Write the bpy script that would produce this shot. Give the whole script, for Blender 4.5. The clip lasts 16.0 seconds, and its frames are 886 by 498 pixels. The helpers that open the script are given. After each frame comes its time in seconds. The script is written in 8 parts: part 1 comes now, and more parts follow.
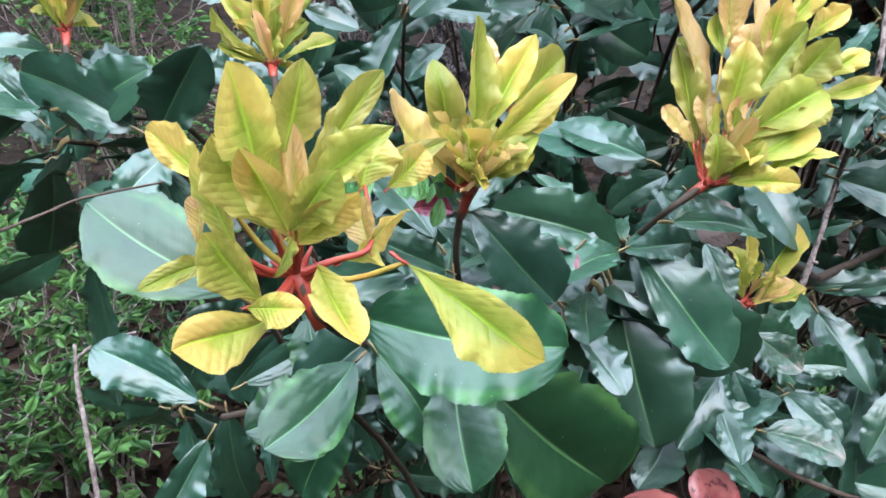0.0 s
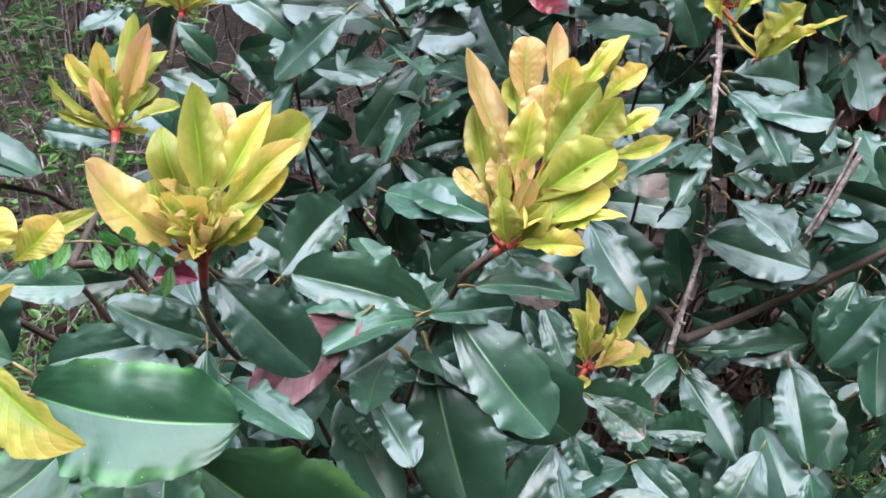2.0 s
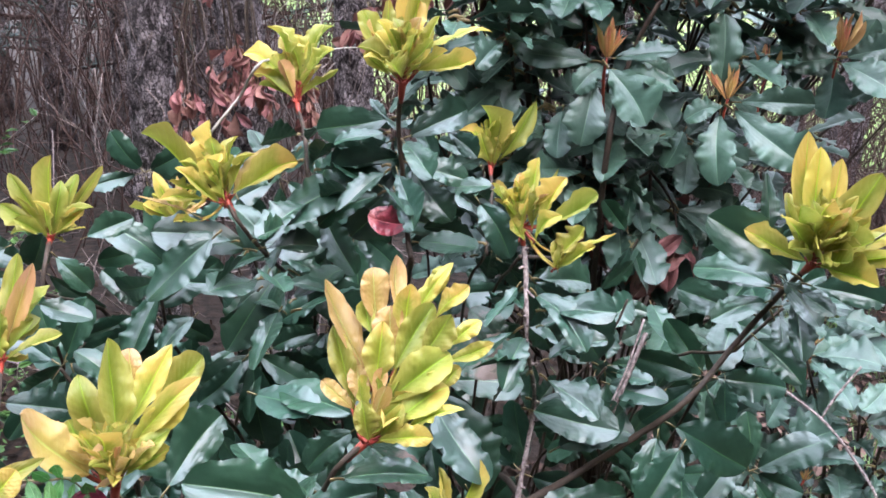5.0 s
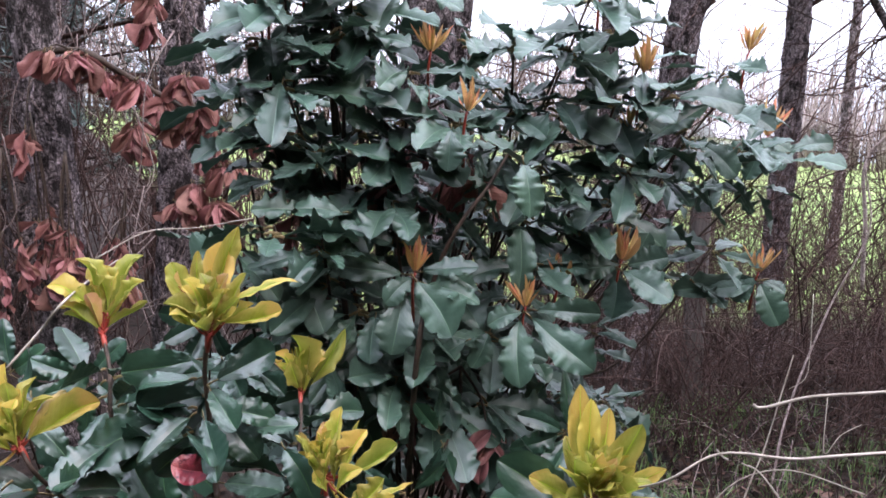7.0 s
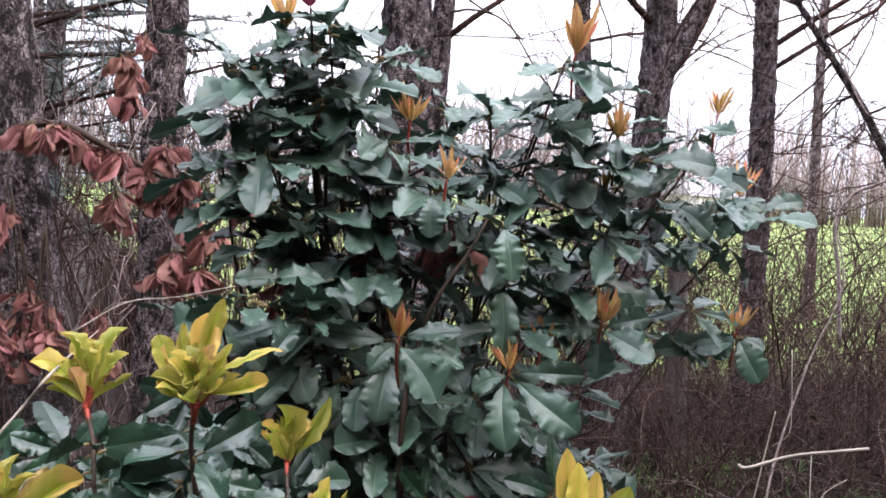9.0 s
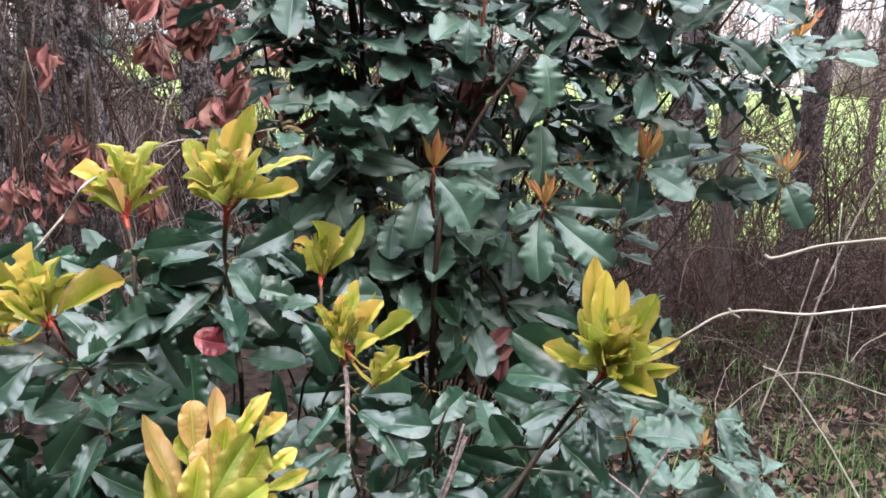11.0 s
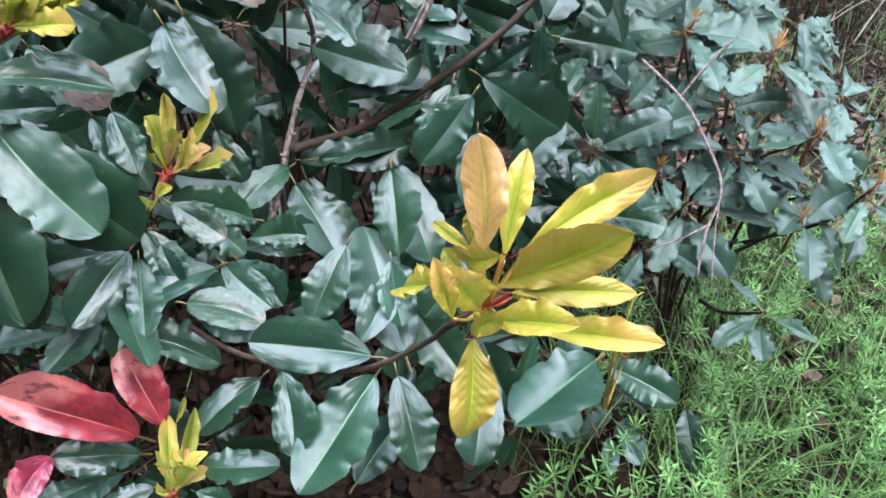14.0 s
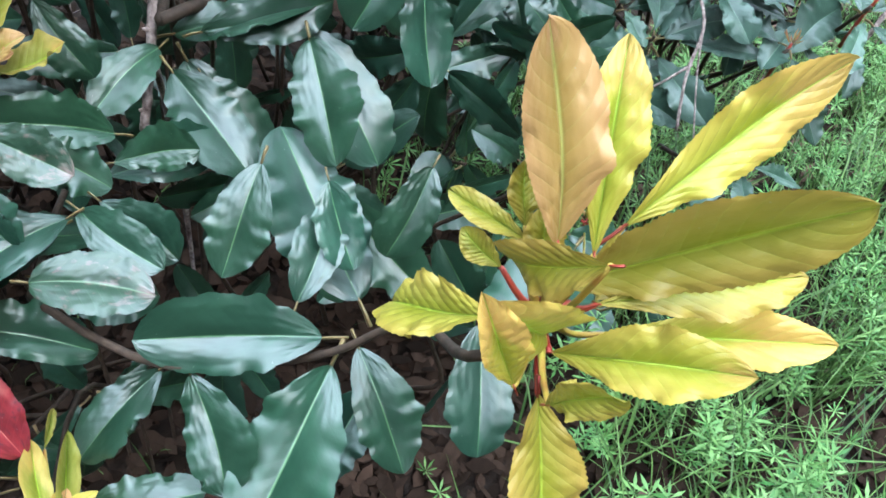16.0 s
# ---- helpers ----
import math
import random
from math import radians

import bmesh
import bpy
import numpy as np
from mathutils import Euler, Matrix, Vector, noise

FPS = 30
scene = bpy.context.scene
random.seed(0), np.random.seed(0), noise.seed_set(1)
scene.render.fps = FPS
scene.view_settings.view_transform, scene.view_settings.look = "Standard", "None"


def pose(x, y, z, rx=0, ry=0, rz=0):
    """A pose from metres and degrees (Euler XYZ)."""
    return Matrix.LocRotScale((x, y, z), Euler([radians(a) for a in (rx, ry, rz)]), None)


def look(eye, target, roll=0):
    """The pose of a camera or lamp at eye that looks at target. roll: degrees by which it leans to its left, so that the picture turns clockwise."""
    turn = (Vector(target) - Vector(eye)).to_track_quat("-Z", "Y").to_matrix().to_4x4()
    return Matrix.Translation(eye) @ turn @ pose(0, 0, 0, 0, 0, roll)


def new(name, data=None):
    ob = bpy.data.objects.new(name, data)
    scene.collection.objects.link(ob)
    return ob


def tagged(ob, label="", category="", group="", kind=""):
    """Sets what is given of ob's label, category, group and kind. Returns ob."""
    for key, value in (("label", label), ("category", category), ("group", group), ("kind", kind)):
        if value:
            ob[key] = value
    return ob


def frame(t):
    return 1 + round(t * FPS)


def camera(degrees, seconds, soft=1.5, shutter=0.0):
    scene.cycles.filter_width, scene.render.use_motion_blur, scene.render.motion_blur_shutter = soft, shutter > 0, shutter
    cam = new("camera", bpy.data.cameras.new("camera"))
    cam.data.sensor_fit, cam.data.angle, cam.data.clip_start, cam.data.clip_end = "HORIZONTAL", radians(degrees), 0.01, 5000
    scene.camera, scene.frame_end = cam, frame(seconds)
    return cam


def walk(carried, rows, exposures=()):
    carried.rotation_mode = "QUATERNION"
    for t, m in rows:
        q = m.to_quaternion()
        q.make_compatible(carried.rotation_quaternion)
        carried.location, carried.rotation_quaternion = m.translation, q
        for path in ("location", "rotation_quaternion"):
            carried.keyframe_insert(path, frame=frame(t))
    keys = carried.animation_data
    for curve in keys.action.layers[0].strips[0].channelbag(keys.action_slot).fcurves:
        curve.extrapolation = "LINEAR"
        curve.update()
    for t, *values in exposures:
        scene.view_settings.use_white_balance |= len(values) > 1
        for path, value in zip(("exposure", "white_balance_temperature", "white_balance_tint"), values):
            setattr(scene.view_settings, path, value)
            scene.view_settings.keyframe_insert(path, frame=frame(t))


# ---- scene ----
cam = camera(56.3, 16.0, soft=1.7)
PATH = [
    (0, (0.092, -0.023, 1.301), (-0.046, 1.648, 0.211), 3.3),
    (0.5, (0.145, -0.03, 1.291), (-0.047, 1.661, 0.24), 2.2),
    (1, (0.185, -0.008, 1.291), (0.003, 1.687, 0.245), 2.0),
    (1.5, (0.229, 0.007, 1.275), (0.044, 1.726, 0.269), 1.8),
    (2, (0.248, 0.01, 1.306), (0.051, 1.745, 0.33), 1.8),
    (2.5, (0.209, -0.013, 1.317), (-0.072, 1.74, 0.397), 2.1),
    (3, (0.164, -0.042, 1.338), (-0.162, 1.728, 0.467), 1.9),
    (3.5, (0.169, -0.065, 1.346), (-0.103, 1.747, 0.543), 1.1),
    (4, (0.182, -0.082, 1.366), (0.031, 1.774, 0.634), 1.2),
    (4.5, (0.199, -0.085, 1.385), (0.19, 1.798, 0.713), 2.0),
    (5, (0.242, -0.095, 1.391), (0.394, 1.806, 0.788), 2.1),
    (5.2, (0.255, -0.09, 1.396), (0.476, 1.807, 0.802), 2.3),
    (7.3, (0.265, -0.128, 1.558), (0.82, 1.78, 1.332), 3.6),
    (7.5, (0.26, -0.134, 1.57), (0.82, 1.776, 1.374), 2.9),
    (8, (0.248, -0.145, 1.575), (0.825, 1.765, 1.449), 2.6),
    (8.2, (0.249, -0.144, 1.572), (0.833, 1.766, 1.472), 2.9),
    (10.3, (0.272, -0.117, 1.486), (0.829, 1.778, 1.172), 3.4),
    (10.5, (0.276, -0.121, 1.482), (0.806, 1.774, 1.127), 3.4),
    (11, (0.279, -0.138, 1.468), (0.754, 1.754, 1.027), 3.5),
    (11.5, (0.254, -0.152, 1.441), (0.718, 1.721, 0.915), 3.8),
    (12, (0.265, -0.144, 1.397), (0.75, 1.67, 0.708), 4.3),
    (12.5, (0.312, -0.121, 1.348), (0.794, 1.621, 0.491), 5.1),
    (13, (0.334, -0.102, 1.339), (0.761, 1.59, 0.362), 6.0),
    (13.5, (0.377, -0.069, 1.294), (0.742, 1.563, 0.196), 7.0),
    (14, (0.444, -0.02, 1.266), (0.717, 1.561, 0.071), 7.3),
    (14.5, (0.461, 0.048, 1.239), (0.689, 1.538, -0.076), 6.0),
    (15, (0.443, 0.124, 1.183), (0.695, 1.501, -0.246), 5.2),
    (15.5, (0.439, 0.174, 1.161), (0.773, 1.471, -0.325), 6.5),
    (16, (0.441, 0.185, 1.168), (0.918, 1.458, -0.299), 9.3),
]
# seconds, stops, kelvin, tint
EXPOSURES = (
    (0, 2.17, 6300, 10), (1.0, 2.19, 6450, 12), (2.0, 2.19, 6700, 14), (3.0, 2.14, 6900, 15), (3.5, 2.14, 6900, 15), (5, 2.25, 6600, 18),
    (7.5, 1.5, 6950, 26), (8.2, 1.44, 7050, 27), (10.5, 1.96, 7450, 18), (11.5, 1.96, 7100, 18), (12.5, 1.98, 6850, 16),
    (14, 2.16, 6550, 14), (14.5, 2.22, 6650, 13), (15.0, 2.2, 6600, 11), (15.5, 2.16, 6250, 6), (16, 2.15, 6200, 5),
)
walk(cam, [(t, look(eye, target, roll)) for t, eye, target, roll in PATH], EXPOSURES)

# ---- light ----
world = bpy.data.worlds.new("overcast_sky")
scene.world = world
world.use_nodes = True
wn, wl = world.node_tree.nodes, world.node_tree.links
sky = wn.new("ShaderNodeTexSky")
sky.sky_type, sky.sun_disc = "NISHITA", False
sky.sun_elevation, sky.sun_rotation = radians(48), radians(150)
sky.air_density, sky.dust_density, sky.ozone_density = 1.0, 6.0, 1.2
# an even cloud layer veils the sky
dim = wn.new("ShaderNodeMix")
dim.data_type, dim.blend_type = "RGBA", "MIX"
dim.inputs[0].default_value = 0.90
dim.inputs[7].default_value = (7.3, 8.7, 10.6, 1)
wl.new(sky.outputs["Color"], dim.inputs[6])
# an overcast sky is about three times as bright overhead as at the horizon
up = wn.new("ShaderNodeSeparateXYZ")
wl.new(wn.new("ShaderNodeTexCoord").outputs["Generated"], up.inputs[0])
rise = wn.new("ShaderNodeMath")
rise.operation, rise.use_clamp = "MULTIPLY_ADD", False
rise.inputs[1].default_value, rise.inputs[2].default_value = 1.9, 0.35
wl.new(up.outputs[2], rise.inputs[0])
grade = wn.new("ShaderNodeVectorMath")
grade.operation = "SCALE"
wl.new(dim.outputs[2], grade.inputs[0])
wl.new(rise.outputs[0], grade.inputs["Scale"])
wl.new(grade.outputs[0], wn["Background"].inputs["Color"])
wn["Background"].inputs["Strength"].default_value = 0.15
sun = new("sun", bpy.data.lights.new("sun", "SUN"))
sun.data.energy, sun.data.angle, sun.data.color = 0.5, radians(40), (1.0, 0.97, 0.93)
# the cloud-veiled sun stands high behind the camera's right shoulder
sun.matrix_basis = look((2.2, -3.8, 5.0), (0, 0, 0))

GROUND = 0.05


# ---- materials ----
def shader(name, rough=0.6, spec=0.5):
    m = bpy.data.materials.new(name)
    m.use_nodes = True
    nt = m.node_tree
    b = nt.nodes["Principled BSDF"]
    b.inputs["Roughness"].default_value = rough
    b.inputs["Specular IOR Level"].default_value = spec
    return m, nt, b


def node(nt, kind, **values):
    n = nt.nodes.new("ShaderNode" + kind)
    for key, value in values.items():
        if key == "op":
            n.operation = value
        else:
            n.inputs[key].default_value = value
    return n


def calc(nt, op, a, b=None, clamp=False):
    n = nt.nodes.new("ShaderNodeMath")
    n.operation, n.use_clamp = op, clamp
    for i, v in enumerate((a, b)):
        if v is None:
            continue
        if isinstance(v, (int, float)):
            n.inputs[i].default_value = v
        else:
            nt.links.new(v, n.inputs[i])
    return n.outputs[0]


def blend(nt, fac, a, b, mode="MIX"):
    n = nt.nodes.new("ShaderNodeMix")
    n.data_type, n.blend_type = "RGBA", mode
    for i, v in ((0, fac), (6, a), (7, b)):
        if isinstance(v, (int, float)):
            n.inputs[i].default_value = v
        elif isinstance(v, tuple):
            n.inputs[i].default_value = (*v, 1)
        else:
            nt.links.new(v, n.inputs[i])
    return n.outputs[2]


def ramp(nt, value, *stops):
    n = nt.nodes.new("ShaderNodeValToRGB")
    while len(n.color_ramp.elements) < len(stops):
        n.color_ramp.elements.new(0.5)
    for e, (at, colour) in zip(n.color_ramp.elements, stops):
        e.position, e.color = at, (*colour, 1) if isinstance(colour, tuple) else (colour, colour, colour, 1)
    nt.links.new(value, n.inputs[0])
    return n.outputs[0]


def grain(nt, scale, detail=3.0, where="Object", rough=0.55, stretch=None):
    tc = nt.nodes.new("ShaderNodeTexCoord")
    n = node(nt, "TexNoise", Scale=scale, Detail=detail, Roughness=rough)
    if stretch:
        mp = nt.nodes.new("ShaderNodeMapping")
        mp.inputs["Scale"].default_value = stretch
        nt.links.new(tc.outputs[where], mp.inputs[0])
        nt.links.new(mp.outputs[0], n.inputs[0])
    else:
        nt.links.new(tc.outputs[where], n.inputs[0])
    return n.outputs["Fac"]


def relief(nt, b, height, strength=0.3, distance=0.002):
    n = node(nt, "Bump", Strength=strength, Distance=distance)
    nt.links.new(height, n.inputs["Height"])
    nt.links.new(n.outputs[0], b.inputs["Normal"])
    return n


def leaf_material(name, dark, light, rib, tip=None, rough=0.35, spec=0.5, through_light=0.15, veins=0.5, spots=None, edge=None, margin=None, vein_tint=0.09, specks=0.7, speck_colour=(0.34, 0.36, 0.30), midrib=1.0, uneven=1.0):
    """A leaf: mottled blade, pale midrib, side veins in relief, a tint that may change towards the tip."""
    m, nt, b = shader(name, rough, spec)
    uv = nt.nodes.new("ShaderNodeUVMap")
    sep = nt.nodes.new("ShaderNodeSeparateXYZ")
    nt.links.new(uv.outputs[0], sep.inputs[0])
    across = calc(nt, "MULTIPLY", calc(nt, "ABSOLUTE", calc(nt, "SUBTRACT", sep.outputs[0], 0.5)), 2.0)
    along = sep.outputs[1]
    rnd = nt.nodes.new("ShaderNodeObjectInfo").outputs["Random"]
    mottle = grain(nt, 2.6, 4.0, "UV")
    fine = grain(nt, 26.0, 2.0, "UV")
    colour = blend(nt, ramp(nt, mottle, (0.3, 0.0), (0.72, 1.0)), dark, light)
    if tip:
        t = calc(nt, "ADD", along, calc(nt, "MULTIPLY", calc(nt, "SUBTRACT", rnd, 0.5), 0.9))
        t = calc(nt, "ADD", t, calc(nt, "MULTIPLY", calc(nt, "SUBTRACT", mottle, 0.5), 0.8))
        colour = blend(nt, ramp(nt, t, (0.80, 0.0), (1.45, 0.8)), colour, tip)
    if margin:
        colour = blend(nt, calc(nt, "MULTIPLY", ramp(nt, across, (0.08, 0.0), (0.95, 1.0)), calc(nt, "ADD", 0.18, calc(nt, "MULTIPLY", mottle, 0.8))), colour, margin)
    if edge:
        colour = blend(nt, calc(nt, "MULTIPLY", ramp(nt, across, (0.72, 0.0), (1.0, 1.0)), ramp(nt, mottle, (0.45, 0.0), (0.65, 0.5))), colour, edge)
    if spots:
        colour = blend(nt, ramp(nt, grain(nt, 7.0, 5.0, "UV"), (0.56, 0.0), (0.64, 0.9)), colour, spots)
    dot = nt.nodes.new("ShaderNodeTexVoronoi")
    dot.inputs["Scale"].default_value = 9.0
    spread = nt.nodes.new("ShaderNodeVectorMath")
    spread.operation = "MULTIPLY_ADD"
    spread.inputs[1].default_value = (1.0, 2.4, 1.0)
    nt.links.new(uv.outputs[0], spread.inputs[0])
    shift = nt.nodes.new("ShaderNodeCombineXYZ")
    nt.links.new(calc(nt, "MULTIPLY", rnd, 40.0), shift.inputs[0])
    nt.links.new(shift.outputs[0], spread.inputs[2])
    nt.links.new(spread.outputs[0], dot.inputs[0])
    speck = calc(nt, "MULTIPLY", ramp(nt, dot.outputs["Distance"], (0.04, 1.0), (0.075, 0.0)), ramp(nt, dot.outputs["Color"], (0.66, 0.0), (0.68, 0.9)))
    colour = blend(nt, calc(nt, "MULTIPLY", speck, specks), colour, speck_colour)
    # side veins sweep forward from the midrib
    v = calc(nt, "FRACT", calc(nt, "SUBTRACT", calc(nt, "MULTIPLY", along, 11.0), calc(nt, "MULTIPLY", across, 2.4)))
    ridge = calc(nt, "ABSOLUTE", calc(nt, "SUBTRACT", v, 0.5))
    vein = ramp(nt, ridge, (0.0, 1.0), (0.09, 0.0))
    mid = ramp(nt, across, (0.012 * midrib, 1.0), (0.042 * midrib, 0.0))
    colour = blend(nt, calc(nt, "MULTIPLY", vein, vein_tint), colour, rib)
    colour = blend(nt, calc(nt, "MULTIPLY", mid, 0.7), colour, rib)
    hsv = nt.nodes.new("ShaderNodeHueSaturation")
    nt.links.new(calc(nt, "ADD", 0.72, calc(nt, "MULTIPLY", rnd, 0.56)), hsv.inputs["Value"])
    nt.links.new(calc(nt, "ADD", 0.485, calc(nt, "MULTIPLY", calc(nt, "FRACT", calc(nt, "MULTIPLY", rnd, 7.31)), 0.03)), hsv.inputs["Hue"])
    nt.links.new(colour, hsv.inputs["Color"])
    nt.links.new(hsv.outputs[0], b.inputs["Base Color"])
    nt.links.new(calc(nt, "ADD", rough - 0.1, calc(nt, "MULTIPLY", mottle, 0.22)), b.inputs["Roughness"])
    bulge = calc(nt, "POWER", calc(nt, "MULTIPLY", ridge, 2.0), 0.55)
    height = calc(nt, "ADD", calc(nt, "MULTIPLY", bulge, 0.7), calc(nt, "ADD", calc(nt, "MULTIPLY", fine, 0.25), calc(nt, "MULTIPLY", mid, -0.8)))
    height = calc(nt, "ADD", calc(nt, "MULTIPLY", height, veins), calc(nt, "MULTIPLY", grain(nt, 5.5, 1.0, "UV"), uneven))
    relief(nt, b, height, 1.0, 0.0012)
    glow = nt.nodes.new("ShaderNodeBsdfTranslucent")
    nt.links.new(hsv.outputs[0], glow.inputs[0])
    mix = node(nt, "MixShader", Fac=through_light)
    nt.links.new(b.outputs[0], mix.inputs[1])
    nt.links.new(glow.outputs[0], mix.inputs[2])
    nt.links.new(mix.outputs[0], nt.nodes["Material Output"].inputs[0])
    return m


def plain_material(name, a, b_colour, scale=30.0, rough=0.8, spec=0.3, bump=0.4, distance=0.003, stretch=None, where="Object"):
    m, nt, b = shader(name, rough, spec)
    n = grain(nt, scale, 5.0, where, 0.6, stretch)
    n2 = grain(nt, scale * 0.17, 3.0, where, 0.5, stretch)
    colour = blend(nt, ramp(nt, n, (0.32, 0.0), (0.68, 1.0)), a, b_colour)
    colour = blend(nt, calc(nt, "MULTIPLY", ramp(nt, n2, (0.4, 0.0), (0.65, 1.0)), 0.5), colour, tuple(0.55 * c for c in a))
    rnd = nt.nodes.new("ShaderNodeNewGeometry").outputs["Random Per Island"]
    hsv = nt.nodes.new("ShaderNodeHueSaturation")
    nt.links.new(calc(nt, "ADD", 0.75, calc(nt, "MULTIPLY", rnd, 0.5)), hsv.inputs["Value"])
    nt.links.new(colour, hsv.inputs["Color"])
    nt.links.new(hsv.outputs[0], b.inputs["Base Color"])
    relief(nt, b, n, bump, distance)
    return m


def small_leaf_material(name, a, b_colour, through_light=0.3, rough=0.5, spec=0.4):
    """Leaves of one joined mass: each island has its own shade."""
    m, nt, b = shader(name, rough, spec)
    rnd = nt.nodes.new("ShaderNodeNewGeometry").outputs["Random Per Island"]
    colour = blend(nt, rnd, a, b_colour)
    colour = blend(nt, calc(nt, "MULTIPLY", ramp(nt, grain(nt, 90.0), (0.4, 0.0), (0.7, 1.0)), 0.4), colour, tuple(0.6 * c for c in a))
    nt.links.new(colour, b.inputs["Base Color"])
    glow = nt.nodes.new("ShaderNodeBsdfTranslucent")
    nt.links.new(colour, glow.inputs[0])
    mix = node(nt, "MixShader", Fac=through_light)
    nt.links.new(b.outputs[0], mix.inputs[1])
    nt.links.new(glow.outputs[0], mix.inputs[2])
    nt.links.new(mix.outputs[0], nt.nodes["Material Output"].inputs[0])
    return m


GREEN = leaf_material("mature_leaf", (0.0075, 0.028, 0.0153), (0.022, 0.064, 0.036), (0.09, 0.19, 0.075), uneven=0.85, rough=0.355, spec=0.72, through_light=0.04, veins=0.06, vein_tint=0.022, midrib=0.75)
TEAL = leaf_material("toothed_leaf", (0.022, 0.052, 0.035), (0.062, 0.112, 0.078), (0.11, 0.19, 0.12), rough=0.40, spec=0.52, through_light=0.06, veins=0.14, vein_tint=0.06, midrib=0.9)
BLEMISHED = leaf_material("blemished_leaf", (0.009, 0.030, 0.016), (0.026, 0.060, 0.034), (0.07, 0.14, 0.06), tip=(0.30, 0.20, 0.18), rough=0.40, spec=0.7, through_light=0.04, veins=0.12, spots=(0.10, 0.075, 0.06))
FRESH = leaf_material("fresh_green_leaf", (0.007, 0.029, 0.011), (0.018, 0.062, 0.025), (0.09, 0.20, 0.07), rough=0.37, spec=0.46, uneven=0.85, through_light=0.07, veins=0.07, vein_tint=0.025, midrib=0.8, edge=(0.13, 0.30, 0.06))
YELLOW = leaf_material("young_leaf", (0.19, 0.228, 0.017), (0.35, 0.37, 0.075), (0.40, 0.54, 0.05), tip=(0.52, 0.34, 0.08), rough=0.40, spec=0.34, through_light=0.42, uneven=0.7, veins=0.30, vein_tint=0.14, margin=(0.46, 0.34, 0.085), edge=(0.58, 0.46, 0.13), midrib=1.8)
GOLD = leaf_material("golden_young_leaf", (0.22, 0.233, 0.012), (0.40, 0.362, 0.057), (0.36, 0.46, 0.05), tip=(0.46, 0.25, 0.08), rough=0.41, spec=0.42, through_light=0.28, uneven=0.7, veins=0.34, vein_tint=0.14, margin=(0.45, 0.275, 0.06), midrib=1.5)
BRONZE = leaf_material("bronze_young_leaf", (0.36, 0.25, 0.055), (0.47, 0.325, 0.095), (0.44, 0.45, 0.12), tip=(0.52, 0.28, 0.14), rough=0.40, spec=0.45, through_light=0.36, veins=0.30, vein_tint=0.14, margin=(0.54, 0.31, 0.13), midrib=1.8)
ORANGE = leaf_material("bud_leaf", (0.60, 0.33, 0.11), (0.72, 0.47, 0.20), (0.55, 0.22, 0.12), tip=(0.62, 0.22, 0.13), rough=0.45, through_light=0.45)
RED = leaf_material("red_old_leaf", (0.07, 0.004, 0.012), (0.33, 0.036, 0.06), (0.42, 0.10, 0.10), tip=(0.44, 0.13, 0.13), rough=0.36, spec=0.6, through_light=0.1, veins=0.2, spots=(0.09, 0.018, 0.028))
PINKISH = leaf_material("dying_leaf", (0.15, 0.045, 0.05), (0.26, 0.125, 0.115), (0.34, 0.24, 0.2), rough=0.5, through_light=0.1, spots=(0.09, 0.05, 0.05))
DEAD = leaf_material("dead_leaf", (0.135, 0.046, 0.040), (0.35, 0.155, 0.133), (0.36, 0.17, 0.14), rough=0.6, spec=0.3, through_light=0.15)
STALK = plain_material("red_stalk", (0.26, 0.02, 0.014), (0.36, 0.06, 0.03), 60, 0.45, 0.4, 0.2, 0.001)
PETIOLE = plain_material("leaf_stalk", (0.13, 0.13, 0.05), (0.22, 0.10, 0.05), 60, 0.5, 0.4, 0.2, 0.001)
YOUNGSTALK = plain_material("young_stalk", (0.34, 0.30, 0.04), (0.36, 0.14, 0.04), 60, 0.5, 0.4, 0.2, 0.001)
TWIG = plain_material("green_brown_twig", (0.028, 0.018, 0.012), (0.07, 0.042, 0.028), 120, 0.7, 0.3, 0.5, 0.002)
GREYTWIG = plain_material("dry_grey_twig", (0.085, 0.056, 0.050), (0.40, 0.31, 0.285), 190, 0.85, 0.2, 0.7, 0.003)
PALETWIG = plain_material("pale_dead_twig", (0.30, 0.25, 0.20), (0.46, 0.40, 0.34), 120, 0.85, 0.2, 0.5, 0.002)


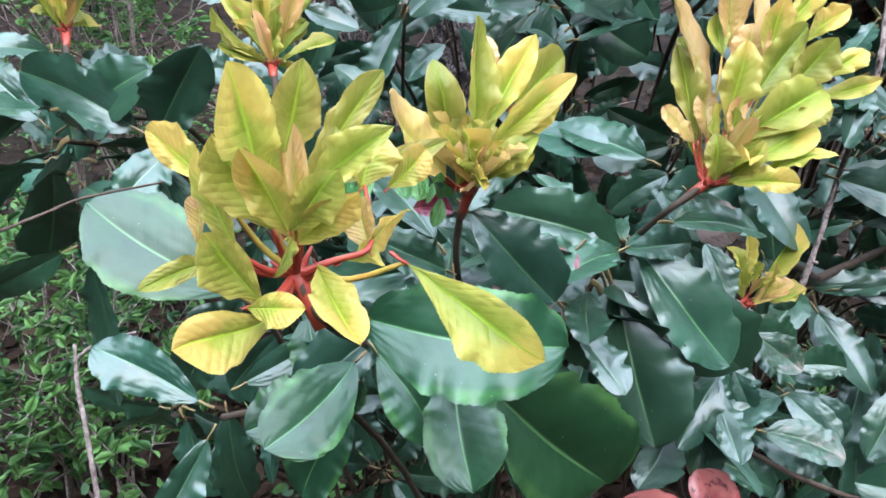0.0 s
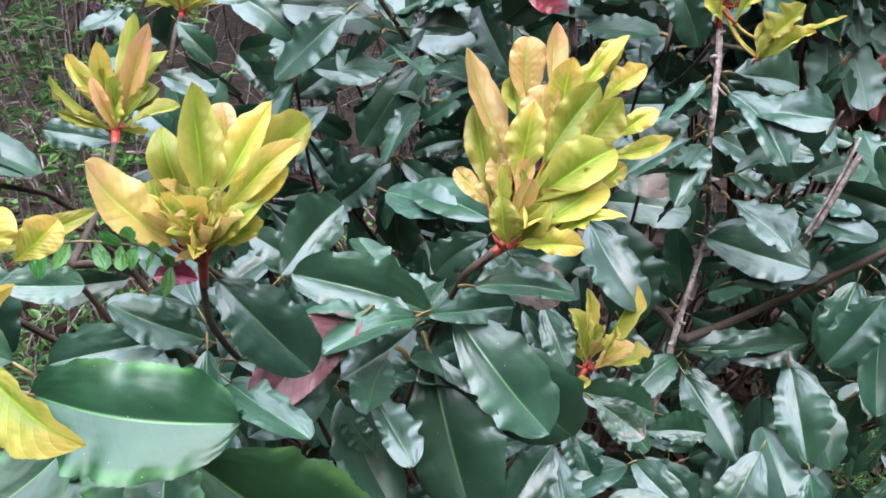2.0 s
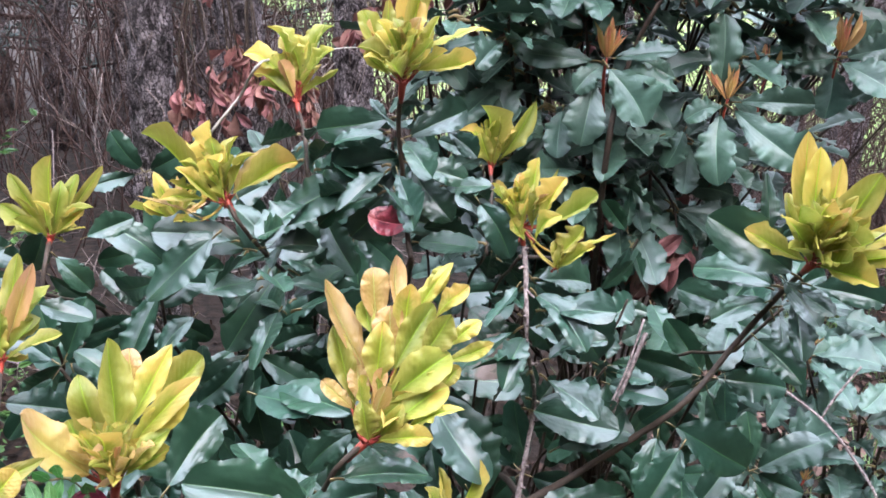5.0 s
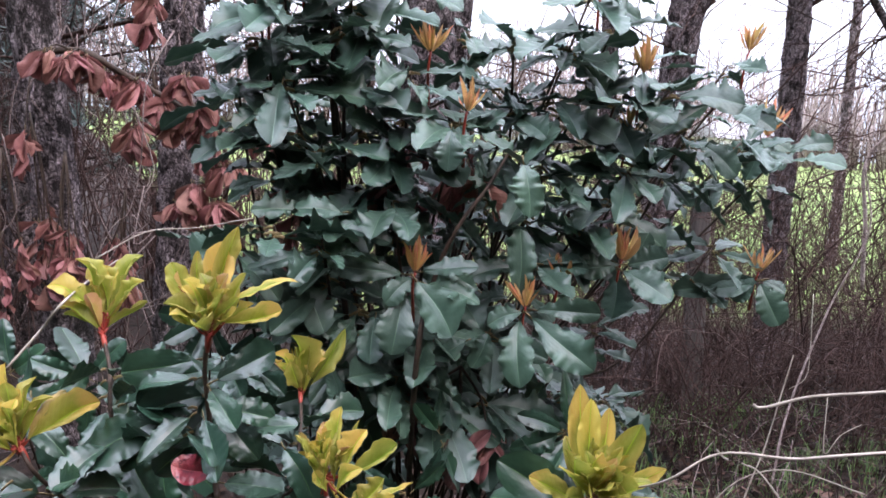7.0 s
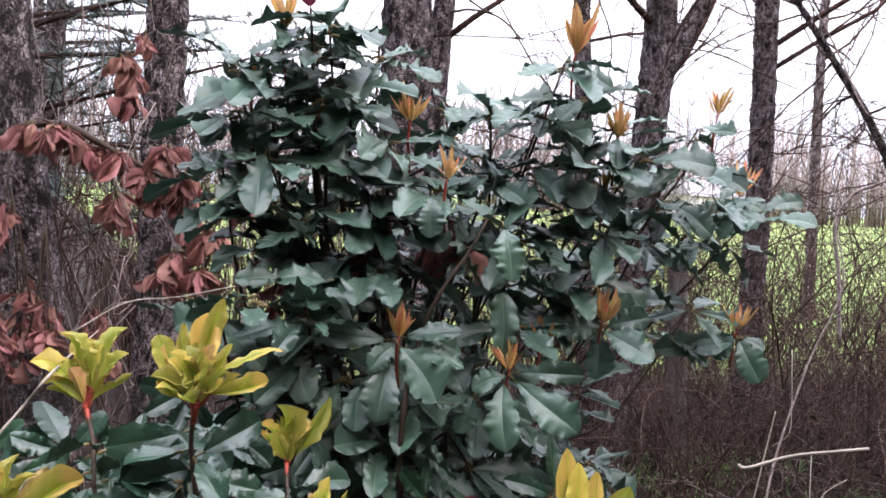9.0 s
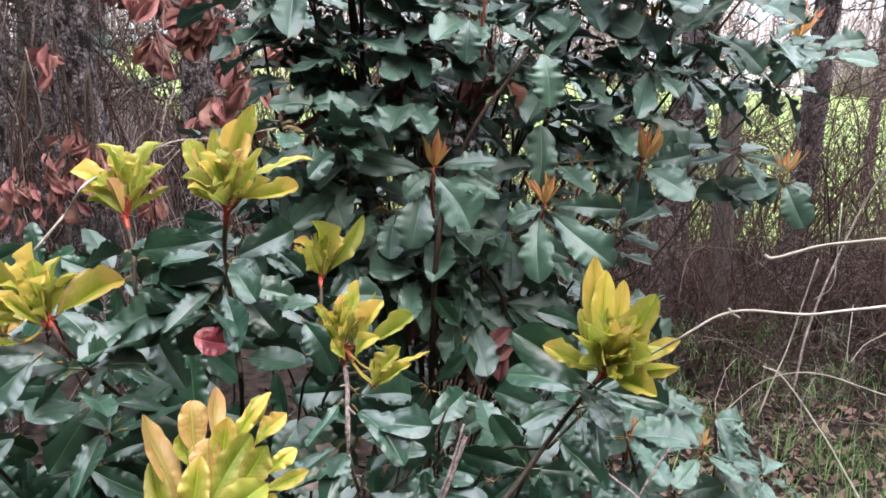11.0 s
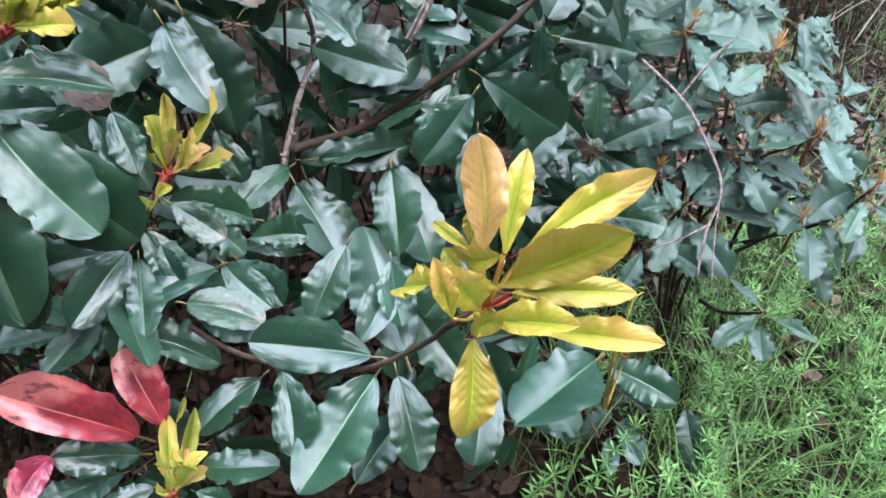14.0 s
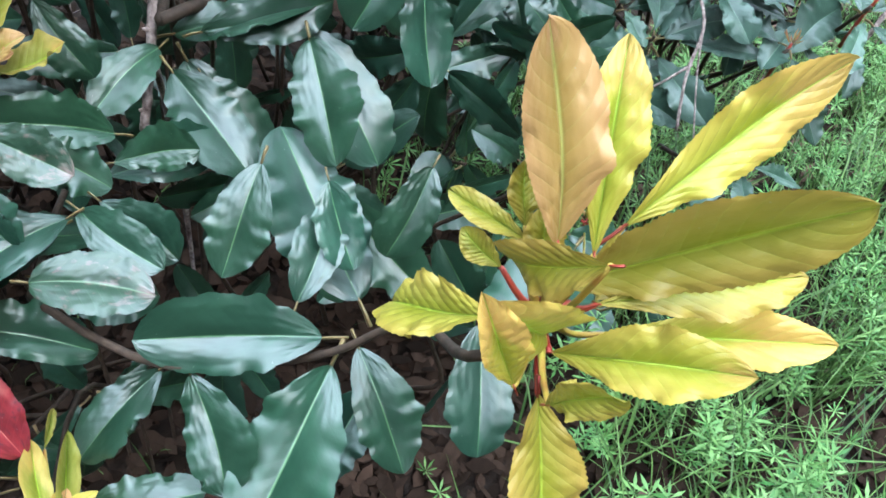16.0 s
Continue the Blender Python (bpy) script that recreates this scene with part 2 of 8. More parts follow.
def bark_material():
    """Plates of grey bark parted by dark furrows."""
    m, nt, b = shader("furrowed_bark", 0.95, 0.15)
    tc = nt.nodes.new("ShaderNodeTexCoord")
    mp = nt.nodes.new("ShaderNodeMapping")
    mp.inputs["Scale"].default_value = (1, 1, 0.5)
    nt.links.new(tc.outputs["Object"], mp.inputs[0])
    warp = node(nt, "TexNoise", Scale=14.0, Detail=3.0)
    nt.links.new(mp.outputs[0], warp.inputs[0])
    add = nt.nodes.new("ShaderNodeVectorMath")
    add.operation = "MULTIPLY_ADD"
    add.inputs[1].default_value = (0.09, 0.09, 0.09)
    nt.links.new(warp.outputs["Color"], add.inputs[0])
    nt.links.new(mp.outputs[0], add.inputs[2])
    cell = nt.nodes.new("ShaderNodeTexVoronoi")
    cell.feature = "DISTANCE_TO_EDGE"
    cell.inputs["Scale"].default_value = 52.0
    nt.links.new(add.outputs[0], cell.inputs[0])
    ridges = grain(nt, 26.0, 5.0, "Object", 0.7, (1.0, 1.0, 0.6))
    crack = ramp(nt, cell.outputs["Distance"], (0.0, 0.0), (0.10, 1.0))
    plate = calc(nt, "MULTIPLY", ramp(nt, ridges, (0.40, 0.0), (0.56, 1.0)), calc(nt, "ADD", 0.12, calc(nt, "MULTIPLY", crack, 0.88)))
    fine = grain(nt, 120.0, 6.0)
    tone = blend(nt, ramp(nt, fine, (0.32, 0.0), (0.66, 1.0)), (0.11, 0.082, 0.083), (0.46, 0.375, 0.378))
    colour = blend(nt, plate, (0.016, 0.011, 0.011), tone)
    colour = blend(nt, calc(nt, "MULTIPLY", ramp(nt, grain(nt, 3.0, 3.0), (0.5, 0.0), (0.7, 1.0)), 0.4), colour, (0.06, 0.062, 0.05))
    nt.links.new(colour, b.inputs["Base Color"])
    relief(nt, b, calc(nt, "ADD", plate, calc(nt, "MULTIPLY", fine, 0.5)), 1.0, 0.02)
    return m


BARK = bark_material()
BROWNSTEM = plain_material("thicket_stem", (0.030, 0.016, 0.013), (0.108, 0.063, 0.053), 50, 0.9, 0.15, 0.4)
POSTWOOD = plain_material("weathered_post", (0.05, 0.042, 0.037), (0.13, 0.11, 0.1), 30, 0.9, 0.2, 0.7, 0.01, stretch=(2.0, 2.0, 0.15))
GRASS = small_leaf_material("grass_blade", (0.034, 0.082, 0.018), (0.19, 0.31, 0.09))
WEED = small_leaf_material("weed_leaf", (0.055, 0.18, 0.035), (0.25, 0.43, 0.13), 0.3)
PRIVET = small_leaf_material("small_bright_leaf", (0.016, 0.058, 0.018), (0.15, 0.30, 0.075), 0.35)
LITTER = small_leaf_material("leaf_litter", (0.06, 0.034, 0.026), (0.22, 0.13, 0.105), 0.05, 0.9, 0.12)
# darker copy of the litter; the shade under plants is in its colour
SHADELITTER = small_leaf_material("shade_dark_leaf_litter", (0.010, 0.006, 0.004), (0.052, 0.030, 0.021), 0.03, 0.95, 0.08)
YELLOWLITTER = small_leaf_material("yellow_fallen_leaf", (0.34, 0.22, 0.03), (0.52, 0.40, 0.07), 0.15, 0.6, 0.3)
NEEDLE = small_leaf_material("pine_needle", (0.02, 0.035, 0.03), (0.05, 0.075, 0.06), 0.1)


def ground_material():
    m, nt, b = shader("forest_soil_and_field", 0.95, 0.1)
    pos = nt.nodes.new("ShaderNodeNewGeometry").outputs["Position"]
    sep = nt.nodes.new("ShaderNodeSeparateXYZ")
    nt.links.new(pos, sep.inputs[0])
    n1, n2 = grain(nt, 1.4, 6.0), grain(nt, 22.0, 6.0)
    soil = blend(nt, ramp(nt, n2, (0.35, 0.0), (0.65, 1.0)), (0.008, 0.006, 0.005), (0.034, 0.022, 0.017))
    mead = blend(nt, ramp(nt, n2, (0.3, 0.0), (0.7, 1.0)), (0.075, 0.115, 0.030), (0.135, 0.18, 0.062))
    mead = blend(nt, calc(nt, "MULTIPLY", ramp(nt, grain(nt, 0.12, 3.0), (0.45, 0.0), (0.7, 1.0)), 0.6), mead, (0.22, 0.25, 0.09))
    far = calc(nt, "ADD", sep.outputs[1], calc(nt, "MULTIPLY", n1, 1.6))
    # the wood reaches further out on the pine side
    far = calc(nt, "ADD", far, calc(nt, "MULTIPLY", calc(nt, "MINIMUM", calc(nt, "SUBTRACT", sep.outputs[0], 0.9), 0.0), 6.0))
    nt.links.new(blend(nt, ramp(nt, calc(nt, "MULTIPLY", far, 0.1), (0.66, 0.0), (0.78, 1.0)), soil, mead), b.inputs["Base Color"])
    relief(nt, b, n2, 0.8, 0.02)
    return m


SOIL = ground_material()


# ---- builders ----
def finish(me, material, smooth=True):
    for mt in material if isinstance(material, (list, tuple)) else (material,):
        me.materials.append(mt)
    if smooth:
        me.polygons.foreach_set("use_smooth", [True] * len(me.polygons))
    me.update()
    return me


def raw(name, verts, faces, material, smooth=True):
    me = bpy.data.meshes.new(name)
    me.from_pydata(verts, [], faces)
    return finish(me, material, smooth)


def thing(name, at, label, category, group="", kind=""):
    ob = new(name)
    ob.empty_display_size = 0.1
    ob.matrix_basis = Matrix.Translation(at)
    return tagged(ob, label, category, group, kind)


def part(name, me, parent, m=None, label=""):
    """A mesh at the world pose m under a thing, or under a part that stands at the origin."""
    ob = new(name, me)
    ob.parent = parent
    if parent.type == "EMPTY":
        ob.matrix_parent_inverse = parent.matrix_basis.inverted()
    if m is not None:
        ob.matrix_basis = m
    if label:
        ob["label"] = label
    return ob


def curve_through(pts, step=4):
    """A smooth line through the points."""
    p = [Vector(q) for q in pts]
    p = [p[0] * 2 - p[1], *p, p[-1] * 2 - p[-2]]
    out = []
    for a, b, c, d in zip(p, p[1:], p[2:], p[3:]):
        for i in range(step):
            t = i / step
            out.append(0.5 * (2 * b + (c - a) * t + (2 * a - 5 * b + 4 * c - d) * t * t + (3 * b - a - 3 * c + d) * t ** 3))
    out.append(p[-2])
    return out


def tube(verts, faces, line, r0, r1, sides=6, knots=0.0, rng=random):
    """Adds a tapered round stem along the line."""
    n, start = len(line), len(verts)
    side = None
    for i, p in enumerate(line):
        d = (line[min(i + 1, n - 1)] - line[max(i - 1, 0)])
        d = d.normalized() if d.length > 1e-9 else Vector((0, 0, 1))
        side = (d.orthogonal() if side is None else side - d * side.dot(d)).normalized()
        up = d.cross(side)
        r = r0 + (r1 - r0) * i / max(n - 1, 1)
        for k in range(sides):
            a = 2 * math.pi * k / sides
            w = r * (1 + knots * rng.uniform(-1, 1))
            verts.append(p + (side * math.cos(a) + up * math.sin(a)) * w)
    for i in range(n - 1):
        for k in range(sides):
            a, b = start + i * sides + k, start + i * sides + (k + 1) % sides
            faces.append((a, b, b + sides, a + sides))
    faces.append(tuple(start + k for k in reversed(range(sides))))
    faces.append(tuple(start + (n - 1) * sides + k for k in range(sides)))


def stem_mesh(name, pts, r0, r1, material, sides=8, knots=0.08, step=5):
    verts, faces = [], []
    tube(verts, faces, curve_through(pts, step), r0, r1, sides, knots)
    return raw(name, verts, faces, material)


def leaf_shape(name, seed, material, widest=0.55, teeth=0.03, rows=40, fold=0.16, droop=0.14, wave=0.05, blunt=0.7, stalk=0.14, stalk_material=None, twist=0.0, bite=0.0, crinkle=0.0, tipcurl=0.0, ripples=22, lobes=0.0, base=0.0):
    """One blade, 1 long and 1 wide, from its base at the origin along +y, upper face +z, with its stalk below the base."""
    rng = random.Random(seed)
    cols = (-1, -0.88, -0.62, -0.32, -0.06, 0, 0.06, 0.32, 0.62, 0.88, 1)
    ph = [rng.uniform(0, 6.3) for _ in range(8)]
    amp = rng.uniform(0.6, 1.3)
    bend = rng.uniform(-0.09, 0.09)
    curl, lop = rng.uniform(-0.04, 0.05), rng.uniform(-0.12, 0.12)
    gaps = [(rng.uniform(0.3, 0.85), rng.choice((-1, 1)), rng.uniform(0.03, 0.07)) for _ in range(2)]
    def spine(v):
        # the midrib's own bow; base and tip stay where they are
        return -droop * v * v + 0.024 * math.sin(v * 5 + ph[0]) - tipcurl * 0.4 * max(0.0, (v - 0.6) / 0.4) ** 2
    def swell(v, u):
        # uneven bays along each margin
        k = 0 if u < 0 else 3
        fade = 0.65 + 0.35 * math.sin(v * 7 + ph[3 + k])
        return (0.6 * math.sin(v * ripples + ph[1 + k]) + 0.45 * math.sin(v * ripples * 1.67 + ph[2 + k])) * fade + 0.4 * math.sin(v * 8 + ph[3 + k])
    verts, uvs, faces = [], [], []
    for i in range(rows + 1):
        v = i / rows
        s = v ** (math.log(0.5) / math.log(widest))
        half = 0.5 * max(math.sin(math.pi * s), 0.0) ** blunt
        half *= 1 - base * max(0.0, 1 - v / 0.45) ** 1.2
        if v > 0.93:
            half *= 0.6 + 0.4 * math.sqrt(max(1 - ((v - 0.93) / 0.07) ** 2, 0))
        for u in cols:
            w = half
            if abs(u) == 1 and 0.1 < v < 0.97:
                w *= 1 + teeth * (1.0 if i % 2 else -0.6)
                for at, side, long in gaps:
                    if bite and u == side and abs(v - at) < long:
                        w *= 1 - bite * (1 - (abs(v - at) / long) ** 2)
            w *= 1 + (lop if u < 0 else -lop) * math.sin(math.pi * v)
            sw = swell(v, u) * min(1, 5 * v, 6 * (1 - v) + 0.1)
            w *= 1 + lobes * u ** 4 * sw
            x = u * w + bend * math.sin(math.pi * v)
            z = fold * w * (1.7 * abs(u) - 0.75 * u * u) + spine(v) - v * spine(1) - curl * u * u * half
            z += wave * amp * abs(u) ** 3 * half * 1.5 * sw
            z += 0.022 * amp * math.sin(v * 7 + ph[7]) * u + twist * u * w * v
            z += crinkle * (0.55 + 0.45 * math.sin(v * 9 + u * 2 + ph[4])) * math.sin((v * 11.0 - abs(u) * 2.4) * 6.283) * min(1, abs(u) * 4) * (1.1 - abs(u)) * min(1, 3 * v, 4 * (1 - v))
            verts.append((x, v, z))
            uvs.append((0.5 + 0.5 * u, v))
    c = len(cols)
    for i in range(rows):
        for k in range(c - 1):
            a = i * c + k
            faces.append((a, a + 1, a + 1 + c, a + c))
    blade = len(faces)
    if stalk:
        tv, tf = [], []
        tube(tv, tf, [Vector((0, -stalk, -0.06 * stalk)), Vector((0, -stalk * 0.5, 0.01)), Vector((0, 0.02, -0.006))], 0.028, 0.02, 5)
        o = len(verts)
        verts += [tuple(p) for p in tv]
        uvs += [(0.5, 0.02)] * len(tv)
        faces += [tuple(q + o for q in f) for f in tf]
    me = bpy.data.meshes.new(name)
    me.from_pydata(verts, [], faces)
    layer = me.uv_layers.new(name="UVMap")
    index = np.zeros(len(me.loops), dtype=np.int32)
    me.loops.foreach_get("vertex_index", index)
    layer.data.foreach_set("uv", np.array(uvs, dtype=np.float32)[index].ravel())
    finish(me, (material, stalk_material or PETIOLE))
    if stalk:
        me.polygons.foreach_set("material_index", [0] * blade + [1] * (len(me.polygons) - blade))
    return me


def leaf_set(name, material, count, **shape):
    rng = random.Random(name)
    made = []
    for i in range(count):
        s = dict(shape)
        for key in ("fold", "droop", "wave"):
            s[key] = s.get(key, 0.1) * rng.uniform(0.5, 1.5)
        s["widest"] = s.get("widest", 0.55) + rng.uniform(-0.04, 0.04)
        s["twist"] = rng.uniform(-0.6, 0.6) if "small" in name else rng.uniform(-0.4, 0.4) if "young" in name else rng.uniform(-0.5, 0.5)
        if "young" in name:
            s["droop"] = rng.uniform(-0.12, 0.2)
            s["crinkle"] = rng.uniform(0.008, 0.014)
            s["tipcurl"] = rng.choice((0.0, 0.2, 0.5, -0.25)) * (1.3 if "small" in name else 1.0)
        s["blunt"] = s.get("blunt", 0.56) * rng.uniform(0.8, 1.25)
        s["bite"] = rng.uniform(0.12, 0.4) if i % 4 == 3 and name in ("leaf", "worn_leaf", "toothed_leaf") else 0.0
        made.append(leaf_shape(name, i * 7 + 1, material, **s))
    return made


MATURE = leaf_set("leaf", GREEN, 20, widest=0.57, teeth=0.012, fold=0.15, droop=0.16, wave=0.042, ripples=27, rows=48, lobes=0.105, blunt=0.49)
FRESHES = leaf_set("fresh_leaf", FRESH, 6, widest=0.57, blunt=0.48, lobes=0.07, teeth=0.014, rows=48, fold=0.17, droop=0.14, wave=0.04, ripples=26)
WORN = leaf_set("worn_leaf", BLEMISHED, 5, widest=0.57, blunt=0.52, lobes=0.085, teeth=0.014, rows=48, fold=0.17, droop=0.14, wave=0.022, ripples=27)
TOOTHED = leaf_set("toothed_leaf", TEAL, 16, widest=0.61, blunt=0.52, teeth=0.016, rows=44, fold=0.13, droop=0.26, wave=0.10, ripples=25, lobes=0.17, base=0.2)
YOUNG = leaf_set("young_leaf", YELLOW, 20, widest=0.60, teeth=0.018, rows=60, fold=0.26, droop=0.15, wave=0.09, ripples=20, lobes=0.065, blunt=0.66, base=0.25, stalk=0.1, stalk_material=STALK)
GOLDEN = leaf_set("young_leaf_golden", GOLD, 10, widest=0.58, teeth=0.026, rows=64, fold=0.26, droop=0.12, wave=0.08, ripples=24, lobes=0.06, blunt=0.60, base=0.25, stalk=0.1, stalk_material=STALK)
SHOOT = leaf_set("young_leaf_small", YELLOW, 22, widest=0.62, teeth=0.008, rows=40, fold=0.36, droop=0.17, wave=0.11, lobes=0.075, ripples=20, blunt=0.64, base=0.25, stalk=0.1, stalk_material=STALK)
BRONZES = leaf_set("young_leaf_bronze", BRONZE, 8, widest=0.62, teeth=0.016, rows=56, fold=0.24, droop=0.08, wave=0.06, lobes=0.05, ripples=20, blunt=0.54, base=0.2, stalk=0.1, stalk_material=STALK)
BUDLEAF = leaf_set("bud_leaf", ORANGE, 6, widest=0.5, teeth=0.0, rows=12, blunt=0.85, fold=0.5, droop=0.05, wave=0.04, stalk=0.1, stalk_material=STALK)
REDLEAF = leaf_set("red_leaf", RED, 3, widest=0.56, blunt=0.48, teeth=0.01, fold=0.3, droop=0.14, wave=0.08, lobes=0.05)
DYING = leaf_set("dying_leaf", PINKISH, 3, widest=0.55, blunt=0.5, teeth=0.02, fold=0.25, droop=0.15, wave=0.08, lobes=0.06)
DEADLEAF = leaf_set("dead_leaf", DEAD, 8, widest=0.6, teeth=0.0, rows=14, fold=0.55, droop=0.25, wave=0.16, lobes=0.06, ripples=9, blunt=0.6, base=0.2)
pick = random.Random(5)


def leaf(branch, base, tip, width, face, kind=None, name="leaf"):
    """One leaf of a branch from its base to its tip, with its upper side to face."""
    b, t = Vector(base), Vector(tip)
    y = t - b
    size = y.length
    if kind is None or kind is MATURE:
        width = min(width, 0.52 * size) * 0.98
    y.normalize()
    z = Vector(face)
    z = (z - y * z.dot(y)).normalized()
    x = y.cross(z)
    deep = min(size, 2.6 * width)
    m = Matrix(((x.x * width, y.x * size, z.x * deep, b.x), (x.y * width, y.y * size, z.y * deep, b.y), (x.z * width, y.z * size, z.z * deep, b.z), (0, 0, 0, 1)))
    return part(name, pick.choice(kind or MATURE), branch, m)


def young(branch, base, tip, width, face, bronze=False, kind=None, chance=0.13):
    return leaf(branch, base, tip, width, face, BRONZES if bronze or pick.random() < chance else kind or YOUNG, "young_leaf")


def stalks(branch, hub, bases):
    """The red stalks that join the young leaves of a shoot, and the scales at its foot."""
    h = Vector(hub)
    for p in bases:
        q = Vector(p)
        verts, faces = [], []
        mid = (h + q) / 2 + Vector((0, 0, -0.12 * (q - h).length))
        near = (q - h).length < 0.034
        tube(verts, faces, curve_through((h, mid, q), 3), 0.0016, 0.0009, 5)
        part("stalk", raw("stalk", verts, faces, STALK if near else YOUNGSTALK), branch)
    if branch.name in outers:
        sizes = outers[branch.name]
        mean = sum(sizes) / len(sizes)
        rosette(branch, hub, 9 if mean < 0.045 and len(sizes) < 12 else 27 if len(sizes) < 20 else 16, mean * (1.05 if len(sizes) < 20 else 1.35), random.Random(len(ways)))
    way, r = ways[branch.name]
    if branch.name in outers and way.z < -0.3:
        # last year's leaves stand in rings below the shoot
        rng = random.Random(len(ways) + 900)
        for gap, n in ((0.045, 4), (0.085, 5), (0.13, 4)):
            whorl(branch, h + way * gap, n, 0.085, rng.random(), MATURE, -0.05, -way * 0.6 + Vector((0, -0.15, 0.6)), 0.42)
    # the soft red foot of the new shoot
    verts, faces = [], []
    tube(verts, faces, [h - way * 0.004, h + way * 0.006, h + way * 0.014, h + way * 0.022], r * 1.7, r * 1.12, 8, 0.06)
    part("shoot_foot", raw("shoot_foot", verts, faces, STALK), branch)
    for i in range(5):
        a = i * 1.26 + h.x * 40
        d = Vector((math.cos(a), math.sin(a), 0.5 + 0.5 * math.sin(3 * a))).normalized()
        verts, faces = [], []
        tube(verts, faces, [h, h + d * 0.005, h + d * 0.009 + Vector((0, 0, 0.003))], 0.0024, 0.0005, 5)
        part("bud_scale", raw("bud_scale", verts, faces, STALK), branch)


def whorl(branch, hub, n, size, seed, kind, lift=0.2, axis=(0, -0.25, 1), wide=0.42):
    """A ring of leaves that spread from the end of a twig and hang."""
    rng = random.Random(seed)
    h, ax = Vector(hub), Vector(axis).normalized()
    side = ax.orthogonal().normalized()
    turn0 = rng.uniform(0, 6.3)
    for i in range(n):
        a = turn0 + i * 2.4 + rng.uniform(-0.3, 0.3)
        out = side * math.cos(a) + ax.cross(side) * math.sin(a)
        d = (out + ax * (lift + rng.uniform(-0.55, 0.45))).normalized()
        s = size * rng.uniform(0.7, 1.12)
        b = h + d * 0.018 - ax * rng.uniform(0, 0.03)
        leaf(branch, b, b + d * s + Vector((0, 0, -0.12 * s)), s * wide * rng.uniform(0.85, 1.15), ax * 0.9 + Vector((rng.uniform(-0.3, 0.3), rng.uniform(-0.5, 0.1), 0.2)) - d * 0.2, kind)


def bud(branch, at, height, seed):
    """An upright tuft of folded orange bud leaves."""
    rng = random.Random(seed)
    h = Vector(at)
    for i in range(17):
        a = i * 2.4 + seed
        w = rng.uniform(0.05, 0.85)
        d = Vector((math.cos(a) * w, math.sin(a) * w, 1.0)).normalized()
        s = height * rng.uniform(0.45, 1.25)
        b = h + d * 0.006
        leaf(branch, b, b + d * s, s * rng.uniform(0.10, 0.17), Vector((rng.uniform(-1, 1), rng.uniform(-1, 1), 0.5)), BUDLEAF, "bud_leaf")


# ---- ground, field, distance ----
def ground_sheet():
    xs = sorted({-900, -300, -100, -40, 40, 100, 300, 900, *[x * 0.5 for x in range(-24, 49)]})
    ys = sorted({-300, -100, -30, 40, 60, 100, 250, 900, *[y * 0.5 for y in range(-16, 61)]})
    verts, faces = [], []
    for y in ys:
        for x in xs:
            near = max(0.0, 1 - max(abs(x - 1), abs(y - 2)) / 12)
            z = GROUND + near * (0.05 * noise.noise((x * 0.9, y * 0.9, 0)) + 0.02 * noise.noise((x * 3, y * 3, 4)))
            verts.append((x, y, z))
    w = len(xs)
    for j in range(len(ys) - 1):
        for i in range(w - 1):
            a = j * w + i
            faces.append((a, a + 1, a + 1 + w, a + w))
    ob = new("ground", raw("ground", verts, faces, SOIL))
    return tagged(ob, "dark leaf-strewn woodland soil running out into a green field", "ground", kind="structure")


ground_sheet()


def level(x, y):
    near = max(0.0, 1 - max(abs(x - 1), abs(y - 2)) / 12)
    return GROUND + near * (0.05 * noise.noise((x * 0.9, y * 0.9, 0)) + 0.02 * noise.noise((x * 3, y * 3, 4)))


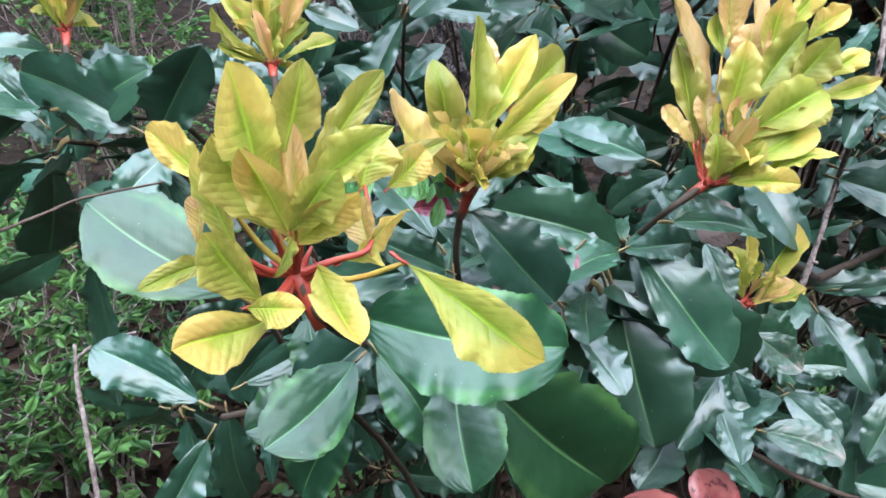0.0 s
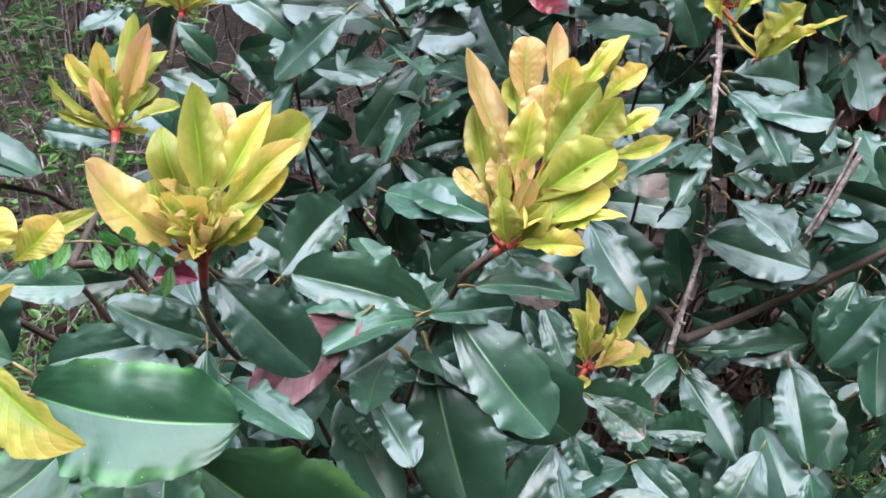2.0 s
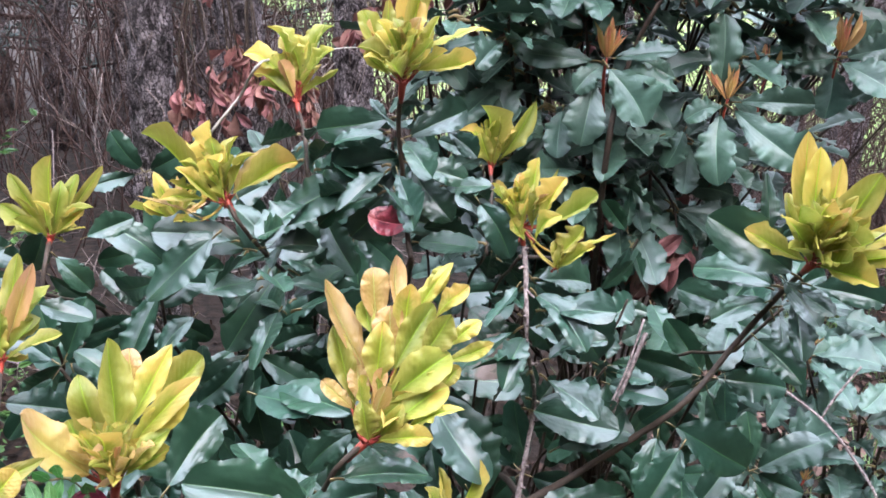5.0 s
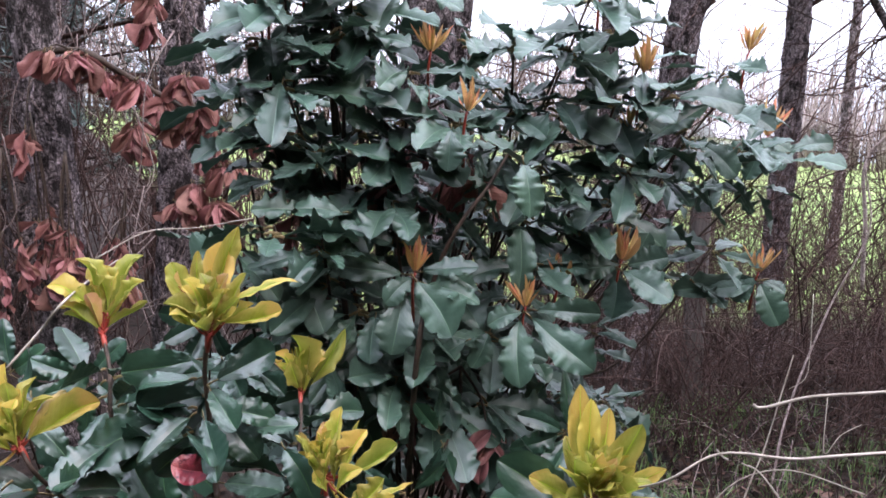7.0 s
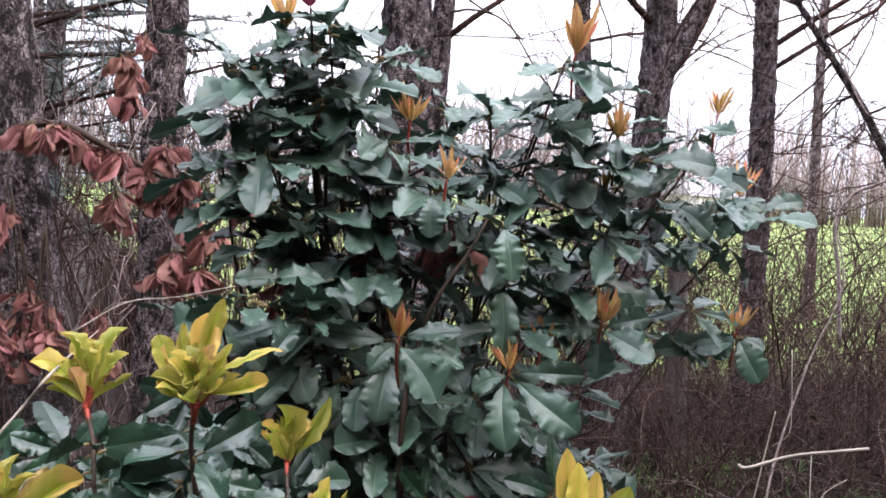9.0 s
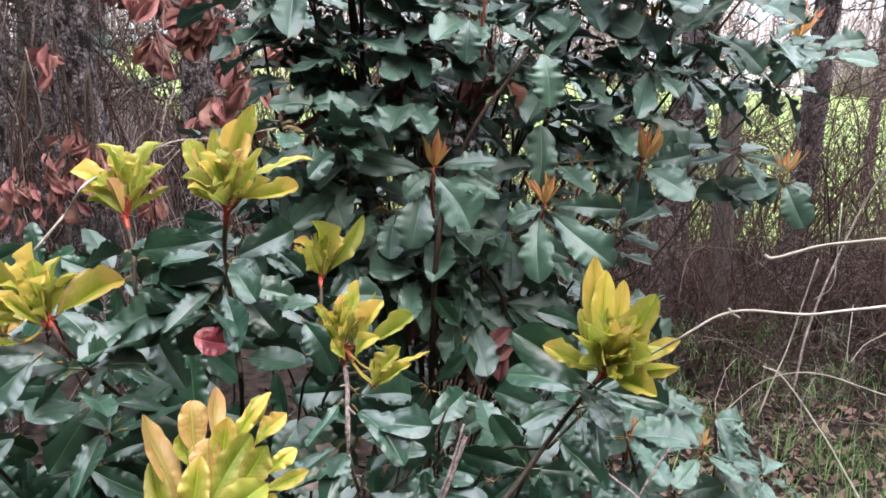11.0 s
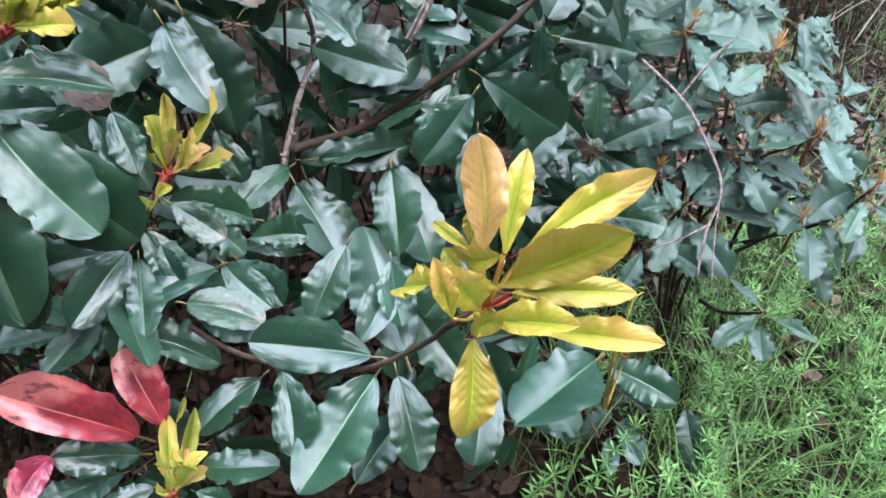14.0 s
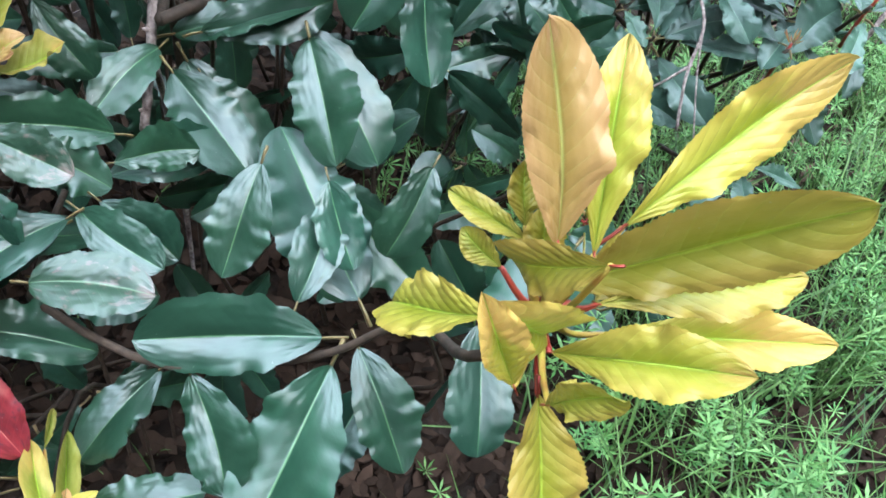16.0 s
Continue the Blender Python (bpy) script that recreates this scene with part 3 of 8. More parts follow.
def bare_tree(name, foot, top, r0, r1, seed, label, limbs=9, reach=1.6, low=1.7, category="tree", twigs=3, forks=()):
    """A trunk with rough bark, tapering limbs and fine bare twigs."""
    rng = random.Random(seed)
    f, t = Vector(foot), Vector(top)
    tree = thing(name, foot, label, category, "bare trees at the field edge")
    line = []
    for i in range(141):
        k = i / 140
        p = f.lerp(t, k) + Vector((0.05 * math.sin(k * 7 + seed), 0.05 * math.cos(k * 5 + seed), 0)) * (0.3 + k)
        line.append(p)
    verts, faces = [], []
    tube(verts, faces, line, r0 * 0.86, r1 * 0.84, 26, 0.12, rng)
    part("trunk", raw("trunk", verts, faces, BARK), tree)
    def grow(p, d, size, r, depth):
        q = [p]
        e = d.copy()
        for _ in range(5):
            e = (e + Vector((rng.uniform(-0.3, 0.3), rng.uniform(-0.3, 0.3), rng.uniform(-0.12, 0.25)))).normalized()
            q.append(q[-1] + e * size / 5)
        tube(verts, faces, q, r, r * 0.35, 5 if r > 0.006 else 3, 0.1, rng)
        if depth:
            for _ in range(5 if depth > 1 else 4):
                i = rng.randint(1, 5)
                s = (e + Vector((rng.uniform(-1, 1), rng.uniform(-1, 1), rng.uniform(-0.4, 0.8)))).normalized()
                grow(q[i], s, size * rng.uniform(0.35, 0.6), r * 0.45, depth - 1)
    def limb(p, d, size, r, depth):
        verts.clear()
        faces.clear()
        grow(p, d, size, r, depth)
        part("limb", raw("limb", verts, faces, BROWNSTEM), tree)
    for i in range(limbs + 3):
        k = (low - f.z) / (t.z - f.z) + (1 - (low - f.z) / (t.z - f.z)) * (i + rng.random()) / limbs
        a = rng.uniform(0, 6.3)
        limb(line[min(140, int(k * 140))], Vector((math.cos(a), math.sin(a) * 0.6, rng.uniform(0.1, 0.9))).normalized(), reach * rng.uniform(0.6, 1.2), 0.006 + r1 * rng.uniform(0.06, 0.26), 3)
    # thin low branches that reach out level or hang
    for i in range(twigs):
        k = (rng.uniform(1.2, 2.9) - f.z) / (t.z - f.z)
        a = rng.uniform(0, 6.3)
        limb(line[int(k * 140)], Vector((math.cos(a), math.sin(a) * 0.6, rng.uniform(-0.35, 0.7))).normalized(), reach * rng.uniform(0.4, 0.8), rng.uniform(0.003, 0.007), 2)
    for pts, ra, rb in forks:
        fv, ff = [], []
        tube(fv, ff, curve_through(pts, 14), ra, rb, 18, 0.09, rng)
        part("limb", raw("limb", fv, ff, BARK), tree)
    return tree


bare_tree("trunk_with_vines", (-0.11, 2.6, 0.0), (-0.52, 2.6, 5.2), 0.082, 0.06, 1, "rough grey-brown tree trunk hung with dry vines", 6, 1.0, 2.2)
bare_tree("bare_tree", (-0.57, 2.75, 0.0), (-0.42, 2.75, 6.0), 0.086, 0.065, 13, "dark rough-barked trunk in the edge of the wood", 6, 1.0, 2.4)
bare_tree("bare_tree", (0.10, 3.2, 0.0), (0.30, 3.2, 6.0), 0.092, 0.07, 2, "slender rough-barked bare tree behind dead foliage", 8, 1.4, 2.3)
bare_tree("bare_tree", (1.27, 3.6, 0.0), (1.02, 3.6, 7.0), 0.145, 0.11, 3, "thick dark furrowed tree trunk behind the tall shrub", 8, 1.7, 2.4)
bare_tree("bare_tree", (1.33, 3.75, 0.0), (1.44, 3.75, 6.5), 0.064, 0.05, 4, "thin dark trunk beside a thicker one", 7, 1.3, 2.2)
bare_tree("bare_tree", (2.70, 4.5, 0.0), (2.05, 4.5, 6.5), 0.068, 0.045, 5, "thin leaning bare tree", 9, 1.6, 1.9, twigs=6)
bare_tree("bare_tree", (2.60, 4.0, 0.0), (2.80, 4.0, 7.0), 0.115, 0.08, 6, "dark rough trunk with forked upper limbs", 10, 1.8, 2.0, twigs=9, forks=((((2.66, 4.0, 2.05), (2.74, 3.97, 2.30), (2.84, 3.95, 2.49), (3.0, 3.95, 2.83), (3.3, 3.9, 3.5), (3.5, 3.9, 4.6)), 0.062, 0.03),))
bare_tree("bare_tree", (3.90, 4.6, 0.0), (3.72, 4.6, 7.0), 0.098, 0.07, 7, "straight bare trunk with bramble at its foot", 9, 1.8, 2.0, twigs=10)
bare_tree("bare_tree", (8.6, 9.5, 0.0), (8.4, 9.5, 8.0), 0.09, 0.05, 9, "bare tree by the field", 12, 2.4, 1.6, twigs=8)
bare_tree("bare_tree", (-1.3, 5.2, 0.0), (-1.2, 5.2, 8.0), 0.10, 0.06, 10, "dark bare tree in the wood", 10, 1.9, 1.2)
bare_tree("bare_tree", (-2.4, 4.0, 0.0), (-2.5, 4.0, 7.0), 0.10, 0.06, 11, "dark bare tree in the wood", 10, 1.9, 1.2)


def bent_tree():
    """A crooked small tree that arches over the brambles."""
    rng = random.Random(12)
    tree = thing("bare_tree", (4.1, 3.5, 0.0), "crooked small bare tree arching over the brambles", "tree", "bare trees at the field edge")
    line = curve_through(((4.1, 3.5, -0.02), (4.0, 3.5, 0.9), (3.91, 3.5, 1.69), (3.73, 3.5, 2.02), (3.44, 3.5, 2.35), (3.14, 3.5, 2.67), (2.8, 3.5, 3.05), (2.6, 3.5, 3.6)), 10)
    verts, faces = [], []
    tube(verts, faces, line, 0.032, 0.009, 14, 0.1, rng)
    part("trunk", raw("trunk", verts, faces, BARK), tree)
    for i in range(26):
        p = line[rng.randint(14, len(line) - 4)]
        verts, faces = [], []
        def grow(p, d, size, r, depth):
            q, e = [p], d.copy()
            for _ in range(6):
                e = (e + Vector((rng.uniform(-0.35, 0.35), rng.uniform(-0.3, 0.3), rng.uniform(-0.25, 0.2)))).normalized()
                q.append(q[-1] + e * size / 6)
            tube(verts, faces, q, r, r * 0.4, 4, 0.1, rng)
            if depth:
                for _ in range(4):
                    grow(q[rng.randint(1, 6)], (e + Vector((rng.uniform(-1, 1), rng.uniform(-1, 1), rng.uniform(-0.8, 0.8)))).normalized(), size * rng.uniform(0.3, 0.6), r * 0.55, depth - 1)
        grow(p, Vector((rng.uniform(-1, 0.6), rng.uniform(-0.5, 0.5), rng.uniform(-0.5, 0.8))).normalized(), rng.uniform(0.35, 0.95), rng.uniform(0.003, 0.009), 2)
        part("limb", raw("limb", verts, faces, BROWNSTEM), tree)


bent_tree()


def fence_post():
    post = thing("fence_post", (2.93, 3.9, 0.0), "grey weathered wooden fence post in brambles", "fence post")
    bm = bmesh.new()
    bmesh.ops.create_cone(bm, cap_ends=True, segments=14, radius1=0.062, radius2=0.055, depth=1.32)
    for v in bm.verts:
        v.co.x += 0.005 * math.sin(v.co.y * 90)
        v.co.z += 0.66 + (0.02 * v.co.x / 0.055 if v.co.z > 0 else 0)
        v.co.x -= 0.08 * v.co.z / 1.32
    bmesh.ops.bevel(bm, geom=[e for e in bm.edges if abs(e.verts[0].co.z - e.verts[1].co.z) < 0.05 and e.verts[0].co.z > 1], offset=0.006, segments=2, affect="EDGES")
    me = bpy.data.meshes.new("post")
    bm.to_mesh(me)
    bm.free()
    part("post", finish(me, POSTWOOD, False), post, Matrix.Translation((2.93, 3.9, 0.0)))


fence_post()


def stem_thicket(name, count, area, height, radius, material, seed, label, arch=0.4):
    rng = random.Random(seed)
    verts, faces = [], []
    x0, x1, y0, y1 = area
    for _ in range(count):
        x, y = rng.uniform(x0, x1), rng.uniform(y0, y1)
        h = rng.uniform(*height)
        a, b = rng.uniform(-arch, arch) * h, rng.uniform(-arch, arch) * h
        z = level(x, y)
        p = [Vector((x, y, z - 0.02))]
        way = Vector((a * 0.4, b * 0.4, h)).normalized()
        for k in range(5):
            way = (way + Vector((rng.uniform(-1, 1), rng.uniform(-1, 1), rng.uniform(-0.9, 0.25))) * arch).normalized()
            q = p[-1] + way * h * 0.26
            q.z = max(q.z, z + 0.03)
            p.append(q)
        r = rng.uniform(*radius)
        tube(verts, faces, curve_through(p, 2), r, r * 0.35, 4, 0.1, rng)
        for _ in range(rng.randint(3, 7)):
            s = p[rng.randint(1, 5)]
            d = Vector((rng.uniform(-1, 1), rng.uniform(-1, 1), rng.uniform(-0.2, 0.8))).normalized() * h * rng.uniform(0.1, 0.3)
            tube(verts, faces, [s, s + d * 0.5 + Vector((rng.uniform(-0.03, 0.03), 0, rng.uniform(-0.03, 0.03))), s + d], r * 0.55, r * 0.25, 3, 0, rng)
    return tagged(new(name, raw(name, verts, faces, material)), label, "thicket", kind="stuff")


stem_thicket("thicket", 1150, (2.2, 8.0, 3.6, 7.6), (0.4, 2.1), (0.002, 0.006), BROWNSTEM, 21, "tangle of bare brown bramble stems")
stem_thicket("thicket", 470, (-3.6, 2.2, 3.4, 6.4), (0.6, 2.6), (0.002, 0.006), BROWNSTEM, 22, "dark bare undergrowth stems in the wood")
stem_thicket("thicket", 80, (1.9, 3.6, 2.2, 3.6), (0.3, 0.9), (0.0015, 0.004), BROWNSTEM, 23, "low bare bramble stems over leaf litter")
stem_thicket("thicket", 26, (-1.8, 0.0, 1.9, 3.2), (0.4, 1.8), (0.0015, 0.004), GREYTWIG, 24, "thin dry grey twigs beside the trunks", 0.7)
stem_thicket("thicket", 480, (-4.0, 2.6, 6.0, 11.0), (0.9, 2.4), (0.004, 0.014), BROWNSTEM, 26, "dense bare saplings deeper in the wood", 0.25)
stem_thicket("thicket", 520, (1.9, 5.6, 3.0, 4.4), (0.7, 1.9), (0.0014, 0.0042), BROWNSTEM, 27, "thin bare twigs and brambles before the field", 0.6)
stem_thicket("brambles", 85, (1.7, 5.0, 2.0, 4.6), (0.4, 1.6), (0.001, 0.0028), GREYTWIG, 25, "thin pale dead bramble canes", 0.9)


def far_woods():
    """Bare woods beyond the field, as one mass of upright stems and twig fans."""
    rng = random.Random(31)
    verts, faces = [], []
    for _ in range(1300):
        x, y = rng.uniform(-90, 220), rng.uniform(95, 150)
        h = rng.uniform(9, 18)
        p = Vector((x, y, 0))
        tube(verts, faces, [p, p + Vector((0, 0, h * 0.5)), p + Vector((rng.uniform(-1, 1), 0, h))], 0.18, 0.05, 4, 0, rng)
        for _ in range(9):
            q = p + Vector((0, 0, h * rng.uniform(0.15, 0.85)))
            d = Vector((rng.uniform(-1, 1), rng.uniform(-0.4, 0.4), rng.uniform(0.2, 1))).normalized() * rng.uniform(1.5, 3.5)
            tube(verts, faces, [q, q + d * 0.5, q + d], 0.09, 0.03, 3, 0, rng)
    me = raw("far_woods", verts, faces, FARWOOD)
    tagged(new("far_woods", me), "bare grey-brown woods far beyond the field, paled for haze", "woods", kind="stuff")


# distance haze is mixed into this pale stem colour
FARWOOD = plain_material("hazed_far_woods", (0.22, 0.175, 0.165), (0.36, 0.30, 0.285), 0.4, 1.0, 0.0, 0.0)
far_woods()


def far_house():
    house = thing("house", (62, 88, 0), "pale low house far across the field", "house")
    wall = plain_material("pale_house_wall", (0.55, 0.52, 0.5), (0.62, 0.6, 0.57), 1.0, 0.9, 0.1, 0.0)
    roof = plain_material("grey_roof", (0.2, 0.19, 0.19), (0.26, 0.25, 0.25), 1.0, 0.9, 0.1, 0.0)
    glass = plain_material("dark_window", (0.03, 0.03, 0.035), (0.05, 0.05, 0.055), 1.0, 0.2, 0.5, 0.0)
    def box(x0, x1, y0, y1, z0, z1):
        v = [(x, y, z) for x in (x0, x1) for y in (y0, y1) for z in (z0, z1)]
        return v, [(0, 1, 3, 2), (4, 6, 7, 5), (0, 4, 5, 1), (2, 3, 7, 6), (0, 2, 6, 4), (1, 5, 7, 3)]
    part("wall", raw("wall", *box(57, 67, 86, 92, 0, 3.0), wall, False), house)
    v = [(56.5, 85.5, 3.0), (67.5, 85.5, 3.0), (67.5, 92.5, 3.0), (56.5, 92.5, 3.0), (56.5, 89, 5.0), (67.5, 89, 5.0)]
    part("roof", raw("roof", v, [(0, 1, 5, 4), (2, 3, 4, 5), (0, 4, 3), (1, 2, 5), (0, 3, 2, 1)], roof, False), house)
    for x in (58.5, 61, 64.5):
        part("window", raw("window", *box(x, x + 1.1, 85.9, 86.0, 1.0, 2.3), glass, False), house)


far_house()


def pine(at, height, seed, low=0.10):
    rng = random.Random(seed)
    tree = thing("pine_tree", at, "dark needled pine standing in the wood", "tree")
    p = Vector(at)
    part("trunk", stem_mesh("trunk", [p, p + Vector((0.05, 0, height * 0.5)), p + Vector((0, 0, height))], 0.11, 0.03, BARK, 10), tree)
    verts, faces = [], []
    tv, tf = [], []
    for i in range(70):
        z = height * (low + (0.98 - low) * (i / 70))
        a = rng.uniform(0, 6.3)
        s = (1.9 - 1.4 * i / 70) * rng.uniform(0.6, 1.1)
        d = Vector((math.cos(a), math.sin(a), rng.uniform(-0.1, 0.35)))
        q = p + Vector((0, 0, z))
        tube(tv, tf, [q, q + d * s * 0.5, q + d * s], 0.018, 0.006, 4, 0, rng)
        for _ in range(15):
            c = q + d * s * rng.uniform(0.3, 1.05)
            for _ in range(9):
                e = Vector((rng.gauss(0, 1), rng.gauss(0, 1), rng.gauss(0.3, 0.8))).normalized() * rng.uniform(0.08, 0.16)
                o = e.orthogonal().normalized() * 0.006
                k = len(verts)
                verts += [c - o, c + o, c + e]
                faces.append((k, k + 1, k + 2))
    part("framework", raw("framework", tv, tf, BROWNSTEM), tree)
    part("crown", raw("crown", verts, faces, NEEDLE, False), tree)


def woods_behind():
    """A dark wood added unseen at the camera's back, to cut the low sky light on the shrub."""
    rng = random.Random(45)
    verts, faces = [], []
    for k in range(110):
        a = rng.uniform(radians(128), radians(400))
        r = rng.uniform(5.0, 8.5)
        x, y = 0.3 + r * math.cos(a), r * math.sin(a)
        if y > 2.0 and x > 0:
            continue
        tall, wide = rng.uniform(3.5, 9.0), rng.uniform(0.8, 1.5)
        for _ in range(420):
            d = Vector((rng.gauss(0, 1), rng.gauss(0, 1), rng.gauss(0, 1))).normalized() * rng.uniform(0.7, 1.0)
            c = Vector((x + d.x * wide, y + d.y * wide, tall * (0.5 + 0.5 * d.z)))
            e = Euler((rng.uniform(0, 6.3), rng.uniform(0, 6.3), rng.uniform(0, 6.3))).to_matrix()
            s = rng.uniform(0.14, 0.34)
            n = len(verts)
            verts += [c + e @ Vector(v) * s for v in ((0, -1, 0), (0.42, -0.2, 0.1), (0.3, 0.5, 0.1), (0, 1, 0), (-0.3, 0.5, 0.1), (-0.42, -0.2, 0.1))]
            faces += [(n, n + 1, n + 2, n + 3), (n, n + 3, n + 4, n + 5)]
    tagged(new("woodland_edge", raw("woodland_edge", verts, faces, NEEDLE, False)), "dark evergreen wood added out of view to block low sky light", "woods", kind="stuff")


woods_behind()
pine((-0.95, 7.6, 0.0), 7.5, 41)
pine((-0.75, 4.9, 0.0), 6.5, 49, 0.27)
pine((-1.9, 3.9, 0.0), 6.5, 50, 0.25)
pine((-0.1, 10.5, 0.0), 8.5, 42)
pine((-1.9, 12.5, 0.0), 9.0, 43)
pine((-4.6, 6.0, 0.0), 8.0, 44)
pine((-5.5, 11.0, 0.0), 9.0, 45)
pine((-2.3, 6.7, 0.0), 6.5, 46)
pine((-3.4, 8.2, 0.0), 7.0, 47)
pine((-1.75, 8.8, 0.0), 7.0, 48)


# ---- leaf litter, grass and weeds ----
def litter(name, count, area, size, seed, label, material=LITTER):
    rng = random.Random(seed)
    verts, faces = [], []
    x0, x1, y0, y1 = area
    for _ in range(count):
        x, y = rng.uniform(x0, x1) + rng.gauss(0, 0.3), rng.uniform(y0, y1) + rng.gauss(0, 0.3)
        s = rng.uniform(*size)
        c = Vector((x, y, level(x, y) + rng.uniform(0.004, 0.035)))
        e = Euler((rng.gauss(0, 0.4), rng.gauss(0, 0.4), rng.uniform(0, 6.3))).to_matrix()
        cup = rng.uniform(-0.9, 0.9)
        k = len(verts)
        for u, v in ((0, -1), (0.42, -0.35), (0.4, 0.4), (0, 1), (-0.4, 0.4), (-0.42, -0.35)):
            verts.append(c + e @ Vector((u * s, v * s, cup * s * (u * u * 2 + v * v * 0.5))))
        faces += [(k, k + 1, k + 2, k + 3), (k, k + 3, k + 4, k + 5)]
    tagged(new(name, raw(name, verts, faces, material)), label, "leaf litter", kind="stuff")


litter("leaf_litter", 5000, (1.3, 4.6, 1.2, 2.7), (0.014, 0.032), 51, "dry pinkish-brown fallen leaves on the ground")
litter("leaf_litter", 6000, (1.3, 6.0, 2.6, 5.0), (0.014, 0.032), 54, "fallen leaves under the brambles, coloured dark for shade", SHADELITTER)
litter("leaf_litter", 7000, (-0.7, 1.2, 0.15, 1.6), (0.012, 0.03), 53, "brown fallen leaves and twigs under the shrub, coloured dark for shade", SHADELITTER)
litter("leaf_litter", 9000, (-4.5, 5.5, -4.5, 0.2), (0.014, 0.034), 55, "brown fallen leaves scattered on the ride", SHADELITTER)
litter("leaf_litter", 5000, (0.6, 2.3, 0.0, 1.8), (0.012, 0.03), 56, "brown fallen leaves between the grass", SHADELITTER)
litter("fallen_leaf", 12, (-0.45, 0.05, 0.75, 1.1), (0.013, 0.02), 57, "few small yellow fallen leaves under the shrub", YELLOWLITTER)
litter("leaf_litter", 7000, (-1.6, 1.5, 0.1, 3.0), (0.012, 0.028), 52, "dry fallen leaves under the shrub, coloured dark for shade", SHADELITTER)


def grass(name, count, area, height, seed, label, density=None):
    rng = random.Random(seed)
    verts, faces = [], []
    x0, x1, y0, y1 = area
    while len(faces) < count * 3:
        x, y = rng.uniform(x0, x1), rng.uniform(y0, y1)
        if density and rng.random() > density(x, y):
            continue
        z = level(x, y)
        h, w = rng.uniform(*height), rng.uniform(0.0008, 0.0024)
        a = rng.uniform(0, 6.3)
        lean = Vector((math.cos(a), math.sin(a), 0)) * h * rng.uniform(0.2, 0.9)
        o = Vector((-math.sin(a), math.cos(a), 0)) * w
        k = len(verts)
        p = Vector((x, y, z))
        for s in (0, 0.4, 0.75):
            c = p + lean * s * s + Vector((0, 0, h * (s - 0.3 * s * s)))
            verts += [c - o * (1 - 0.5 * s), c + o * (1 - 0.5 * s)]
        verts.append(p + lean + Vector((0, 0, h * 0.7)))
        faces += [(k, k + 1, k + 3, k + 2), (k + 2, k + 3, k + 5, k + 4), (k + 4, k + 5, k + 6)]
    tagged(new(name, raw(name, verts, faces, GRASS)), label, "grass", kind="stuff")


def grassy(x, y):
    return max(0.0, min(1.0, (x - 0.62 + 0.15 * math.sin(y * 6)) * 3)) * max(0.0, min(1.0, (1.65 - y + 0.35 * (x - 1)) * 2.2)) * max(0.0, min(1.0, (2.9 - x) * 0.9)) * max(0.06, min(1.0, (y + 0.5 + 0.5 * noise.noise((x * 2, y * 2, 9))) * 1.6)) * (0.75 + 0.5 * noise.noise((x * 3, y * 3, 3)))


def clumps(x, y):
    return grassy(x, y) * max(0.0, min(1.0, 0.35 + 1.9 * noise.noise((x * 5.5, y * 5.5, 21)) + 0.8 * noise.noise((x * 14, y * 14, 5))))


grass("grass", 5200, (0.55, 3.0, -0.4, 2.3), (0.10, 0.42), 61, "rank green grass at the edge of the shrub", clumps)
grass("grass", 1000, (0.55, 3.0, -0.4, 2.3), (0.05, 0.2), 64, "short grass between the weeds", grassy)
grass("grass", 16000, (-3.5, 6.5, -5.0, 2.6), (0.06, 0.26), 63, "patchy rough grass on the woodland ride", lambda x, y: max(0.0, noise.noise((x * 0.7, y * 0.7, 2)) + 0.45) * max(0.0, min(1.0, (x - 0.75) * 2 if y > -0.1 else (-0.3 - y) * 2)))
grass("grass", 2600, (1.5, 3.6, 2.2, 3.9), (0.05, 0.22), 65, "dull grass in the shade of the brambles", lambda x, y: max(0.0, 0.25 + noise.noise((x * 2.2, y * 2.2, 31))))
grass("grass", 500, (-1.6, 0.3, 0.5, 2.4), (0.04, 0.12), 62, "sparse grass in the shade", lambda x, y: max(0.0, noise.noise((x * 4, y * 4, 8)) * 1.5))


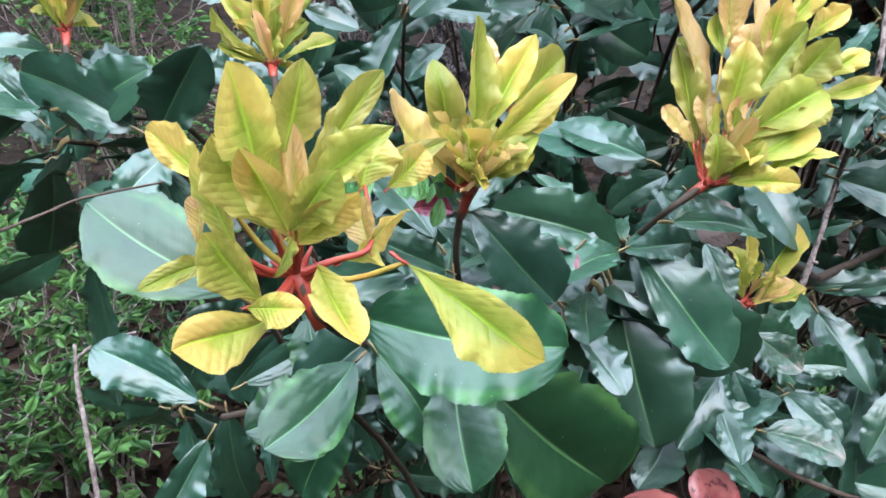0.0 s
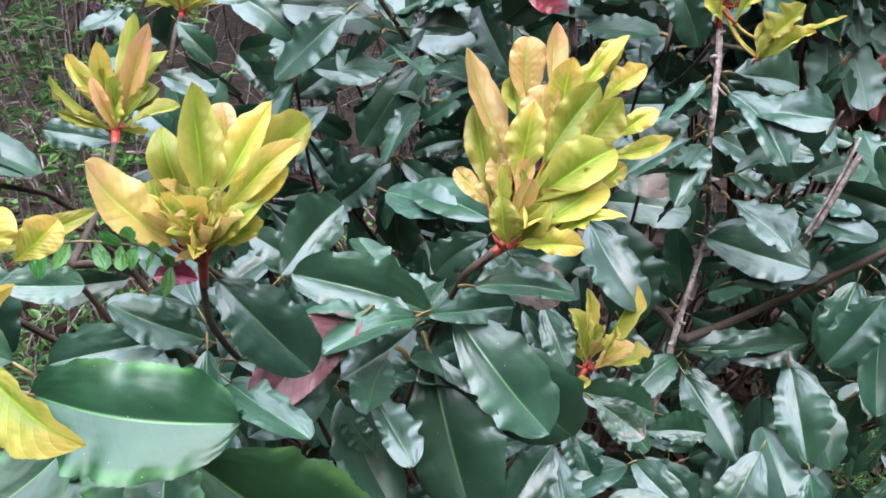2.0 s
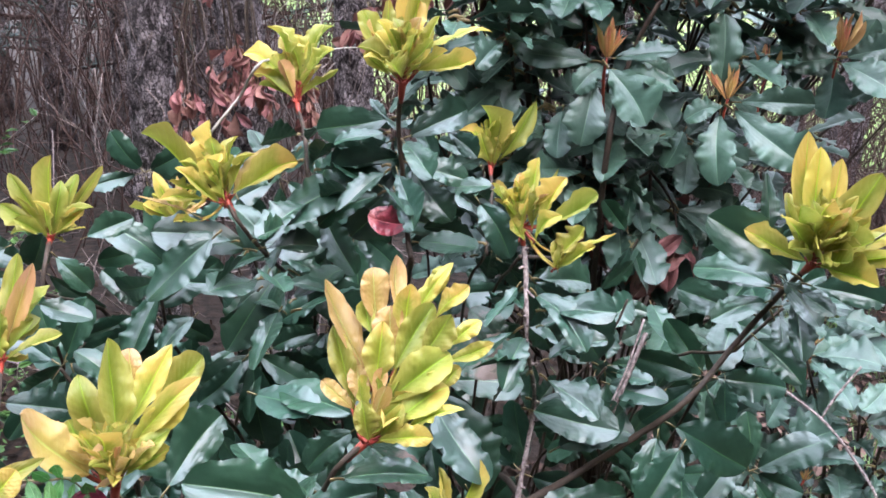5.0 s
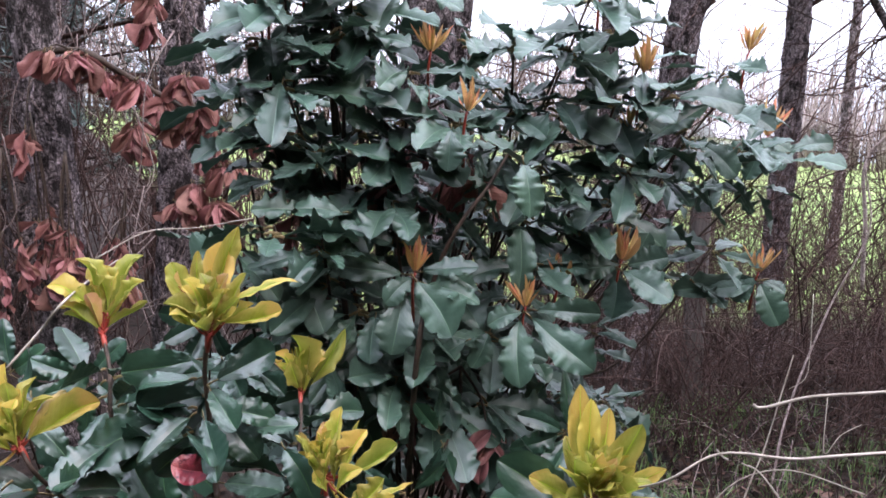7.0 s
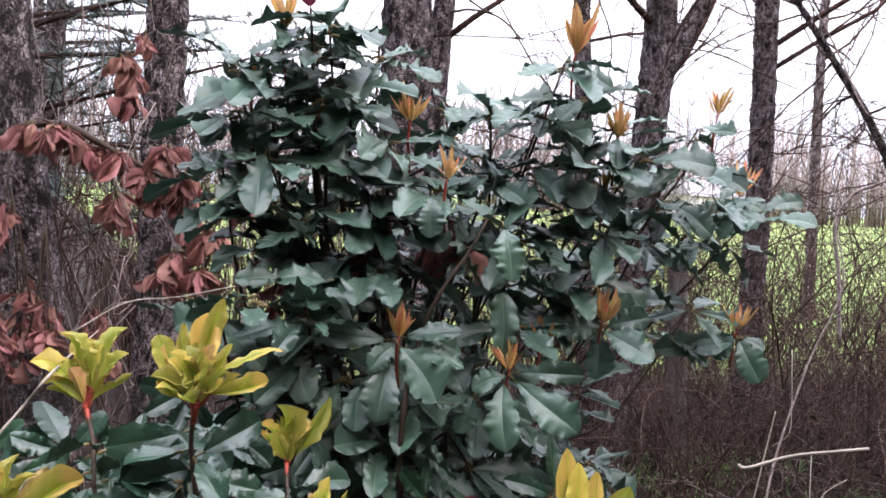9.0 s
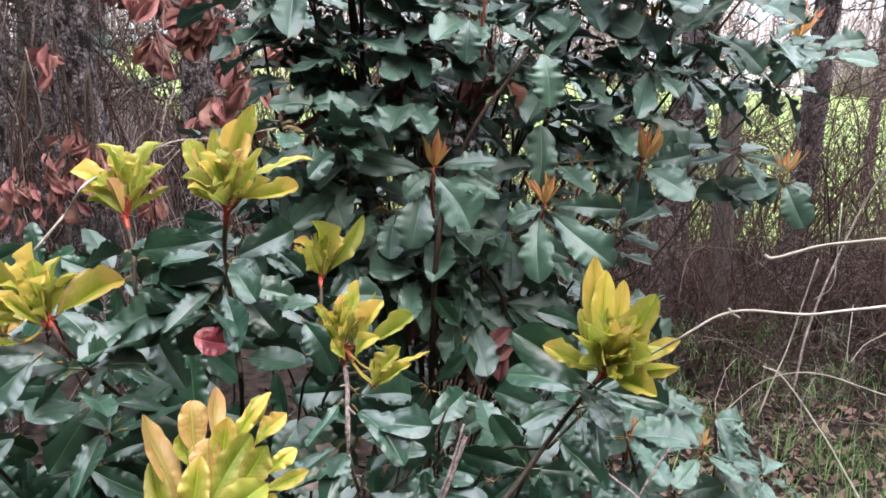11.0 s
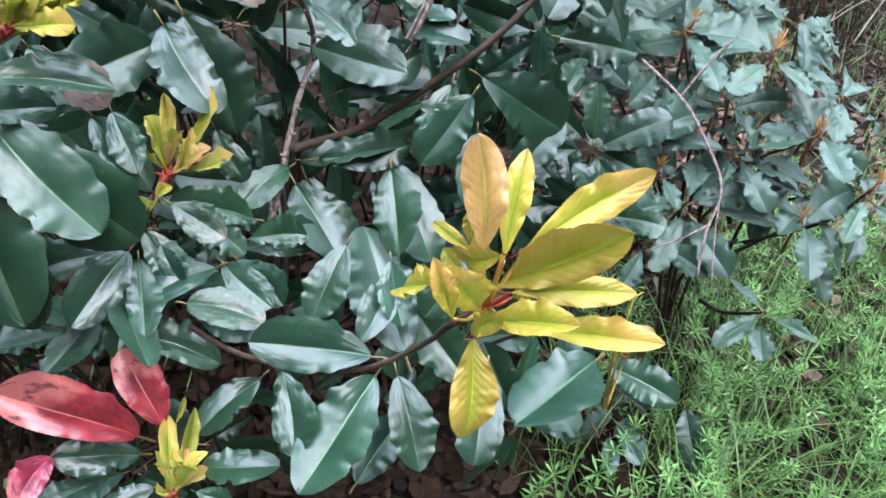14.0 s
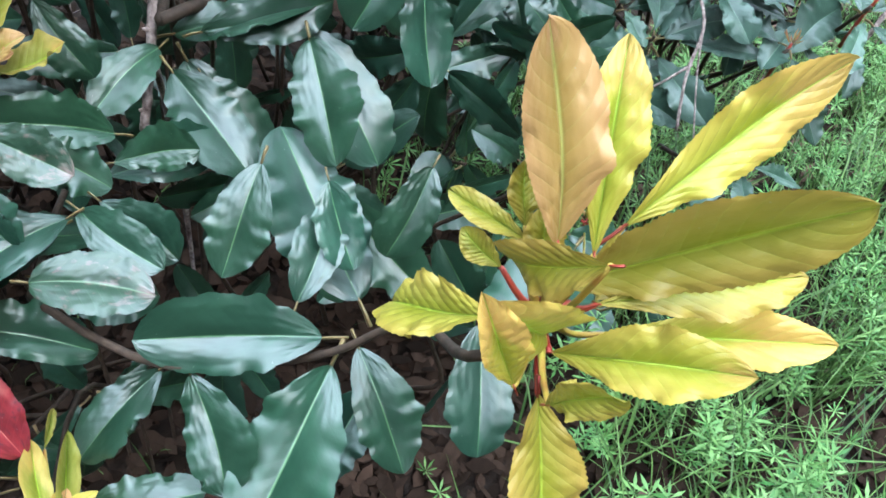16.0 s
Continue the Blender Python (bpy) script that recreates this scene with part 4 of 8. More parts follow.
def cleavers(name, count, area, seed, label, density=None, height=(0.12, 0.26)):
    """Weak stems with rings of narrow leaves."""
    rng = random.Random(seed)
    verts, faces = [], []
    x0, x1, y0, y1 = area
    done = 0
    while done < count:
        x, y = rng.uniform(x0, x1), rng.uniform(y0, y1)
        if density and rng.random() > density(x, y):
            continue
        done += 1
        h = rng.uniform(*height)
        a = rng.uniform(0, 6.3)
        p = Vector((x, y, level(x, y)))
        lean = Vector((math.cos(a), math.sin(a), 0)) * h * rng.uniform(0.1, 0.6)
        line = [p + lean * s * s + Vector((0, 0, h * s)) for s in (0, 0.25, 0.5, 0.75, 1.0)]
        tube(verts, faces, line, 0.0011, 0.0007, 3, 0, rng)
        for j in range(1, 7):
            s = 0.2 + 0.8 * j / 6
            c = p + lean * s * s + Vector((0, 0, h * s))
            size = rng.uniform(0.016, 0.030) * (1.05 - 0.35 * abs(s - 0.6) - (0.35 if j == 6 else 0)) * rng.uniform(0.8, 1.2)
            tilt = Vector((rng.uniform(-0.3, 0.3), rng.uniform(-0.3, 0.3), 0))
            for i in range(7):
                b = i * 0.8976 + j * 0.4
                d = Vector((math.cos(b), math.sin(b), 0.25 + (0.8 if j == 6 else 0) + tilt.x * math.cos(b) + tilt.y * math.sin(b)))
                o = Vector((-math.sin(b), math.cos(b), 0)) * size * 0.095
                k = len(verts)
                verts += [c, c + d * size * 0.6 - o, c + d * size, c + d * size * 0.6 + o]
                faces.append((k, k + 1, k + 2, k + 3))
    tagged(new(name, raw(name, verts, faces, WEED)), label, "weeds", kind="stuff")


cleavers("cleavers", 480, (0.55, 2.6, -0.3, 1.9), 71, "bright green cleavers with rings of narrow leaves", clumps, (0.10, 0.30))


def groundcover(name, count, area, seed, label, material, size=(0.005, 0.011), lift=(0.01, 0.09), density=None):
    """Small round leaves on short stalks."""
    rng = random.Random(seed)
    verts, faces = [], []
    x0, x1, y0, y1 = area
    done = 0
    while done < count:
        x, y = rng.uniform(x0, x1), rng.uniform(y0, y1)
        if density and rng.random() > density(x, y):
            continue
        done += 1
        c = Vector((x, y, level(x, y) + rng.uniform(*lift)))
        e = Euler((rng.gauss(0, 0.45), rng.gauss(0, 0.45), rng.uniform(0, 6.3))).to_matrix()
        s = rng.uniform(*size)
        k = len(verts)
        for i in range(7):
            b = i * 2 * math.pi / 7
            r = s * (1.15, 0.9, 0.8, 0.95, 0.85, 0.75, 0.95)[i] * rng.uniform(0.85, 1.15)
            verts.append(c + e @ Vector((math.cos(b) * r, math.sin(b) * r * 0.72, 0.18 * s * math.cos(2 * b))))
        faces.append(tuple(range(k, k + 7)))
    tagged(new(name, raw(name, verts, faces, material)), label, "weeds", kind="stuff")


groundcover("chickweed", 1500, (0.45, 2.4, -0.2, 1.7), 72, "low small-leaved green ground cover", WEED, density=clumps)
groundcover("ground_ivy", 2200, (-1.9, -0.02, 0.55, 2.3), 73, "small-leaved green creepers on dark soil", PRIVET, (0.005, 0.013), (0.005, 0.22), lambda x, y: max(0.0, noise.noise((x * 3.2, y * 3.2, 7)) * 1.8 + 0.15))


def small_leaved_shrub(name, foot, canes, reach, seed, label):
    """Thin arching stems set with pairs of small bright leaves."""
    rng = random.Random(seed)
    f = Vector(foot)
    shrub = thing(name, foot, label, "shrub")
    sv, sf, verts, faces = [], [], [], []
    for _ in range(canes):
        a = rng.uniform(0, 6.3)
        tip = f + Vector((math.cos(a) * reach[0] * rng.uniform(0.2, 1), math.sin(a) * reach[1] * rng.uniform(0.2, 1), reach[2] * rng.uniform(0.35, 1)))
        mid = f.lerp(tip, 0.5) + Vector((0, 0, 0.2 * reach[2]))
        start = f + Vector((rng.uniform(-0.3, 0.3) * reach[0], rng.uniform(-0.3, 0.3) * reach[1], 0))
        line = curve_through((start, mid, tip), 8)
        tube(sv, sf, line, 0.003, 0.001, 4, 0, rng)
        twigs = [line]
        for _ in range(5):
            q = line[rng.randint(5, len(line) - 1)]
            d = Vector((rng.uniform(-1, 1), rng.uniform(-1, 1), rng.uniform(-0.2, 0.7))).normalized() * rng.uniform(0.1, 0.25)
            t = curve_through((q, q + d * 0.5 + Vector((0, 0, 0.01)), q + d), 4)
            tube(sv, sf, t, 0.0013, 0.0006, 3, 0, rng)
            twigs.append(t)
        for t in twigs:
            for q in t[3 if t is line else 1:]:
                for sgn in (-1, 1):
                    d = Vector((rng.uniform(-1, 1), rng.uniform(-1, 1), rng.uniform(-0.1, 0.5))).normalized()
                    s = rng.uniform(0.012, 0.034)
                    n = Vector((rng.gauss(0, 0.45), rng.gauss(0, 0.45), 1))
                    o = d.cross(n).normalized() * s * rng.uniform(0.24, 0.34)
                    n = o.cross(d).normalized() * s
                    k = len(verts)
                    verts += [q, q + d * s * 0.55 - n * 0.05, q + d * s - n * 0.16]
                    for e in (-1, 1):
                        verts += [q + d * s * 0.2 + o * 0.75 * e + n * 0.05, q + d * s * 0.5 + o * e + n * 0.07, q + d * s * 0.82 + o * 0.55 * e - n * 0.03]
                        j = len(verts) - 3
                        faces += [(k, j, j + 1, k + 1), (k + 1, j + 1, j + 2, k + 2)]
    part("framework", raw("framework", sv, sf, GREYTWIG), shrub)
    part("foliage", raw("foliage", verts, faces, PRIVET), shrub)


small_leaved_shrub("small_leaved_shrub", (-0.75, 1.55, GROUND), 30, (0.5, 0.45, 1.35), 81, "airy shrub with thin stems and small bright green leaves")
small_leaved_shrub("small_leaved_shrub", (-0.62, 0.9, GROUND), 22, (0.5, 0.45, 0.6), 82, "low shrub with small bright green leaves beside the big-leaved one")


# ---- dead foliage on the vine-hung trunks ----
def dead_cluster(spray, start, hub, count, size, rng):
    """A dry twig that ends in a bunch of curled leaves, hanging."""
    p, q = Vector(start), Vector(hub)
    mid = (p + q) / 2 + Vector((rng.uniform(-0.02, 0.02), rng.uniform(-0.03, 0.01), 0.02))
    twig = part("twig", stem_mesh("twig", [p, mid, q], 0.0035, 0.0016, TWIG, 5, 0.1, 4), spray)
    for _ in range(int(count * 1.7)):
        b = mid.lerp(q, rng.uniform(0.4, 1.0)) + Vector((rng.uniform(-0.012, 0.012), rng.uniform(-0.012, 0.012), 0))
        d = Vector((rng.gauss(0, 0.65), rng.gauss(-0.1, 0.5), -1)).normalized()
        s = size * rng.uniform(0.45, 1.2)
        leaf(twig, b, b + d * s, s * rng.uniform(0.24, 0.5), (rng.uniform(-1, 1), -0.9, rng.uniform(-0.3, 0.4)), DEADLEAF, "dead_leaf")


def dead_spray():
    rng = random.Random(91)
    spray = thing("dead_branch", (-0.27, 2.52, 1.66), "broken branch with bunches of hanging reddish-brown dead leaves", "branch")
    line = curve_through(((-0.27, 2.53, 1.66), (-0.11, 2.43, 1.68), (0.0, 2.42, 1.63), (0.14, 2.42, 1.56), (0.25, 2.43, 1.50), (0.31, 2.43, 1.36), (0.27, 2.43, 1.22)), 6)
    verts, faces = [], []
    tube(verts, faces, line, 0.011, 0.004, 8, 0.15, rng)
    part("limb", raw("limb", verts, faces, TWIG), spray)
    up = curve_through((line[16], (0.07, 2.44, 1.72), (0.06, 2.45, 1.86), (0.10, 2.46, 2.0)), 5)
    verts, faces = [], []
    tube(verts, faces, up, 0.005, 0.002, 6, 0.1, rng)
    part("limb", raw("limb", verts, faces, TWIG), spray)
    for x, z, n in ((-0.19, 1.66, 5), (-0.14, 1.65, 7), (-0.09, 1.66, 8), (-0.05, 1.62, 8), (-0.01, 1.62, 7), (0.05, 1.60, 6), (0.04, 1.45, 12), (0.11, 1.54, 9), (0.13, 1.50, 7), (0.18, 1.64, 10), (0.21, 1.55, 9), (0.24, 1.51, 9), (0.27, 1.43, 10), (0.30, 1.38, 7), (0.28, 1.28, 11), (0.16, 1.27, 9), (0.20, 1.33, 6), (-0.25, 1.35, 7), (0.43, 1.50, 6)):
        hub = Vector((x, 2.41 + rng.uniform(-0.05, 0.05), z))
        dead_cluster(spray, min(line, key=lambda q: (q - hub).length), hub, n, 0.088, rng)
    for x, z, n in ((0.07, 1.77, 9), (0.09, 1.83, 5), (0.05, 1.88, 6), (0.10, 1.95, 4)):
        hub = Vector((x, 2.44, z))
        dead_cluster(spray, min(up, key=lambda q: (q - hub).length), hub, n, 0.085, rng)
    for x, y, z, top in ((-0.24, 2.45, 1.12, 1.5), (-0.14, 2.4, 1.0, 1.4), (-0.3, 2.4, 0.98, 1.4), (0.02, 2.4, 1.02, 1.3)):
        low = thing("dead_twig", (x, y, top), "dry hanging twig with curled reddish-brown leaves", "twig")
        for k in range(5):
            dead_cluster(low, (x, y, top), (x + rng.uniform(-0.07, 0.07), y + rng.uniform(-0.05, 0.05), z + rng.uniform(-0.06, 0.1)), 5, 0.065, rng)
    for x, y, z in ((0.72, 1.55, 1.05), (0.62, 1.6, 1.30), (0.80, 1.6, 0.92), (0.5, 1.65, 1.25), (0.62, 1.42, 0.98), (0.74, 1.38, 0.93), (0.55, 1.45, 1.42), (0.68, 1.42, 1.44), (0.42, 1.5, 1.33)):
        low = thing("dead_twig", (x, y, z + 0.15), "dry twig with brown dead leaves caught inside the shrub", "twig")
        for k in range(4):
            dead_cluster(low, (x, y, z + 0.15), (x + rng.uniform(-0.08, 0.08), y + rng.uniform(-0.08, 0.08), z + rng.uniform(-0.06, 0.06)), 5, 0.07, rng)


dead_spray()


def hanging_vines():
    rng = random.Random(92)
    verts, faces = [], []
    for _ in range(95):
        x = rng.uniform(-0.7, 0.5)
        y = 2.42 + rng.uniform(-0.1, 0.5)
        z = rng.uniform(1.0, 2.3)
        p = [Vector((x, y, z))]
        for _ in range(5):
            p.append(p[-1] + Vector((rng.uniform(-0.07, 0.07), rng.uniform(-0.04, 0.04), rng.uniform(-0.22, 0.05))))
        tube(verts, faces, curve_through(p, 3), 0.0025, 0.001, 4, 0, rng)
    tagged(new("dry_vines", raw("dry_vines", verts, faces, GREYTWIG)), "thin dry grey vines hanging on trunks", "vine", kind="stuff")


hanging_vines()


# ---- the big-leaved evergreen shrub with yellow young shoots ----
shrub = thing("evergreen_shrub", (0.35, 0.95, GROUND), "glossy dark green big-leaved shrub with yellow and bronze young shoots", "shrub")
bases, ways, outers = {}, {}, {}


def branch(pts, r0, r1, material=TWIG, knots=0.1, label=""):
    """A visible branch from its tip inward; it goes on, hidden, to the shrub's foot."""
    end = Vector(pts[-1])
    f = Vector((0.7 * end.x + 0.1, end.y + 0.3, GROUND - 0.02))
    back = [end.lerp(f, 0.16) + Vector((0, 0.16, 0.02)), end.lerp(f, 0.5) + Vector((0, 0.2, -0.02)), f.lerp(end, 0.2) + Vector((0, 0.1, 0)), f]
    verts, faces = [], []
    shoot = (Vector(pts[1]) - Vector(pts[0])).normalized()
    tube(verts, faces, curve_through(pts, 6), r0, r1, 8, knots)
    tube(verts, faces, curve_through([end, *back], 4), r1, r1 * 1.1, 6, knots)
    if knots > 0.2:
        # broken spurs along a dead twig
        line = curve_through(pts, 6)
        for i in range(2, len(line) - 1, 2):
            d = Vector((pick.uniform(-1, 1), pick.uniform(-1, 0.2), pick.uniform(-0.2, 0.8))).normalized() * pick.uniform(0.005, 0.013)
            tube(verts, faces, [line[i], line[i] + d * 0.6, line[i] + d], r0 * 0.85, r0 * 0.55, 5, 0.25)
    ob = part("branch", raw("branch", verts, faces, material), shrub, None, label)
    ways[ob.name] = (shoot, r0)
    return ob


def shoot_leaf(b, base, tip, width, face, tilt=0.55, bronze=False):
    """One outer leaf of a shoot; a loose shoot's leaves stand before and behind its middle."""
    bases.setdefault(b.name, []).append(base)
    p, q, n = Vector(base), Vector(tip), Vector(face)
    shake = Vector((pick.uniform(-1, 1), pick.uniform(-1, 1), pick.uniform(-1, 1)))
    size = (q - p).length
    if tilt > 0.2:
        q = p + (q - p) * (pick.uniform(0.85, 1.1) if tilt < 0.3 else pick.uniform(0.84, 1.06)) + shake * 0.08 * size + n * size * pick.uniform(-0.28, 0.25)
        width *= pick.uniform(0.8, 1.08) if tilt > 0.3 else pick.uniform(1.0, 1.25)
        d = (q - p).normalized()
        axis = -ways[b.name][0]
        inward = axis - d * axis.dot(d)
        n = n * (0.7 if tilt > 0.3 else 0.95) + inward.normalized() * (0.45 if tilt > 0.3 else 0.2) + Vector((pick.uniform(-1, 1), pick.uniform(-1, 1), pick.uniform(-1, 1))) * 0.35
        size *= 0.94
        outers.setdefault(b.name, []).append((q - p).length)
    else:
        n = n + shake * tilt
        width *= 1.02 if p.x < 0.2 else 0.88
    young(b, base, q, width, n, bronze, SHOOT if tilt > 0.3 else GOLDEN if tilt < 0.2 and p.x > 0.5 else YOUNG, 0.0 if tilt < 0.2 else 0.12)


def rosette(b, hub, n, size, rng):
    """The inner leaves of a shoot in a spiral, the youngest upright in the middle."""
    axis = (Vector((0, 0, 0.7)) - ways[b.name][0]).normalized()
    side = axis.orthogonal().normalized()
    for i in range(n):
        k = i / max(n - 1, 1)
        a = i * 2.4 + rng.uniform(-0.3, 0.3) + hub[0] * 50
        out = side * math.cos(a) + axis.cross(side) * math.sin(a)
        rise = radians(30 + 54 * k + rng.uniform(-12, 12))
        d = out * math.cos(rise) + axis * math.sin(rise)
        s = size * (0.8 - 0.3 * k) * rng.uniform(0.7, 1.15)
        p = Vector(hub) + axis * (0.004 + 0.35 * size * k) + out * 0.004
        face = axis * math.cos(rise) - out * math.sin(rise) + Vector((rng.uniform(-1, 1), rng.uniform(-1, 1), rng.uniform(-1, 1))) * 0.25
        young(b, p, p + d * s, s * rng.uniform(0.26, 0.38), face, False, SHOOT, 0.2)


b = branch(((0.020, 0.215, 1.129), (0.025, 0.211, 1.121), (0.033, 0.222, 1.100), (0.012, 0.371, 0.969), (0.041, 0.372, 0.956)), 0.00252, 0.00252, TWIG)
shoot_leaf(b, (0.0095, 0.2120, 1.1693), (0.0071, 0.2011, 1.2123), 0.0204, (0.44, -0.90, 0.05), 0.08)
shoot_leaf(b, (0.0159, 0.2218, 1.1733), (0.0256, 0.2164, 1.2094), 0.0160, (0.17, -0.99, 0.03), 0.08)
shoot_leaf(b, (-0.0063, 0.2172, 1.1591), (-0.0349, 0.2287, 1.1744), 0.0117, (0.61, -0.77, 0.20), 0.08)
shoot_leaf(b, (0.0170, 0.2019, 1.1545), (0.0000, 0.2017, 1.1881), 0.0173, (0.07, -0.99, 0.09), 0.08)
shoot_leaf(b, (0.0033, 0.2029, 1.1435), (-0.0087, 0.2090, 1.1782), 0.0157, (-0.15, -0.98, 0.09), 0.08)
shoot_leaf(b, (0.0229, 0.2006, 1.1545), (0.0118, 0.1913, 1.1892), 0.0152, (0.46, -0.88, 0.12), 0.08)
shoot_leaf(b, (0.0255, 0.2018, 1.1600), (0.0270, 0.1972, 1.1962), 0.0091, (0.69, -0.71, 0.15), 0.08, bronze=True)
shoot_leaf(b, (0.0225, 0.2211, 1.1612), (0.0457, 0.2459, 1.1963), 0.0105, (-0.36, -0.92, 0.14), 0.08)
shoot_leaf(b, (0.0245, 0.2172, 1.1625), (0.0540, 0.2184, 1.1884), 0.0145, (-0.12, -0.93, 0.33), 0.08)
shoot_leaf(b, (0.0232, 0.1992, 1.1567), (0.0412, 0.1950, 1.1836), 0.0138, (0.57, -0.80, 0.18), 0.08)
shoot_leaf(b, (0.0252, 0.2031, 1.1502), (0.0459, 0.2024, 1.1721), 0.0158, (0.41, -0.84, 0.34), 0.08)
shoot_leaf(b, (-0.0016, 0.2019, 1.1420), (-0.0206, 0.1775, 1.1426), 0.0081, (0.04, -0.84, 0.54), 0.08)
shoot_leaf(b, (0.0160, 0.1889, 1.1339), (0.0022, 0.1800, 1.1657), 0.0146, (0.12, -0.94, 0.32), 0.08)
shoot_leaf(b, (0.0182, 0.1940, 1.1260), (-0.0031, 0.1596, 1.1354), 0.0167, (0.24, -0.96, 0.18), 0.08)
shoot_leaf(b, (0.0119, 0.1836, 1.1355), (0.0329, 0.1808, 1.1405), 0.0112, (0.27, -0.82, 0.51), 0.08)
shoot_leaf(b, (0.0296, 0.2090, 1.1369), (0.0518, 0.1747, 1.1332), 0.0161, (0.47, -0.87, 0.10), 0.08)
shoot_leaf(b, (0.0223, 0.2009, 1.1561), (0.0235, 0.1792, 1.1523), 0.0075, (0.53, -0.81, 0.23), 0.08)
shoot_leaf(b, (-0.0131, 0.2107, 1.1400), (-0.0143, 0.2155, 1.1573), 0.0086, (-0.41, -0.90, 0.14), 0.08, bronze=True)
young(b, (0.0159, 0.2792, 1.1295), (0.0644, 0.3076, 1.1431), 0.0112, (-0.07, -0.91, 0.42), chance=0.3)
young(b, (0.0347, 0.2241, 1.1303), (0.0537, 0.2599, 1.1331), 0.0173, (0.42, -0.91, -0.06), chance=0.3)
young(b, (0.0436, 0.2337, 1.1291), (0.0366, 0.2516, 1.1416), 0.0142, (-0.22, -0.94, 0.25), chance=0.3)
young(b, (0.0325, 0.2702, 1.1347), (0.0363, 0.2879, 1.1516), 0.0210, (0.28, -0.93, 0.22), chance=0.3)
young(b, (0.0428, 0.2759, 1.1331), (0.0561, 0.2919, 1.1459), 0.0166, (0.34, -0.89, 0.29), chance=0.3)
shoot_leaf(b, (0.0087, 0.2213, 1.1559), (0.0110, 0.2211, 1.1870), 0.0165, (0.47, -0.87, 0.14), 0.08)
shoot_leaf(b, (0.0196, 0.2204, 1.1502), (0.0323, 0.2290, 1.1816), 0.0148, (0.43, -0.88, 0.23), 0.08)
# a side shoot on its own red stalk
part("stalk", stem_mesh("stalk", [(0.0204, 0.2135, 1.1295), (0.0323, 0.2209, 1.1320), (0.0432, 0.2313, 1.1320), (0.0399, 0.2520, 1.1329), (0.0339, 0.2713, 1.1357)], 0.0015, 0.0009, STALK, 6, 0.08, 4), b)
shoot_leaf(b, (0.0600, 0.2100, 1.1420), (0.1112, 0.1990, 1.1145), 0.024, (-0.25, -0.88, 0.40), 0.12)
leaf(b, (0.033, 0.278, 1.062), (0.128, 0.283, 1.054), 0.054, (0.098, -0.72, 0.68), FRESHES)
leaf(b, (0.033, 0.309, 1.014), (0.070, 0.286, 0.977), 0.036, (0.409, -0.548, 0.729), FRESHES)
leaf(b, (0.073, 0.316, 1.002), (0.091, 0.258, 0.975), 0.041, (0.212, -0.361, 0.908), FRESHES)
leaf(b, (0.089, 0.304, 1.007), (0.169, 0.323, 0.922), 0.069, (0.40, -0.52, 0.75), FRESHES)
leaf(b, (0.017, 0.325, 0.992), (-0.018, 0.266, 0.979), 0.043, (0.369, -0.403, 0.837), FRESHES)
leaf(b, (-0.002, 0.368, 0.906), (-0.029, 0.330, 0.902), 0.029, (0.365, -0.349, 0.863), FRESHES)
leaf(b, (-0.086, 0.418, 0.960), (-0.183, 0.424, 1.017), 0.070, (0.396, -0.561, 0.727), FRESHES)
leaf(b, (-0.030, 0.401, 0.960), (-0.005, 0.364, 0.930), 0.033, (0.162, -0.552, 0.818), FRESHES)
leaf(b, (0.002, 0.370, 0.931), (-0.055, 0.334, 0.917), 0.043, (0.113, -0.504, 0.856), FRESHES)
leaf(b, (-0.019, 0.476, 0.797), (-0.057, 0.447, 0.724), 0.054, (-0.209, -0.873, 0.442), FRESHES)
leaf(b, (0.010, 0.379, 0.936), (0.002, 0.365, 0.913), 0.018, (-0.055, -0.860, 0.507), FRESHES)
leaf(b, (-0.006, 0.462, 0.997), (0.046, 0.459, 0.991), 0.025, (0.050, -0.608, 0.793), FRESHES)
stalks(b, (0.020, 0.215, 1.129), bases[b.name])
b = branch(((0.071, 0.389, 1.073), (0.066, 0.396, 1.047), (0.066, 0.411, 1.003), (0.077, 0.498, 0.874)), 0.00216, 0.00216, TWIG)
shoot_leaf(b, (0.069, 0.401, 1.101), (0.065, 0.423, 1.165), 0.027, (0.343, -0.892, 0.293), 0.22)
shoot_leaf(b, (0.091, 0.416, 1.116), (0.123, 0.452, 1.146), 0.019, (0.380, -0.704, 0.600), 0.22)
shoot_leaf(b, (0.076, 0.398, 1.094), (0.122, 0.431, 1.131), 0.017, (0.241, -0.815, 0.526), 0.22)
shoot_leaf(b, (0.057, 0.382, 1.085), (0.032, 0.365, 1.138), 0.027, (0.685, -0.727, 0.051), 0.22, True)
shoot_leaf(b, (0.078, 0.395, 1.094), (0.114, 0.418, 1.115), 0.017, (0.304, -0.767, 0.566), 0.22)
shoot_leaf(b, (0.076, 0.385, 1.083), (0.103, 0.403, 1.101), 0.015, (0.307, -0.741, 0.598), 0.22)
shoot_leaf(b, (0.074, 0.380, 1.082), (0.067, 0.382, 1.109), 0.015, (0.391, -0.826, 0.407), 0.22, True)
shoot_leaf(b, (0.055, 0.394, 1.080), (0.030, 0.413, 1.111), 0.017, (0.327, -0.716, 0.617), 0.22)
shoot_leaf(b, (0.056, 0.405, 1.086), (0.042, 0.427, 1.133), 0.019, (0.379, -0.862, 0.338), 0.22)
shoot_leaf(b, (0.074, 0.403, 1.099), (0.099, 0.430, 1.146), 0.020, (0.196, -0.898, 0.395), 0.22)
shoot_leaf(b, (0.063, 0.403, 1.098), (0.052, 0.413, 1.132), 0.016, (0.408, -0.846, 0.343), 0.22, True)
